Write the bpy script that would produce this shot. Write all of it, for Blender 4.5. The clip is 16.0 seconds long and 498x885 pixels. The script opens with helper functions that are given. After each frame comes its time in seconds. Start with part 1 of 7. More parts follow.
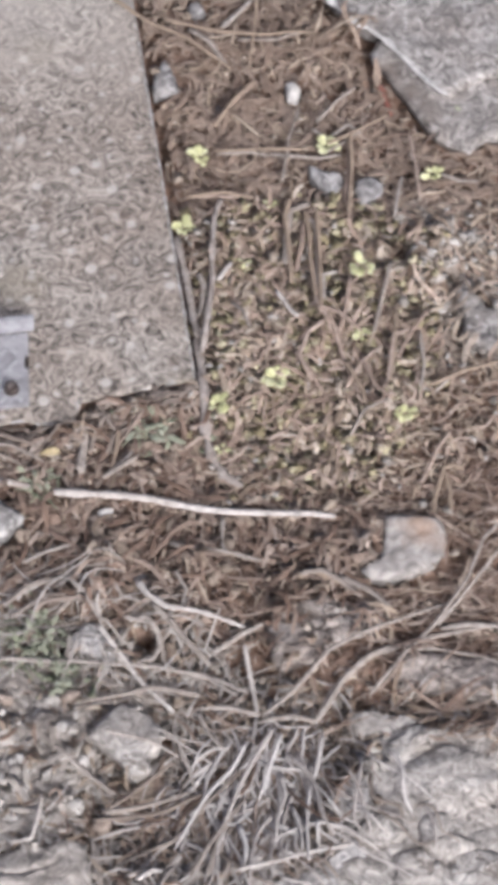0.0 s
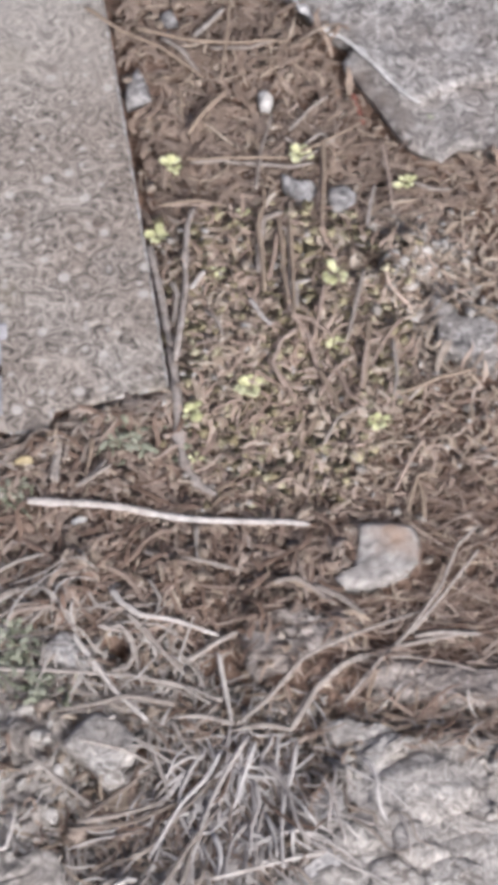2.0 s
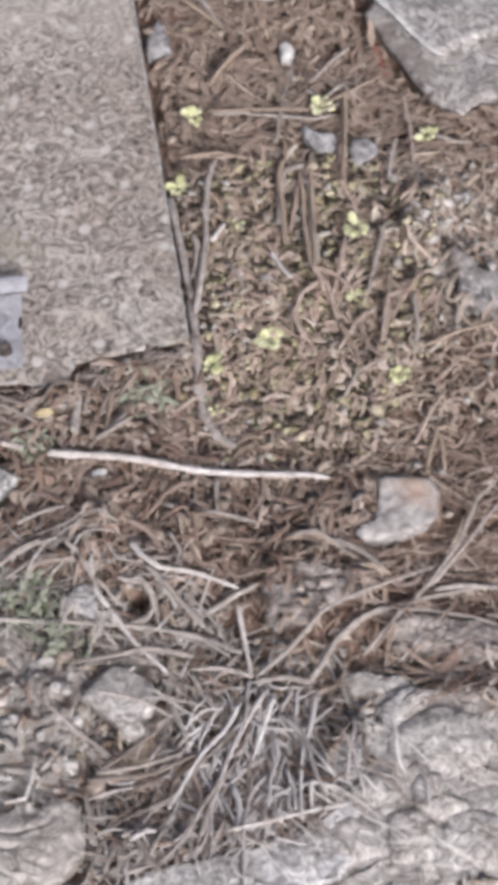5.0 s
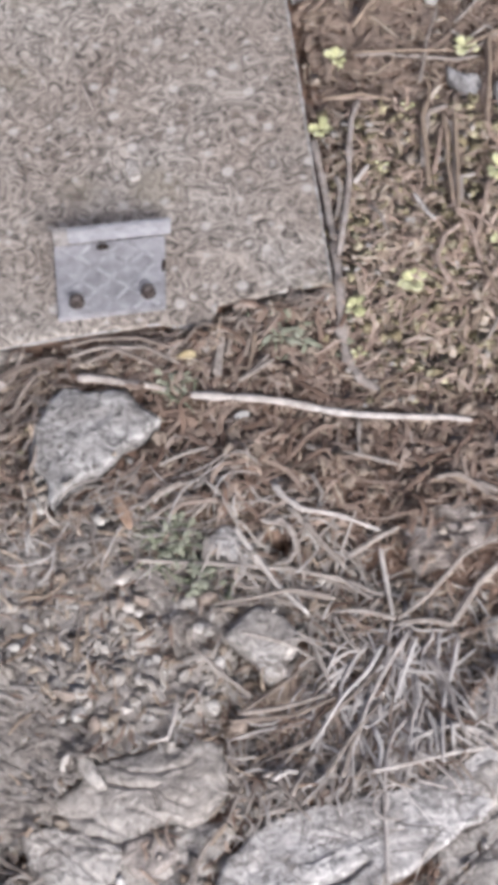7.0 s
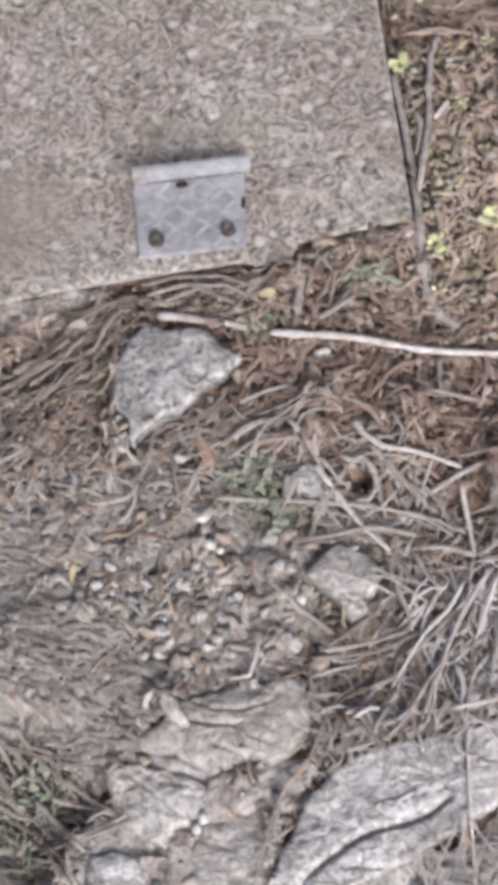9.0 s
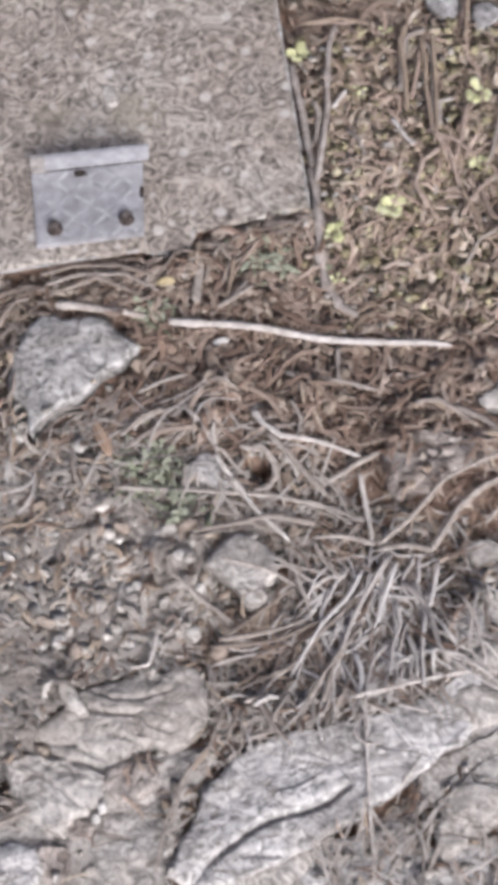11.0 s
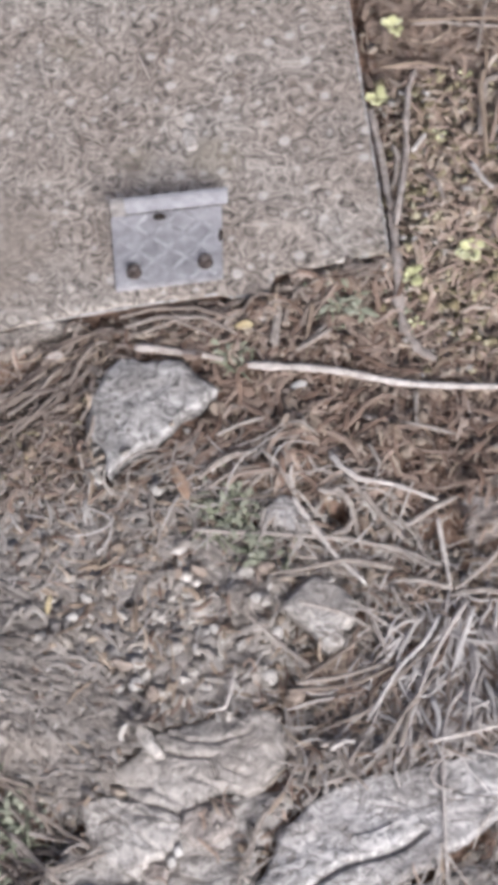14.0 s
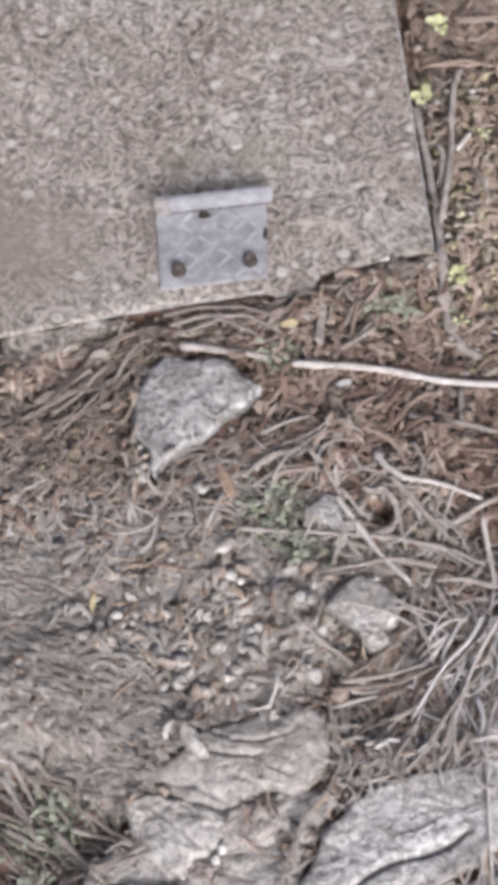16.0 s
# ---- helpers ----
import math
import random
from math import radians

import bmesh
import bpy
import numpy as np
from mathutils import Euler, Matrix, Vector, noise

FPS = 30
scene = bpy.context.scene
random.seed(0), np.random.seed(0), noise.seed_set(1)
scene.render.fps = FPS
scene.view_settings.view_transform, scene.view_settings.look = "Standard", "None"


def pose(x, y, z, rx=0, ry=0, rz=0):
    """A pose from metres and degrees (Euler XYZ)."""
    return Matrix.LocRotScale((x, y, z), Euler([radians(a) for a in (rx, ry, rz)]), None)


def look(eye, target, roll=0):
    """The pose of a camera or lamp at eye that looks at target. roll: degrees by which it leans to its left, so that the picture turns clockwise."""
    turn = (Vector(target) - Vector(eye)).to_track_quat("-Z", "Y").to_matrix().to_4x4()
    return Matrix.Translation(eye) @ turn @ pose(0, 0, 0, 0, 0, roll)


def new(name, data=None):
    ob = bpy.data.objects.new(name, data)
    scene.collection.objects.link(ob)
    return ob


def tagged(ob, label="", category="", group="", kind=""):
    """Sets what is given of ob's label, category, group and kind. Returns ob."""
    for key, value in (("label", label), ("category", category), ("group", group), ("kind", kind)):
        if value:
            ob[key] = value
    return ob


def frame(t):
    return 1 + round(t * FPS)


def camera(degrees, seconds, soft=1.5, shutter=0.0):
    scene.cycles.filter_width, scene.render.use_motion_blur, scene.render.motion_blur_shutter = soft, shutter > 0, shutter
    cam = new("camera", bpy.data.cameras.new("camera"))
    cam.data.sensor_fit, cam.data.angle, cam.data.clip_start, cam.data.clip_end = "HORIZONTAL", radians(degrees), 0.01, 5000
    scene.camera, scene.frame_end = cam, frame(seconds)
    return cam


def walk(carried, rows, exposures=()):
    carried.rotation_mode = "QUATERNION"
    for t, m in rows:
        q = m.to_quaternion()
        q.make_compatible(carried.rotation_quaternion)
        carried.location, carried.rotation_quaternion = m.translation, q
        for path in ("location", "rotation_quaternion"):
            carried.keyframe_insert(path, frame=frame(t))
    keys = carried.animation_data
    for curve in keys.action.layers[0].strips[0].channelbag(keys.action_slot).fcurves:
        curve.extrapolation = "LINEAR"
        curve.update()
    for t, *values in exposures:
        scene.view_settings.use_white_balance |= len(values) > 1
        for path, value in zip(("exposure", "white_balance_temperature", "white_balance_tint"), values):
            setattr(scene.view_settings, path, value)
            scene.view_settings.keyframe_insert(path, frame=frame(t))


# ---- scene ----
import mathutils.bvhtree

# A hand-held long lens pans over a weedy bank beside a concrete slab.
EYE = 1.67
cam = camera(11.0, 16.0, soft=7.45)
ROWS = [
    (0.0, 33.000, -0.000, 0.000),
    (0.5, 33.056, -0.101, -0.142),
    (1.0, 33.098, -0.219, -0.264),
    (1.5, 33.152, -0.346, -0.348),
    (2.0, 33.186, -0.410, -0.444),
    (2.5, 33.164, -0.461, -0.480),
    (3.0, 33.018, -0.229, -0.324),
    (3.2, 32.943, -0.179, -0.290),
    (4.3, 32.480, -0.230, -0.280),
    (5.3, 31.981, 0.139, 0.137),
    (5.5, 31.876, 0.610, 0.367),
    (6.0, 31.575, 1.543, 1.061),
    (6.5, 31.237, 2.103, 1.426),
    (7.0, 30.894, 2.489, 1.713),
    (7.5, 30.575, 2.763, 1.860),
    (8.0, 30.250, 3.209, 2.010),
    (8.2, 30.122, 3.464, 2.166),
    (9.2, 29.420, 4.200, 2.390),
    (10.3, 29.063, 3.437, 1.780),
    (10.5, 29.109, 2.960, 1.561),
    (11.0, 29.245, 2.250, 1.217),
    (11.5, 29.370, 2.563, 1.446),
    (12.0, 29.590, 2.839, 1.720),
    (12.5, 29.886, 3.219, 1.948),
    (13.0, 30.084, 3.329, 2.041),
    (13.5, 30.172, 3.425, 2.144),
    (14.0, 30.257, 3.615, 2.302),
    (14.5, 30.286, 3.773, 2.439),
    (15.0, 30.296, 4.123, 2.702),
    (15.5, 30.285, 4.327, 2.798),
    (16.0, 30.261, 4.429, 2.863),
]
walk(cam, [(t, pose(0, 0, EYE, rx, ry, rz)) for t, rx, ry, rz in ROWS],
     exposures=[(0.0, 0.38, 5740, 10), (16.0, 0.38, 5740, 10)])

# ---- world and sun: bright overcast, light from behind the viewer ----
world = bpy.data.worlds.new("sky")
scene.world = world
world.use_nodes = True
wn = world.node_tree
sky = wn.nodes.new("ShaderNodeTexSky")
sky.sky_type = "NISHITA"
sky.sun_disc = False
sky.sun_elevation, sky.sun_rotation = radians(36), radians(158)
sky.air_density, sky.dust_density, sky.ozone_density = 0.3, 8.0, 0.0
wn.nodes["Background"].inputs[1].default_value = 0.12
wn.links.new(sky.outputs[0], wn.nodes["Background"].inputs[0])
sun_data = bpy.data.lights.new("sun", "SUN")
sun_data.energy, sun_data.angle, sun_data.color = 1.9, radians(18), (1.0, 0.965, 0.915)
sun = new("sun", sun_data)
sun.matrix_world = look((1.3, -2.2, 2.55), (0.0, 1.0, 0.0))


# ---- materials ----
def material(name, colours, scale=40.0, rough=0.85, bump=0.3, bump_scale=None, fine=None, metal=0.0,
             island=0.0, spots=None, cracks=None, detail=8.0, obj_random=0.0, back_light=0.0, stains_and_shade=()):
    """colours: ramp stops; scale: noise cells per metre; island: share of the ramp that goes with each piece."""
    m = bpy.data.materials.new(name)
    m.use_nodes = True
    n, l = m.node_tree.nodes, m.node_tree.links
    b = n["Principled BSDF"]
    b.inputs["Roughness"].default_value = rough
    b.inputs["Metallic"].default_value = metal
    b.inputs["Specular IOR Level"].default_value = 0.25
    co = n.new("ShaderNodeTexCoord").outputs["Object"]
    big = n.new("ShaderNodeTexNoise")
    big.inputs["Scale"].default_value, big.inputs["Detail"].default_value = scale, detail
    big.inputs["Roughness"].default_value = 0.62
    l.new(co, big.inputs["Vector"])
    value = big.outputs["Fac"]
    stretch = n.new("ShaderNodeMapRange")
    stretch.inputs["From Min"].default_value, stretch.inputs["From Max"].default_value = 0.28, 0.72
    l.new(value, stretch.inputs["Value"])
    value = stretch.outputs["Result"]
    for share, output in ((island, "island"), (obj_random, "object")):
        if share:
            if output == "island":
                rnd = n.new("ShaderNodeNewGeometry").outputs["Random Per Island"]
            else:
                rnd = n.new("ShaderNodeObjectInfo").outputs["Random"]
            mix = n.new("ShaderNodeMix")
            mix.inputs["Factor"].default_value = share
            l.new(value, mix.inputs["A"])
            l.new(rnd, mix.inputs["B"])
            value = mix.outputs["Result"]
    ramp = n.new("ShaderNodeValToRGB")
    els = ramp.color_ramp.elements
    while len(els) < len(colours):
        els.new(0.5)
    for i, c in enumerate(colours):
        els[i].position = i / (len(colours) - 1)
        els[i].color = (*c, 1)
    l.new(value, ramp.inputs["Fac"])
    colour = ramp.outputs["Color"]
    height = None
    if fine:
        fn = n.new("ShaderNodeTexNoise")
        fn.inputs["Scale"].default_value, fn.inputs["Detail"].default_value = fine[0], 4.0
        fn.inputs["Distortion"].default_value = fine[2] if len(fine) > 2 else 0.4
        l.new(co, fn.inputs["Vector"])
        mr = n.new("ShaderNodeMapRange")
        mr.inputs["From Min"].default_value, mr.inputs["From Max"].default_value = 0.3, 0.7
        mr.inputs["To Min"].default_value, mr.inputs["To Max"].default_value = 1 - fine[1], 1 + fine[1]
        l.new(fn.outputs["Fac"], mr.inputs["Value"])
        mul = n.new("ShaderNodeMix")
        mul.data_type, mul.blend_type = "RGBA", "MULTIPLY"
        mul.inputs["Factor"].default_value = 1.0
        l.new(colour, mul.inputs["A"])
        l.new(mr.outputs["Result"], mul.inputs["B"])
        colour = mul.outputs["Result"]
        height = fn.outputs["Fac"]
    for sp in spots or ():
        # (cells per metre, radius, colour, share of cells)
        vo = n.new("ShaderNodeTexVoronoi")
        vo.inputs["Scale"].default_value = sp[0]
        l.new(co, vo.inputs["Vector"])
        warp = n.new("ShaderNodeMapRange")
        warp.inputs["From Min"].default_value, warp.inputs["From Max"].default_value = sp[1], sp[1] * 0.55
        l.new(vo.outputs["Distance"], warp.inputs["Value"])
        sep = n.new("ShaderNodeSeparateColor")
        l.new(vo.outputs["Color"], sep.inputs["Color"])
        pick = n.new("ShaderNodeMath")
        pick.operation = "LESS_THAN"
        pick.inputs[1].default_value = sp[3]
        l.new(sep.outputs[0], pick.inputs[0])
        both = n.new("ShaderNodeMath")
        both.operation = "MULTIPLY"
        l.new(warp.outputs["Result"], both.inputs[0])
        l.new(pick.outputs[0], both.inputs[1])
        part_mix = n.new("ShaderNodeMath")
        part_mix.operation = "MULTIPLY"
        part_mix.inputs[1].default_value = sp[4]
        l.new(both.outputs[0], part_mix.inputs[0])
        mx = n.new("ShaderNodeMix")
        mx.data_type = "RGBA"
        l.new(part_mix.outputs[0], mx.inputs["Factor"])
        l.new(colour, mx.inputs["A"])
        mx.inputs["B"].default_value = (*sp[2], 1)
        colour = mx.outputs["Result"]
    for stain in stains_and_shade:
        # (x, y, radius, colour): one blotch with a frayed rim; stains and painted shade
        dist = n.new("ShaderNodeVectorMath")
        dist.operation = "DISTANCE"
        dist.inputs[1].default_value = (stain[0], stain[1], 0.008)
        l.new(co, dist.inputs[0])
        fray = n.new("ShaderNodeMath")
        fray.operation = "MULTIPLY_ADD"
        fray.inputs[1].default_value = stain[2] * 1.6
        l.new(big.outputs["Fac"], fray.inputs[0])
        l.new(dist.outputs["Value"], fray.inputs[2])
        rim = n.new("ShaderNodeMapRange")
        rim.inputs["From Min"].default_value, rim.inputs["From Max"].default_value = stain[2] * 1.7, stain[2] * 0.9
        rim.inputs["To Max"].default_value = 0.75
        l.new(fray.outputs[0], rim.inputs["Value"])
        mx = n.new("ShaderNodeMix")
        mx.data_type = "RGBA"
        l.new(rim.outputs["Result"], mx.inputs["Factor"])
        l.new(colour, mx.inputs["A"])
        mx.inputs["B"].default_value = (*stain[3], 1)
        colour = mx.outputs["Result"]
    bump_in = big.outputs["Fac"] if height is None else height
    if bump_scale:
        bn = n.new("ShaderNodeTexNoise")
        bn.inputs["Scale"].default_value, bn.inputs["Detail"].default_value = bump_scale, 8.0
        l.new(co, bn.inputs["Vector"])
        bump_in = bn.outputs["Fac"]
    bp = n.new("ShaderNodeBump")
    bp.inputs["Strength"].default_value, bp.inputs["Distance"].default_value = bump, 0.002
    l.new(bump_in, bp.inputs["Height"])
    normal = bp.outputs["Normal"]
    if cracks:
        # (cells per metre, width, colour)
        tilted = n.new("ShaderNodeMapping")
        tilted.inputs["Rotation"].default_value = (0.3, 0.2, 0.5)
        tilted.inputs["Scale"].default_value = (1.0, 2.3, 1.4)
        l.new(co, tilted.inputs["Vector"])
        cv = n.new("ShaderNodeTexNoise")
        cv.inputs["Scale"].default_value, cv.inputs["Detail"].default_value = cracks[0], 3.0
        cv.inputs["Distortion"].default_value = 0.7
        l.new(tilted.outputs["Vector"], cv.inputs["Vector"])
        off = n.new("ShaderNodeMath")
        off.operation = "SUBTRACT"
        off.inputs[1].default_value = 0.5
        l.new(cv.outputs["Fac"], off.inputs[0])
        size = n.new("ShaderNodeMath")
        size.operation = "ABSOLUTE"
        l.new(off.outputs[0], size.inputs[0])
        cm = n.new("ShaderNodeMapRange")
        cm.inputs["From Min"].default_value, cm.inputs["From Max"].default_value = cracks[1] * 0.25, cracks[1]
        l.new(size.outputs[0], cm.inputs["Value"])
        mx = n.new("ShaderNodeMix")
        mx.data_type = "RGBA"
        l.new(cm.outputs["Result"], mx.inputs["Factor"])
        mx.inputs["A"].default_value = (*cracks[2], 1)
        l.new(colour, mx.inputs["B"])
        colour = mx.outputs["Result"]
        b2 = n.new("ShaderNodeBump")
        b2.inputs["Strength"].default_value, b2.inputs["Distance"].default_value = 0.55, 0.003
        l.new(cm.outputs["Result"], b2.inputs["Height"])
        l.new(normal, b2.inputs["Normal"])
        normal = b2.outputs["Normal"]
    l.new(normal, b.inputs["Normal"])
    l.new(colour, b.inputs["Base Color"])
    if back_light:
        tr = n.new("ShaderNodeBsdfTranslucent")
        l.new(colour, tr.inputs["Color"])
        ms = n.new("ShaderNodeMixShader")
        ms.inputs[0].default_value = back_light
        l.new(b.outputs[0], ms.inputs[1])
        l.new(tr.outputs[0], ms.inputs[2])
        l.new(ms.outputs[0], n["Material Output"].inputs["Surface"])
    return m


SOIL = material("soil", [(0.105, 0.064, 0.045), (0.182, 0.121, 0.09), (0.285, 0.207, 0.163)], 40, 0.95, 1.0, 120, (95, 0.6, 1.8))
CONCRETE = material("concrete", [(0.205, 0.17, 0.143), (0.262, 0.229, 0.2), (0.315, 0.288, 0.26)], 8, 0.92, 1.0, 95, (74, 0.78, 2.8),
                    spots=[(16, 0.42, (0.24, 0.21, 0.158), 0.3, 0.4), (62, 0.36, (0.52, 0.485, 0.455), 0.24, 0.7), (48, 0.3, (0.125, 0.098, 0.082), 0.16, 0.65),
                           (120, 0.42, (0.5, 0.465, 0.435), 0.13, 0.6)],
                    stains_and_shade=[(*(-0.1980, 1.5815), 0.2, (0.43, 0.396, 0.364)), (*(-0.3706, 1.1409), 0.105, (0.215, 0.184, 0.155)),
                            # three dark blotches paint the soft shadow behind the bracket's upright leg
                            (*(-0.2479, 1.2195), 0.024, (0.13, 0.11, 0.096)), (*(-0.2254, 1.2238), 0.026, (0.13, 0.11, 0.096)), (*(-0.2024, 1.2192), 0.02, (0.14, 0.118, 0.102))])
OLD_CONCRETE = material("weathered concrete", [(0.165, 0.144, 0.13), (0.258, 0.238, 0.224), (0.35, 0.332, 0.32)], 24, 0.92, 1.0, 140, (100, 0.65, 1.8),
                        spots=[(85, 0.38, (0.47, 0.442, 0.42), 0.3, 0.6), (150, 0.4, (0.52, 0.49, 0.47), 0.14, 0.6), (110, 0.3, (0.11, 0.092, 0.082), 0.16, 0.75)])
DIRTY_CONCRETE = material("dirty weathered concrete", [(0.165, 0.144, 0.13), (0.25, 0.229, 0.214), (0.335, 0.316, 0.303)], 24, 0.92, 1.0, 140, (100, 0.65, 1.8),
                          spots=[(85, 0.38, (0.47, 0.442, 0.42), 0.3, 0.6), (110, 0.3, (0.11, 0.092, 0.082), 0.16, 0.75)],
                          stains_and_shade=[(*(0.1193, 1.4617), 0.026, (0.15, 0.12, 0.1)), (*(0.1352, 1.4367), 0.022, (0.17, 0.142, 0.122)), (*(0.1487, 1.4150), 0.016, (0.2, 0.172, 0.152))])
WORN_EDGE = material("worn concrete edge", [(0.24, 0.226, 0.217), (0.325, 0.31, 0.3), (0.41, 0.396, 0.386)], 50, 0.9, 0.8, 240, (130, 0.35))
FRESH_BREAK = material("fresh concrete break", [(0.4, 0.38, 0.365), (0.5, 0.485, 0.47), (0.58, 0.565, 0.555)], 60, 0.9, 0.8, 240, (150, 0.25))
ROCK = material("pale rock", [(0.27, 0.244, 0.222), (0.35, 0.323, 0.298), (0.43, 0.408, 0.384)], 24, 0.92, 1.0, 105, (88, 0.56, 2.6),
                cracks=(17, 0.014, (0.22, 0.193, 0.172)))
GREY_ROCK = material("grey rock", [(0.26, 0.24, 0.227), (0.38, 0.362, 0.35), (0.485, 0.471, 0.463)], 28, 0.9, 1.0, 110, (90, 0.58, 2.6),
                     spots=[(60, 0.36, (0.6, 0.58, 0.57), 0.2, 0.6), (110, 0.3, (0.13, 0.11, 0.1), 0.1, 0.8)],
                     cracks=(15, 0.01, (0.23, 0.208, 0.192)))
CHIP_STONE = material("pale chip stone", [(0.29, 0.265, 0.24), (0.37, 0.345, 0.32), (0.46, 0.438, 0.415)], 60, 0.9, 0.7, 240, (150, 0.25), obj_random=0.5)
DOME_ROCK = material("tan weathered rock", [(0.24, 0.214, 0.193), (0.315, 0.288, 0.265), (0.39, 0.366, 0.343)], 20, 0.92, 0.9, 95, (82, 0.5, 2.6))
EARTH_ROCK = material("earthy rock", [(0.18, 0.15, 0.132), (0.275, 0.241, 0.22), (0.375, 0.34, 0.317)], 34, 0.93, 1.0, 120, (95, 0.55, 2.4),
                      cracks=(24, 0.024, (0.165, 0.136, 0.116)))
BLUE_STONE = material("bluish grey stone", [(0.16, 0.149, 0.145), (0.24, 0.228, 0.224), (0.33, 0.319, 0.314)], 70, 0.9, 0.9, 220, (140, 0.5, 1.2))
WHITE_STONE = material("white stone", [(0.36, 0.338, 0.315), (0.46, 0.44, 0.42), (0.55, 0.535, 0.52)], 90, 0.85, 0.6, 300, (200, 0.25))
LITTER_LEAF = material("dead leaf piece", [(0.14, 0.1, 0.075), (0.255, 0.2, 0.158), (0.34, 0.277, 0.226), (0.43, 0.362, 0.302)], 2.5, 0.75, 0.3, 8, (6, 0.25), obj_random=0.75, back_light=0.15)
PEBBLE = material("pale pebble", [(0.2, 0.172, 0.15), (0.31, 0.278, 0.252), (0.42, 0.388, 0.36)], 3, 0.9, 0.8, 6, (9, 0.3), obj_random=0.7)
TILE = material("worn tile", [(0.28, 0.254, 0.235), (0.35, 0.324, 0.304), (0.41, 0.387, 0.366)], 40, 0.85, 0.8, 160, (75, 0.42, 1.5),
                stains_and_shade=[(*(0.1338, 1.0014), 0.024, (0.41, 0.285, 0.205))])
SAGE = material("sage green leaf", [(0.22, 0.232, 0.165), (0.32, 0.33, 0.25), (0.43, 0.44, 0.355)], 60, 0.7, 0.3, 300, (260, 0.2), obj_random=0.6, back_light=0.15)
BROWN_BLADE = material("brown dead blade", [(0.16, 0.127, 0.105), (0.26, 0.216, 0.184), (0.37, 0.32, 0.282)], 120, 0.75, 0.3, 700, (400, 0.18), obj_random=0.7, back_light=0.12)
STRAW = material("dry straw", [(0.17, 0.124, 0.09), (0.295, 0.228, 0.173), (0.415, 0.337, 0.264), (0.560, 0.478, 0.385)], 120, 0.75, 0.3, 700, (400, 0.18), island=0.75, back_light=0.12)
GREY_STRAW = material("weathered straw", [(0.23, 0.197, 0.173), (0.33, 0.292, 0.262), (0.43, 0.392, 0.36), (0.545, 0.507, 0.477)], 120, 0.75, 0.3, 700, (400, 0.18), island=0.72, back_light=0.12)
BLADE = material("pale dead blade", [(0.3, 0.26, 0.235), (0.46, 0.418, 0.39), (0.57, 0.535, 0.51), (0.66, 0.63, 0.61)], 120, 0.75, 0.3, 700, (400, 0.18), obj_random=0.7, back_light=0.12)
STEM = material("dull dry stem", [(0.22, 0.184, 0.16), (0.33, 0.288, 0.256), (0.43, 0.388, 0.355)], 120, 0.8, 0.4, 500, (300, 0.25), obj_random=0.5, back_light=0.1)
BLEACHED = material("bleached twig", [(0.31, 0.272, 0.242), (0.47, 0.43, 0.398), (0.6, 0.568, 0.54)], 60, 0.7, 0.5, 500, (330, 0.2))
BROWN_STRAW = material("brown litter", [(0.115, 0.075, 0.055), (0.2, 0.139, 0.107), (0.305, 0.235, 0.192), (0.450, 0.379, 0.328)], 120, 0.8, 0.3, 700, (400, 0.2), island=0.78, back_light=0.1)
ROSY_BIT = material("rosy stem bit", [(0.19, 0.135, 0.105), (0.34, 0.258, 0.208), (0.51, 0.415, 0.35)], 120, 0.75, 0.3, 700, (400, 0.18), obj_random=0.75)
SHRED = material("bark shred", [(0.115, 0.075, 0.055), (0.2, 0.139, 0.107), (0.305, 0.235, 0.192), (0.450, 0.379, 0.328)], 120, 0.8, 0.3, 700, (400, 0.2), obj_random=0.78, back_light=0.1)
DULL_STRAW = material("dull brown shreds", [(0.1, 0.075, 0.06), (0.18, 0.143, 0.119), (0.275, 0.23, 0.198), (0.4, 0.348, 0.308)], 120, 0.8, 0.3, 700, (400, 0.2), island=0.78, back_light=0.1)
RED_STRAW = material("reddish stems", [(0.19, 0.135, 0.105), (0.34, 0.258, 0.208), (0.51, 0.415, 0.35)], 120, 0.75, 0.3, 700, (400, 0.18), island=0.75)
ROSY = material("rosy dry stem", [(0.21, 0.155, 0.124), (0.335, 0.257, 0.212), (0.45, 0.366, 0.312)], 120, 0.8, 0.4, 500, (300, 0.25), obj_random=0.5, back_light=0.1)
CHIP = material("leaf bits", [(0.14, 0.098, 0.07), (0.255, 0.197, 0.15), (0.400, 0.331, 0.268), (0.610, 0.536, 0.455)], 150, 0.75, 0.3, 600, (300, 0.2), island=0.8, back_light=0.15)
OLIVE_CHIP = material("olive husks", [(0.2, 0.162, 0.095), (0.33, 0.28, 0.17), (0.46, 0.41, 0.265), (0.58, 0.53, 0.39)], 150, 0.75, 0.3, 600, (300, 0.2), island=0.8, back_light=0.15)
PALE_CHIP = material("pale grit", [(0.215, 0.187, 0.162), (0.295, 0.266, 0.237), (0.38, 0.352, 0.322), (0.47, 0.444, 0.415)], 150, 0.85, 0.3, 600, (300, 0.2), island=0.8)
CRUST = material("grey matted crust", [(0.16, 0.138, 0.12), (0.245, 0.218, 0.196), (0.35, 0.32, 0.295)], 30, 0.9, 0.3, 600, (260, 0.25), island=0.7)
LEAF_CHIP = material("tan bark chip", [(0.2, 0.15, 0.112), (0.3, 0.245, 0.195), (0.4, 0.345, 0.29)], 60, 0.85, 0.3, 600, (260, 0.25), island=0.8)
FLAKE_BIT = material("pale chip bit", [(0.27, 0.238, 0.205), (0.39, 0.356, 0.322), (0.53, 0.5, 0.468)], 60, 0.85, 0.3, 600, (260, 0.2), obj_random=0.8)
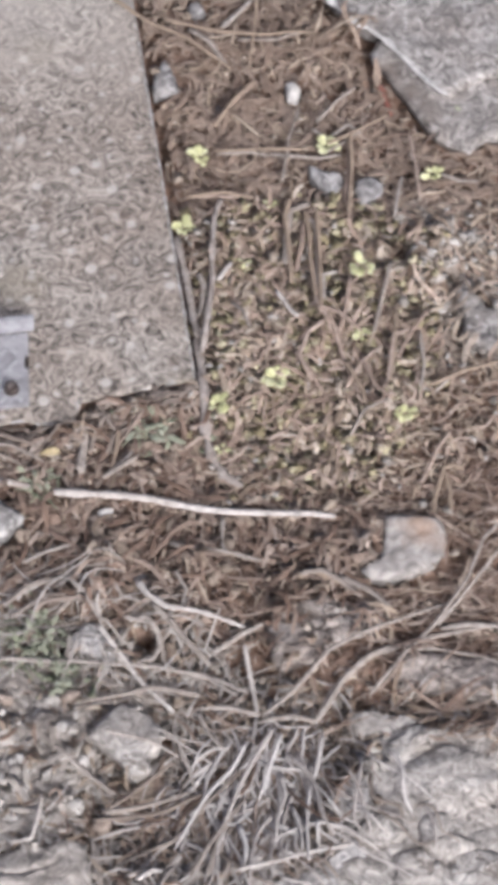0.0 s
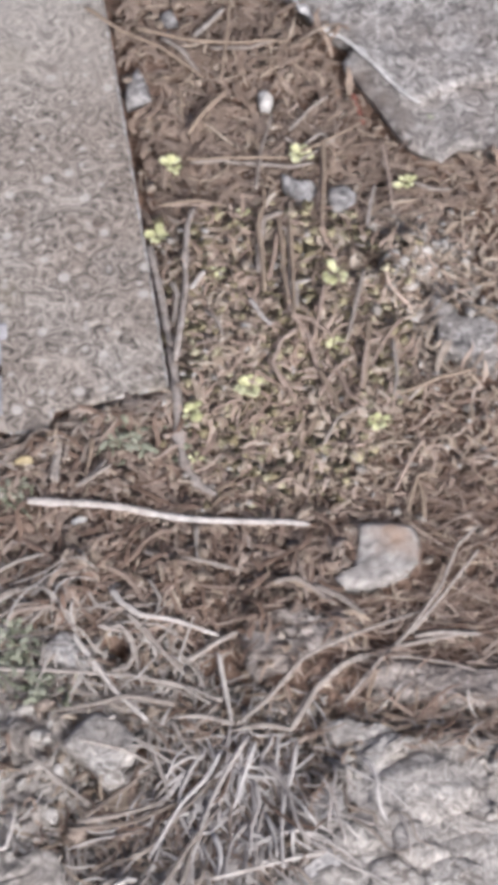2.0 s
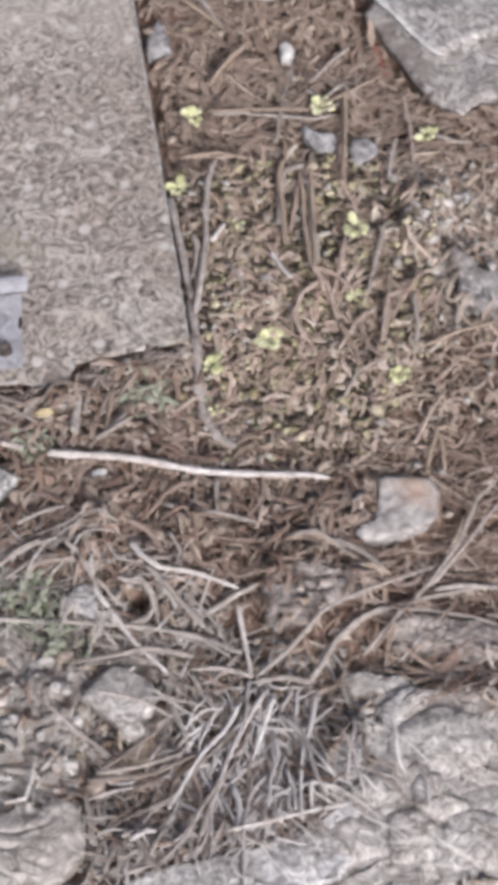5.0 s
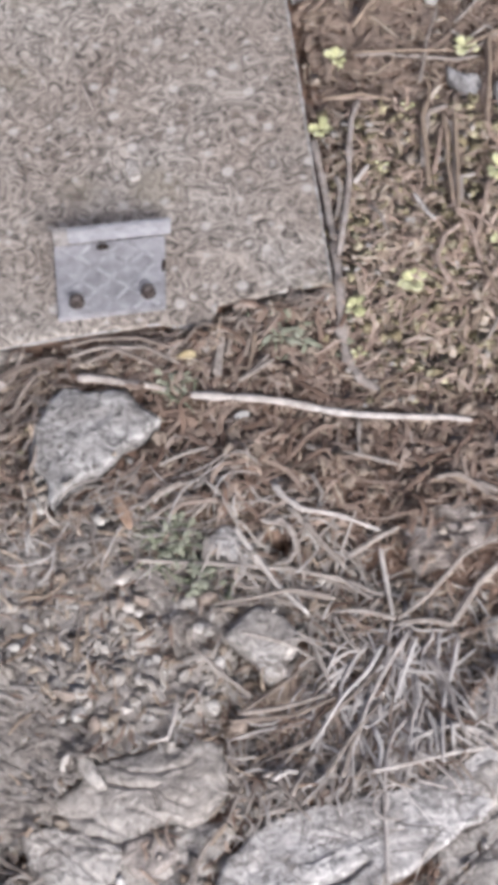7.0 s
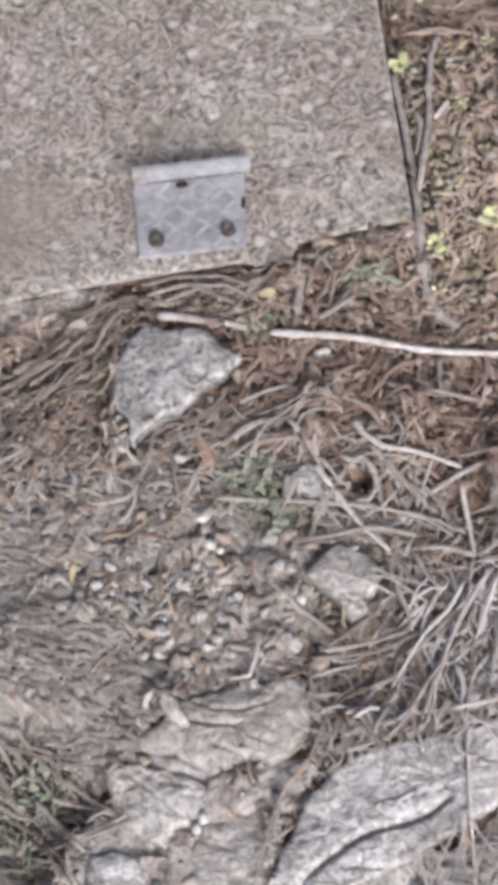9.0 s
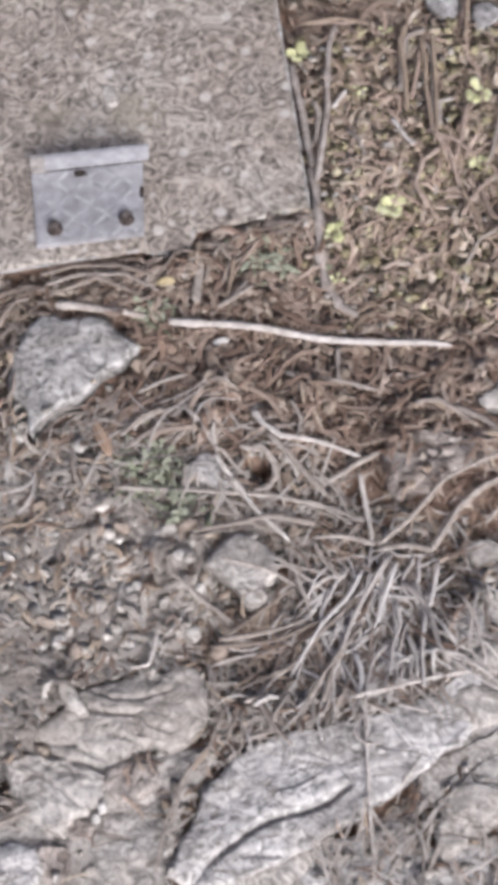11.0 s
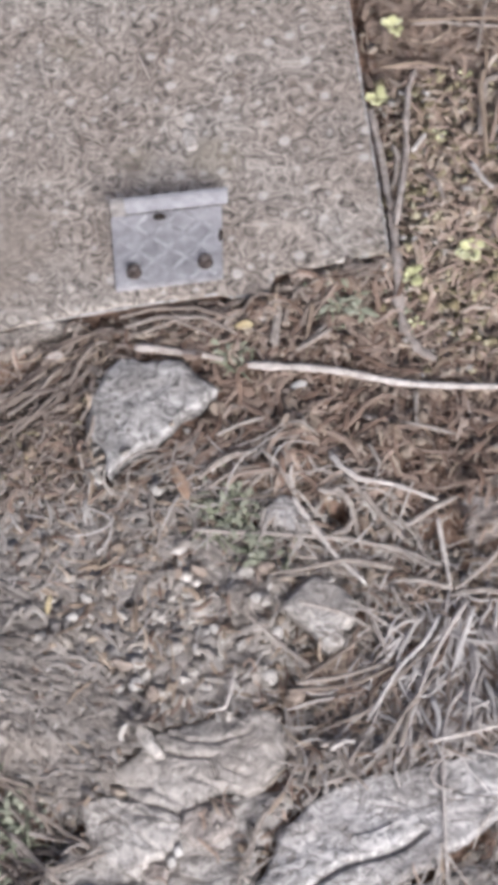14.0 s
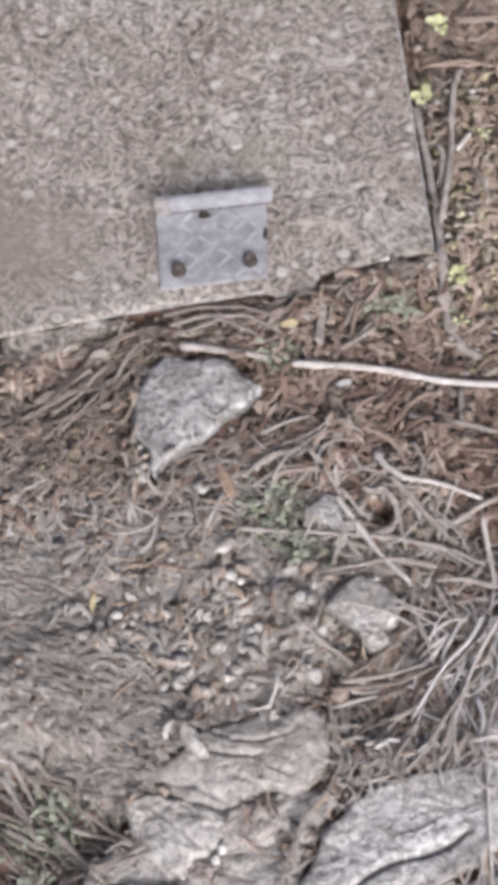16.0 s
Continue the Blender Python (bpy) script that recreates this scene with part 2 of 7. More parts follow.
DULL_CRUST = material("tan mat", [(0.17, 0.132, 0.106), (0.25, 0.205, 0.17), (0.35, 0.3, 0.258)], 30, 0.9, 0.3, 600, (260, 0.25), island=0.7)
TOP_MAT = material("brown rotted mat", [(0.17, 0.123, 0.095), (0.225, 0.171, 0.135), (0.3, 0.238, 0.195)], 40, 0.9, 0.3, 600, (260, 0.25), island=0.6)
WOOD = material("bleached wood", [(0.26, 0.214, 0.18), (0.4, 0.35, 0.312), (0.52, 0.475, 0.435)], 60, 0.7, 0.5, 500, (330, 0.2))
BARK = material("grey bark", [(0.19, 0.158, 0.14), (0.29, 0.252, 0.228), (0.38, 0.34, 0.315)], 80, 0.85, 0.7, 400, (300, 0.25))
LEAF = material("yellow green leaf", [(0.46, 0.465, 0.22), (0.61, 0.605, 0.35), (0.74, 0.735, 0.54)], 90, 0.6, 0.3, 300, (300, 0.15), obj_random=0.4, back_light=0.2)
GREEN = material("grass blade", [(0.19, 0.212, 0.14), (0.275, 0.295, 0.205), (0.38, 0.4, 0.295)], 60, 0.6, 0.2, 400, (400, 0.1), island=0.7, back_light=0.25)
YELLOW = material("yellow leaf", [(0.48, 0.38, 0.19), (0.6, 0.5, 0.3), (0.68, 0.6, 0.42)], 80, 0.6, 0.2, 400, (300, 0.1), back_light=0.2)
ORANGE = material("orange brown leaf", [(0.2, 0.125, 0.085), (0.29, 0.198, 0.142), (0.37, 0.28, 0.215)], 80, 0.65, 0.3, 400, (300, 0.2), back_light=0.1)
BROWN_LEAF = material("brown leaf", [(0.15, 0.112, 0.083), (0.22, 0.172, 0.132), (0.29, 0.235, 0.187)], 80, 0.7, 0.3, 400, (300, 0.2), back_light=0.1)
WOODCHIP = material("brown wood chip", [(0.19, 0.148, 0.12), (0.28, 0.23, 0.195), (0.37, 0.315, 0.272)], 60, 0.8, 0.6, 300, (260, 0.25), obj_random=0.4)
SPECKLED = material("speckled grey stone", [(0.18, 0.166, 0.156), (0.275, 0.262, 0.252), (0.37, 0.358, 0.35)], 34, 0.9, 1.0, 100, (84, 0.66, 2.4),
                    spots=[(80, 0.36, (0.55, 0.53, 0.51), 0.25, 0.6), (110, 0.3, (0.1, 0.085, 0.075), 0.14, 0.8)])
METAL = material("galvanised steel", [(0.25, 0.243, 0.255), (0.31, 0.303, 0.316), (0.37, 0.363, 0.376)], 45, 0.6, 0.3, 300, (90, 0.24), metal=0.15)
RIB = material("worn ribs", [(0.27, 0.265, 0.276), (0.345, 0.34, 0.352), (0.42, 0.415, 0.426)], 60, 0.6, 0.2, 500, (120, 0.22), metal=0.15)
BRIGHT = material("worn steel", [(0.255, 0.253, 0.27), (0.31, 0.308, 0.326), (0.37, 0.368, 0.386)], 60, 0.55, 0.2, 500, (120, 0.16), metal=0.15)
RUST = material("rusty bolt", [(0.03, 0.024, 0.022), (0.07, 0.055, 0.05), (0.17, 0.145, 0.135)], 260, 0.8, 0.6, 600, (500, 0.3), metal=0.2)
STAINED = material("stained steel", [(0.19, 0.175, 0.168), (0.26, 0.242, 0.232), (0.32, 0.302, 0.29)], 60, 0.7, 0.3, 300, (120, 0.25), metal=0.1)
BOLT_END = material("worn brown steel", [(0.08, 0.066, 0.06), (0.14, 0.12, 0.112), (0.22, 0.195, 0.185)], 260, 0.7, 0.4, 600, (400, 0.25), metal=0.2)
HOLE_SHADE = material("painted hole shade", [(0.02, 0.016, 0.014), (0.05, 0.04, 0.034)], 200, 0.95, 0.4, 600)
RED = material("faded red plastic", [(0.2, 0.075, 0.055), (0.28, 0.12, 0.095)], 100, 0.6, 0.2, 400)


# ---- mesh helpers ----
def quick(name, verts, faces, mat, smooth=True):
    """One mesh from arrays: verts (n, 3), faces (m, k)."""
    verts, faces = np.asarray(verts, dtype=np.float32), np.asarray(faces, dtype=np.int32)
    me = bpy.data.meshes.new(name)
    me.vertices.add(len(verts))
    me.vertices.foreach_set("co", verts.ravel())
    k = faces.shape[1]
    me.loops.add(faces.size)
    me.loops.foreach_set("vertex_index", faces.ravel())
    me.polygons.add(len(faces))
    me.polygons.foreach_set("loop_start", np.arange(0, faces.size, k, dtype=np.int32))
    me.polygons.foreach_set("loop_total", np.full(len(faces), k, dtype=np.int32))
    me.polygons.foreach_set("use_smooth", np.full(len(faces), smooth))
    me.update(calc_edges=True)
    me.validate()
    me.materials.append(mat)
    return me


def part(name, me, parent, label=""):
    ob = new(name, me)
    ob.parent = parent
    return tagged(ob, label)


def bm_mesh(name, bm, mat, smooth=False):
    me = bpy.data.meshes.new(name)
    bm.normal_update()
    bm.to_mesh(me)
    bm.free()
    me.materials.append(mat)
    if smooth:
        me.polygons.foreach_set("use_smooth", np.full(len(me.polygons), True))
    return me


def wave(x, y, s, seed=0.0):
    return noise.noise(Vector((x * s + seed, y * s - seed * 1.7, seed)))


# ---- the slab's corner and edges on the plan ----
CORNER, NOTCH = Vector((-0.0415, 1.1440)), Vector((-0.1344, 1.1217))
RIGHT = Vector((-0.1003, 1.5418))
ALONG = (NOTCH - CORNER).normalized()
BACK = (RIGHT - CORNER).normalized()
FRONT_OUT, RIGHT_OUT = Vector((ALONG.y, -ALONG.x)), Vector((-BACK.y, BACK.x))
FRONT_OUT *= -1 if FRONT_OUT.dot(BACK) > 0 else 1
RIGHT_OUT *= -1 if RIGHT_OUT.dot(ALONG) > 0 else 1

# ---- ground relief: broad mounds and hollows (x, y, radius, height) ----
MOUNDS = [
    (-0.0574, 0.7067, 0.02, 0.006), (-0.0102, 0.7189, 0.02, 0.006), (0.0453, 0.7436, 0.02, 0.006), (-0.3571, 1.0424, 0.035, 0.012),
    (-0.3228, 1.0527, 0.02, 0.008), (-0.0773, 0.7130, 0.025, 0.010), (-0.0339, 0.7188, 0.025, 0.010), (0.0175, 0.7349, 0.028, 0.009),
    (-0.2313, 0.7017, 0.03, 0.008), (-0.1349, 0.6642, 0.025, 0.006), (-0.2867, 0.7754, 0.06, 0.006), (-0.2646, 1.0109, 0.03, 0.007),
    (-0.1972, 0.8716, 0.03, 0.004), (-0.2153, 0.7936, 0.03, 0.004), (0.0536, 0.9230, 0.045, 0.012), (0.0442, 1.1825, 0.10, 0.006),
    (-0.2138, 0.7844, 0.09, 0.006),
]
HOLLOWS = [
    (-0.3597, 1.0106, 0.012, -0.014), (-0.3388, 1.0218, 0.012, -0.014), (-0.3206, 1.0397, 0.012, -0.014), (-0.3025, 1.0723, 0.010, -0.016),
    (-0.3185, 1.0153, 0.009, -0.012), (-0.3211, 0.6913, 0.028, -0.012), (-0.2659, 0.6543, 0.022, -0.012), (-0.0004, 0.8995, 0.03, -0.010),
    (-0.0178, 1.0814, 0.05, -0.010), (-0.3206, 1.0310, 0.06, -0.006), (0.1467, 0.8648, 0.05, -0.005), (-0.2138, 0.6096, 0.03, -0.015),
    (-0.0100, 0.6272, 0.05, -0.012), (-0.0408, 0.8218, 0.07, -0.008), (-0.3200, 0.6535, 0.06, -0.014), (0.0946, 1.4270, 0.06, -0.006),
]


def gz_all(x, y):
    z = np.full(np.shape(x), -0.014)
    for cx, cy, r, h in MOUNDS + HOLLOWS:
        z = z + h * np.exp(-((x - cx) ** 2 + (y - cy) ** 2) / (r * r))
    # a small steep hole
    hx, hy = (-0.0785, 0.9196)
    z = z - 0.022 * np.exp(-(((x - hx) / 0.0058) ** 2 + ((y - hy) / 0.0095) ** 2) ** 2)
    # a narrow gully along the slab's two edges
    front = (x - CORNER.x) * FRONT_OUT.x + (y - CORNER.y) * FRONT_OUT.y
    right = (x - CORNER.x) * RIGHT_OUT.x + (y - CORNER.y) * RIGHT_OUT.y
    z = z - 0.003 * np.exp(-((front - 0.006) / 0.010) ** 2) * np.clip((-right - 0.075) / 0.03, 0, 1) + 0.005 * np.exp(-((front - 0.010) / 0.012) ** 2) * np.clip(2 + right / 0.07, 0, 1) * (right < 0.0) - 0.007 * np.exp(-((right - 0.004) / 0.006) ** 2) * (front < 0.0)
    z = z + 0.0035 * np.sin(x * 41 + 1.3 * np.sin(y * 23)) * np.cos(y * 37 + 1.1 * np.sin(x * 29))
    z = z + 0.0018 * np.sin(x * 113 + 2.0 * np.sin(y * 71)) * np.cos(y * 97 + 1.7 * np.sin(x * 83))
    return z


def gz(x, y):
    return float(gz_all(np.float64(x), np.float64(y)))


def axis(a, b, step, far):
    mid = np.arange(a, b + step / 2, step)
    out, d = [], step
    p = b
    while p < b + far:
        d *= 1.35
        p += d
        out.append(p)
    out = np.array(out)
    return np.concatenate([(a - (out - b))[::-1], mid, out])


def build_ground():
    xs, ys = axis(-0.46, 0.30, 0.0035, 80.0), axis(0.55, 1.70, 0.0035, 80.0)
    gx, gy = np.meshgrid(xs, ys)
    rng = np.random.default_rng(4)
    z = gz_all(gx, gy)
    near = (np.abs(gx) < 0.5) & (gy > 0.5) & (gy < 1.75)
    z = z + np.where(near, rng.normal(0, 0.0009, gx.shape), 0.0)
    nx, ny = len(xs), len(ys)
    idx = np.arange(nx * ny).reshape(ny, nx)
    faces = np.stack([idx[:-1, :-1], idx[:-1, 1:], idx[1:, 1:], idx[1:, :-1]], -1).reshape(-1, 4)
    ob = new("ground", quick("ground", np.stack([gx, gy, z], -1).reshape(-1, 3), faces, SOIL))
    tagged(ob, "bare brown soil of a dry weedy bank", "ground", kind="structure")


build_ground()


def strand_mesh(name, pts, r0, r1, mat, sides=7, flat=0.75, knots=0.12, seed=1, step=0.004):
    pts = [Vector(p) for p in pts]
    path = []
    for i in range(len(pts) - 1):
        a = pts[i - 1] if i else pts[0] * 2 - pts[1]
        b, c = pts[i], pts[i + 1]
        d = pts[i + 2] if i + 2 < len(pts) else c * 2 - b
        m = max(2, int((c - b).length / step))
        for j in range(m):
            u = j / m
            path.append(0.5 * ((2 * b) + (c - a) * u + (2 * a - 5 * b + 4 * c - d) * u * u + (3 * b - a - 3 * c + d) * u ** 3))
    path.append(pts[-1])
    k = len(path)
    verts, faces = [], []
    for i, p in enumerate(path):
        t = (path[min(i + 1, k - 1)] - path[max(i - 1, 0)]).normalized()
        side = t.cross(Vector((0, 0, 1))).normalized()
        over = side.cross(t)
        u = i / (k - 1)
        r = (r0 * (1 - u) + r1 * u) * (1 + knots * noise.noise(Vector((u * k * 0.35, seed, 0))) * 2)
        if i in (0, k - 1):
            r *= 0.55
        for s in range(sides):
            a = 2 * math.pi * s / sides
            rr = r * (1 + 0.12 * noise.noise(Vector((s * 1.7, u * 9, seed))))
            q = p + side * math.cos(a) * rr + over * math.sin(a) * rr * flat
            verts.append(q[:])
    for i in range(k - 1):
        for s in range(sides):
            a, b = i * sides + s, i * sides + (s + 1) % sides
            faces.append((a, b, b + sides, a + sides))
    bm = bmesh.new()
    vs = [bm.verts.new(v) for v in verts]
    for f in faces:
        bm.faces.new([vs[q] for q in f])
    bm.faces.new(vs[:sides][::-1])
    bm.faces.new(vs[-sides:])
    bmesh.ops.recalc_face_normals(bm, faces=bm.faces)
    return bm_mesh(name, bm, mat, smooth=True)


# ---- concrete slab ----
# how far the front edge stands out, by distance from the corner
n0 = (NOTCH - CORNER).length
LIP = [(0.0, 0.0), (n0 - 0.004, 0.0), (n0 + 0.002, 0.014), (n0 + 0.03, 0.012), (n0 + 0.045, 0.006), (n0 + 0.08, 0.005), (n0 + 0.12, 0.0), (1.5, 0.0)]


def build_slab():
    s = np.unique(np.round(np.concatenate([np.array([0, 0.0006, 0.0016, 0.003]), np.arange(0.003, 0.36, 0.0022), np.arange(0.36, 1.42, 0.03)]), 5))
    t = np.unique(np.round(np.concatenate([np.array([0, 0.0005, 0.0014, 0.003]), np.arange(0.003, 0.5, 0.003), np.arange(0.5, 1.6, 0.03)]), 5))
    ls, lt = len(s), len(t)
    lip = np.interp(s, [a for a, b in LIP], [b for a, b in LIP])
    lip = lip + np.where(lip > 0.001, 0.0009, 0.00025) * np.sin(s * 190) * np.sin(s * 67 + 1)
    side = 0.0007 * np.sin(t * 220) * np.sin(t * 71 + 2) + 0.0004 * np.sin(t * 700)
    ss, tt = np.meshgrid(s, t)
    fade = np.clip(1 - tt / 0.05, 0, 1)
    x = CORNER.x + ALONG.x * ss + BACK.x * tt - BACK.x * lip[None, :] * fade + ALONG.x * side[:, None] * (ss < 0.01)
    y = CORNER.y + ALONG.y * ss + BACK.y * tt - BACK.y * lip[None, :] * fade + ALONG.y * side[:, None] * (ss < 0.01)
    rng = np.random.default_rng(9)
    z = 0.0006 * np.sin(x * 60) * np.sin(y * 47) + rng.normal(0, 0.00018, x.shape) * (np.minimum(ss, tt) > 0.002)
    edge = np.minimum(ss, tt)
    z = z - 0.002 * np.clip(1 - edge / 0.002, 0, 1) ** 1.5
    z = z - 0.0022 * np.clip(1 - ss / 0.0032, 0, 1) * (tt > 0.001)
    z = z - 0.002 * np.clip(1 - tt / 0.02, 0, 1) * (lip > 0.003)[None, :]
    top = np.stack([x, y, z], -1).reshape(-1, 3)
    idx = np.arange(ls * lt).reshape(lt, ls)
    faces = [np.stack([idx[:-1, :-1], idx[1:, :-1], idx[1:, 1:], idx[:-1, 1:]], -1).reshape(-1, 4)]
    verts = [top]
    ring = np.concatenate([idx[0, :], idx[1:, -1], idx[-1, -2::-1], idx[-2:0:-1, 0]])
    prev, base = ring, len(top)
    rim = top[ring].copy()
    mid = np.array([x.mean(), y.mean(), 0])
    for depth, inset in ((-0.003, 0.0001), (-0.0055, 0.0004), (-0.011, 0.0015), (-0.020, 0.0025), (-0.055, 0.006)):
        lower = rim.copy()
        way = mid - rim
        way[:, 2] = 0
        way /= np.linalg.norm(way, axis=1)[:, None]
        along_s = (rim[:, :2] - np.array(CORNER)) @ np.array(ALONG)
        cut = np.interp(along_s, [0.0, 0.01, 1.2, 1.3], [0.0, 1.0, 1.0, 0.0]) * (np.arange(len(rim)) < ls)
        lower += way * (inset + cut[:, None] * (0.022 * (depth < -0.01) + 0.006 * (-0.01 < depth < -0.005)) + rng.normal(0, 0.0004, len(rim))[:, None] * (depth < -0.005))
        lower[:, 2] = depth + rng.normal(0, 0.0005, len(rim)) * (depth < -0.005)
        lower += way * (0.003 * np.sin(along_s * 130 + depth * 400) * np.sin(along_s * 51 + 2))[:, None] * (depth < -0.01)
        cur = np.arange(base, base + len(ring))
        base += len(ring)
        verts.append(lower)
        faces.append(np.stack([prev, np.roll(prev, -1), np.roll(cur, -1), cur], -1))
        prev = cur
    ob = new("concrete_slab", quick("concrete_slab", np.concatenate(verts), np.concatenate(faces), CONCRETE))
    tagged(ob, "beige exposed-aggregate concrete slab with a chipped front edge", "concrete slab")
    front = []
    for a, b in LIP[:5]:
        p = CORNER + ALONG * (a + 0.002) - BACK * (b - 0.0016)
        front.append((p.x, p.y, -0.0022 if b < 0.003 else -0.0036))
    p = CORNER + ALONG * (n0 + 0.19) + BACK * 0.0014
    front.append((p.x, p.y, -0.0026))
    side = []
    for a in (0.003, 0.08, 0.16, 0.24, 0.32, 0.40):
        p = CORNER + BACK * a + ALONG * 0.0013
        side.append((p.x, p.y, -0.0026))
    for pts, r in ((front, 0.0017), (side, 0.0018)):
        part("worn_edge", strand_mesh("worn_edge", pts, r, r * 0.9, WORN_EDGE, sides=8, flat=0.7, knots=0.35, seed=6), ob, "pale worn concrete arris")


build_slab()


# ---- stones, shards and rocks ----
def inside(px, py, poly):
    hit = np.zeros(np.shape(px), dtype=bool)
    k = len(poly)
    for i in range(k):
        (x0, y0), (x1, y1) = poly[i], poly[(i + 1) % k]
        cross = ((y0 > py) != (y1 > py)) & (px < (x1 - x0) * (py - y0) / ((y1 - y0) if y1 != y0 else 1e-9) + x0)
        hit ^= cross
    return hit


KEEP_OFF = []  # (outline, share of litter that still lands there)


def relief(x, y, grain, seed):
    """Broken rock: tilted facets with steps between them, over broad swells."""
    wx, wy = x + wave(x, y, grain, seed) * 0.006, y + wave(x, y, grain, seed + 8) * 0.006
    z = wave(x, y, grain * 0.7, seed + 2) * 1.2
    a, s = 1.0, grain
    for o in range(3):
        q = Vector((wx * s + seed, wy * s * 1.5 - seed, seed * 0.37))
        near = noise.voronoi(q)[1][0]
        lean = noise.cell_vector(near * 7.3 + Vector((o, seed, 0)))
        z += a * ((q.x - near.x) * (lean.x - 0.5) * 2.4 + (q.y - near.y) * (lean.y - 0.5) * 2.4 + (lean.z - 0.5) * 1.5)
        a, s = a * 0.5, s * 2.1
    return z


def away(p, line):
    """Distance on the plan from p to a line of points."""
    best = 9.0
    for a, b in zip(line, line[1:]):
        a, d = np.array(a), np.array(b) - np.array(a)
        u = min(1.0, max(0.0, float(np.dot(p - a, d) / np.dot(d, d))))
        best = min(best, float(np.hypot(*(p - a - d * u))))
    return best


HEIGHTS = [[], []]  # corners and faces of all that litter can lie on


def stone(name, outline, top, mat, label, category="stone", dome=0.4, rough=0.0015, seed=1, keep=0.06, deep=0.03, step=0.0035,
          round_off=0.006, jag=0.0018, group="", grain=34.0, tilt=(0.0, 0.0), under=0.0, grooves=()):
    """A stone whose upper outline is given on the plan. top: height of its rim over the plan's zero; dome: how much the middle
    rises; under: how far its foot draws back beneath the rim."""
    pts = [Vector(p) for p in outline]
    k = len(pts)
    loop = []
    for i in range(k):
        a, b, c, d = pts[i - 1], pts[i], pts[(i + 1) % k], pts[(i + 2) % k]
        m = max(2, int((c - b).length / step))
        for j in range(m):
            u = j / m
            curve = 0.5 * ((2 * b) + (c - a) * u + (2 * a - 5 * b + 4 * c - d) * u * u + (3 * b - a - 3 * c + d) * u ** 3)
            loop.append(curve.lerp(b.lerp(c, u), 0.45))
    ring = np.array([(p.x, p.y) for p in loop])
    ring += np.array([(wave(p.x, p.y, 160, seed) * jag + wave(p.x, p.y, 60, seed + 5) * jag * 1.5,
                       wave(p.x, p.y, 160, seed + 9) * jag + wave(p.x, p.y, 60, seed + 14) * jag * 1.5) for p in loop])
    mid = ring.mean(0)
    size = np.linalg.norm(ring - mid, axis=1).mean()
    count = max(6, int(size / step))
    verts, faces = [], []
    m = len(ring)
    levels = [("foot", 0)] * 3 + [("top", i) for i in range(count)]
    for li, (what, i) in enumerate(levels):
        for q in range(m):
            p = ring[q]
            if what == "foot":
                f = (1.0, 0.55, 0.18)[li]
                out = p + (mid - p) / max(1e-6, np.linalg.norm(mid - p)) * under * f
                z = top - round_off - deep * f + wave(p[0], p[1], 90, seed + li) * 0.002
            else:
                w = i / count
                s = 1 - w
                out = mid + (p - mid) * s
                d = np.linalg.norm(p - mid) * w
                fall = 0.0 if d >= round_off else round_off * (1 - math.sqrt(max(0.0, 1 - (1 - d / round_off) ** 2)))
                z = top - fall + dome * 0.02 * (1 - s * s)
                z += relief(out[0], out[1], grain, seed) * rough
                for line, gw, gd in grooves:
                    z -= gd * math.exp(-(away(out, line) / gw) ** 2)
                z += (out[0] - mid[0]) * tilt[0] + (out[1] - mid[1]) * tilt[1]
            if what == "foot":
                z += (p[0] - mid[0]) * tilt[0] + (p[1] - mid[1]) * tilt[1]
            verts.append((out[0], out[1], z))
    for li in range(len(levels) - 1):
        for q in range(m):
            a, b = li * m + q, li * m + (q + 1) % m
            faces.append((a, b, b + m, a + m))
    verts.append((mid[0], mid[1], verts[-1][2]))
    last = (len(levels) - 1) * m
    area = sum(ring[q][0] * ring[(q + 1) % m][1] - ring[(q + 1) % m][0] * ring[q][1] for q in range(m))
    for q in range(m):
        faces.append((last + q, last + (q + 1) % m, len(verts) - 1, len(verts) - 1))
    faces = np.array(faces)
    if area < 0:
        faces = faces[:, ::-1]
    base = len(HEIGHTS[0])
    HEIGHTS[0].extend(verts)
    HEIGHTS[1].extend([tuple(int(q) + base for q in dict.fromkeys(f.tolist())) for f in faces])
    bm = bmesh.new()
    vs = [bm.verts.new(v) for v in verts]
    for f in faces:
        ids = list(dict.fromkeys(int(q) for q in f))
        try:
            bm.faces.new([vs[q] for q in ids])
        except ValueError:
            pass
    ob = new(name, bm_mesh(name, bm, mat, smooth=True))
    KEEP_OFF.append((np.array([(p.x, p.y) for p in pts]), keep))
    return tagged(ob, label, category, group)


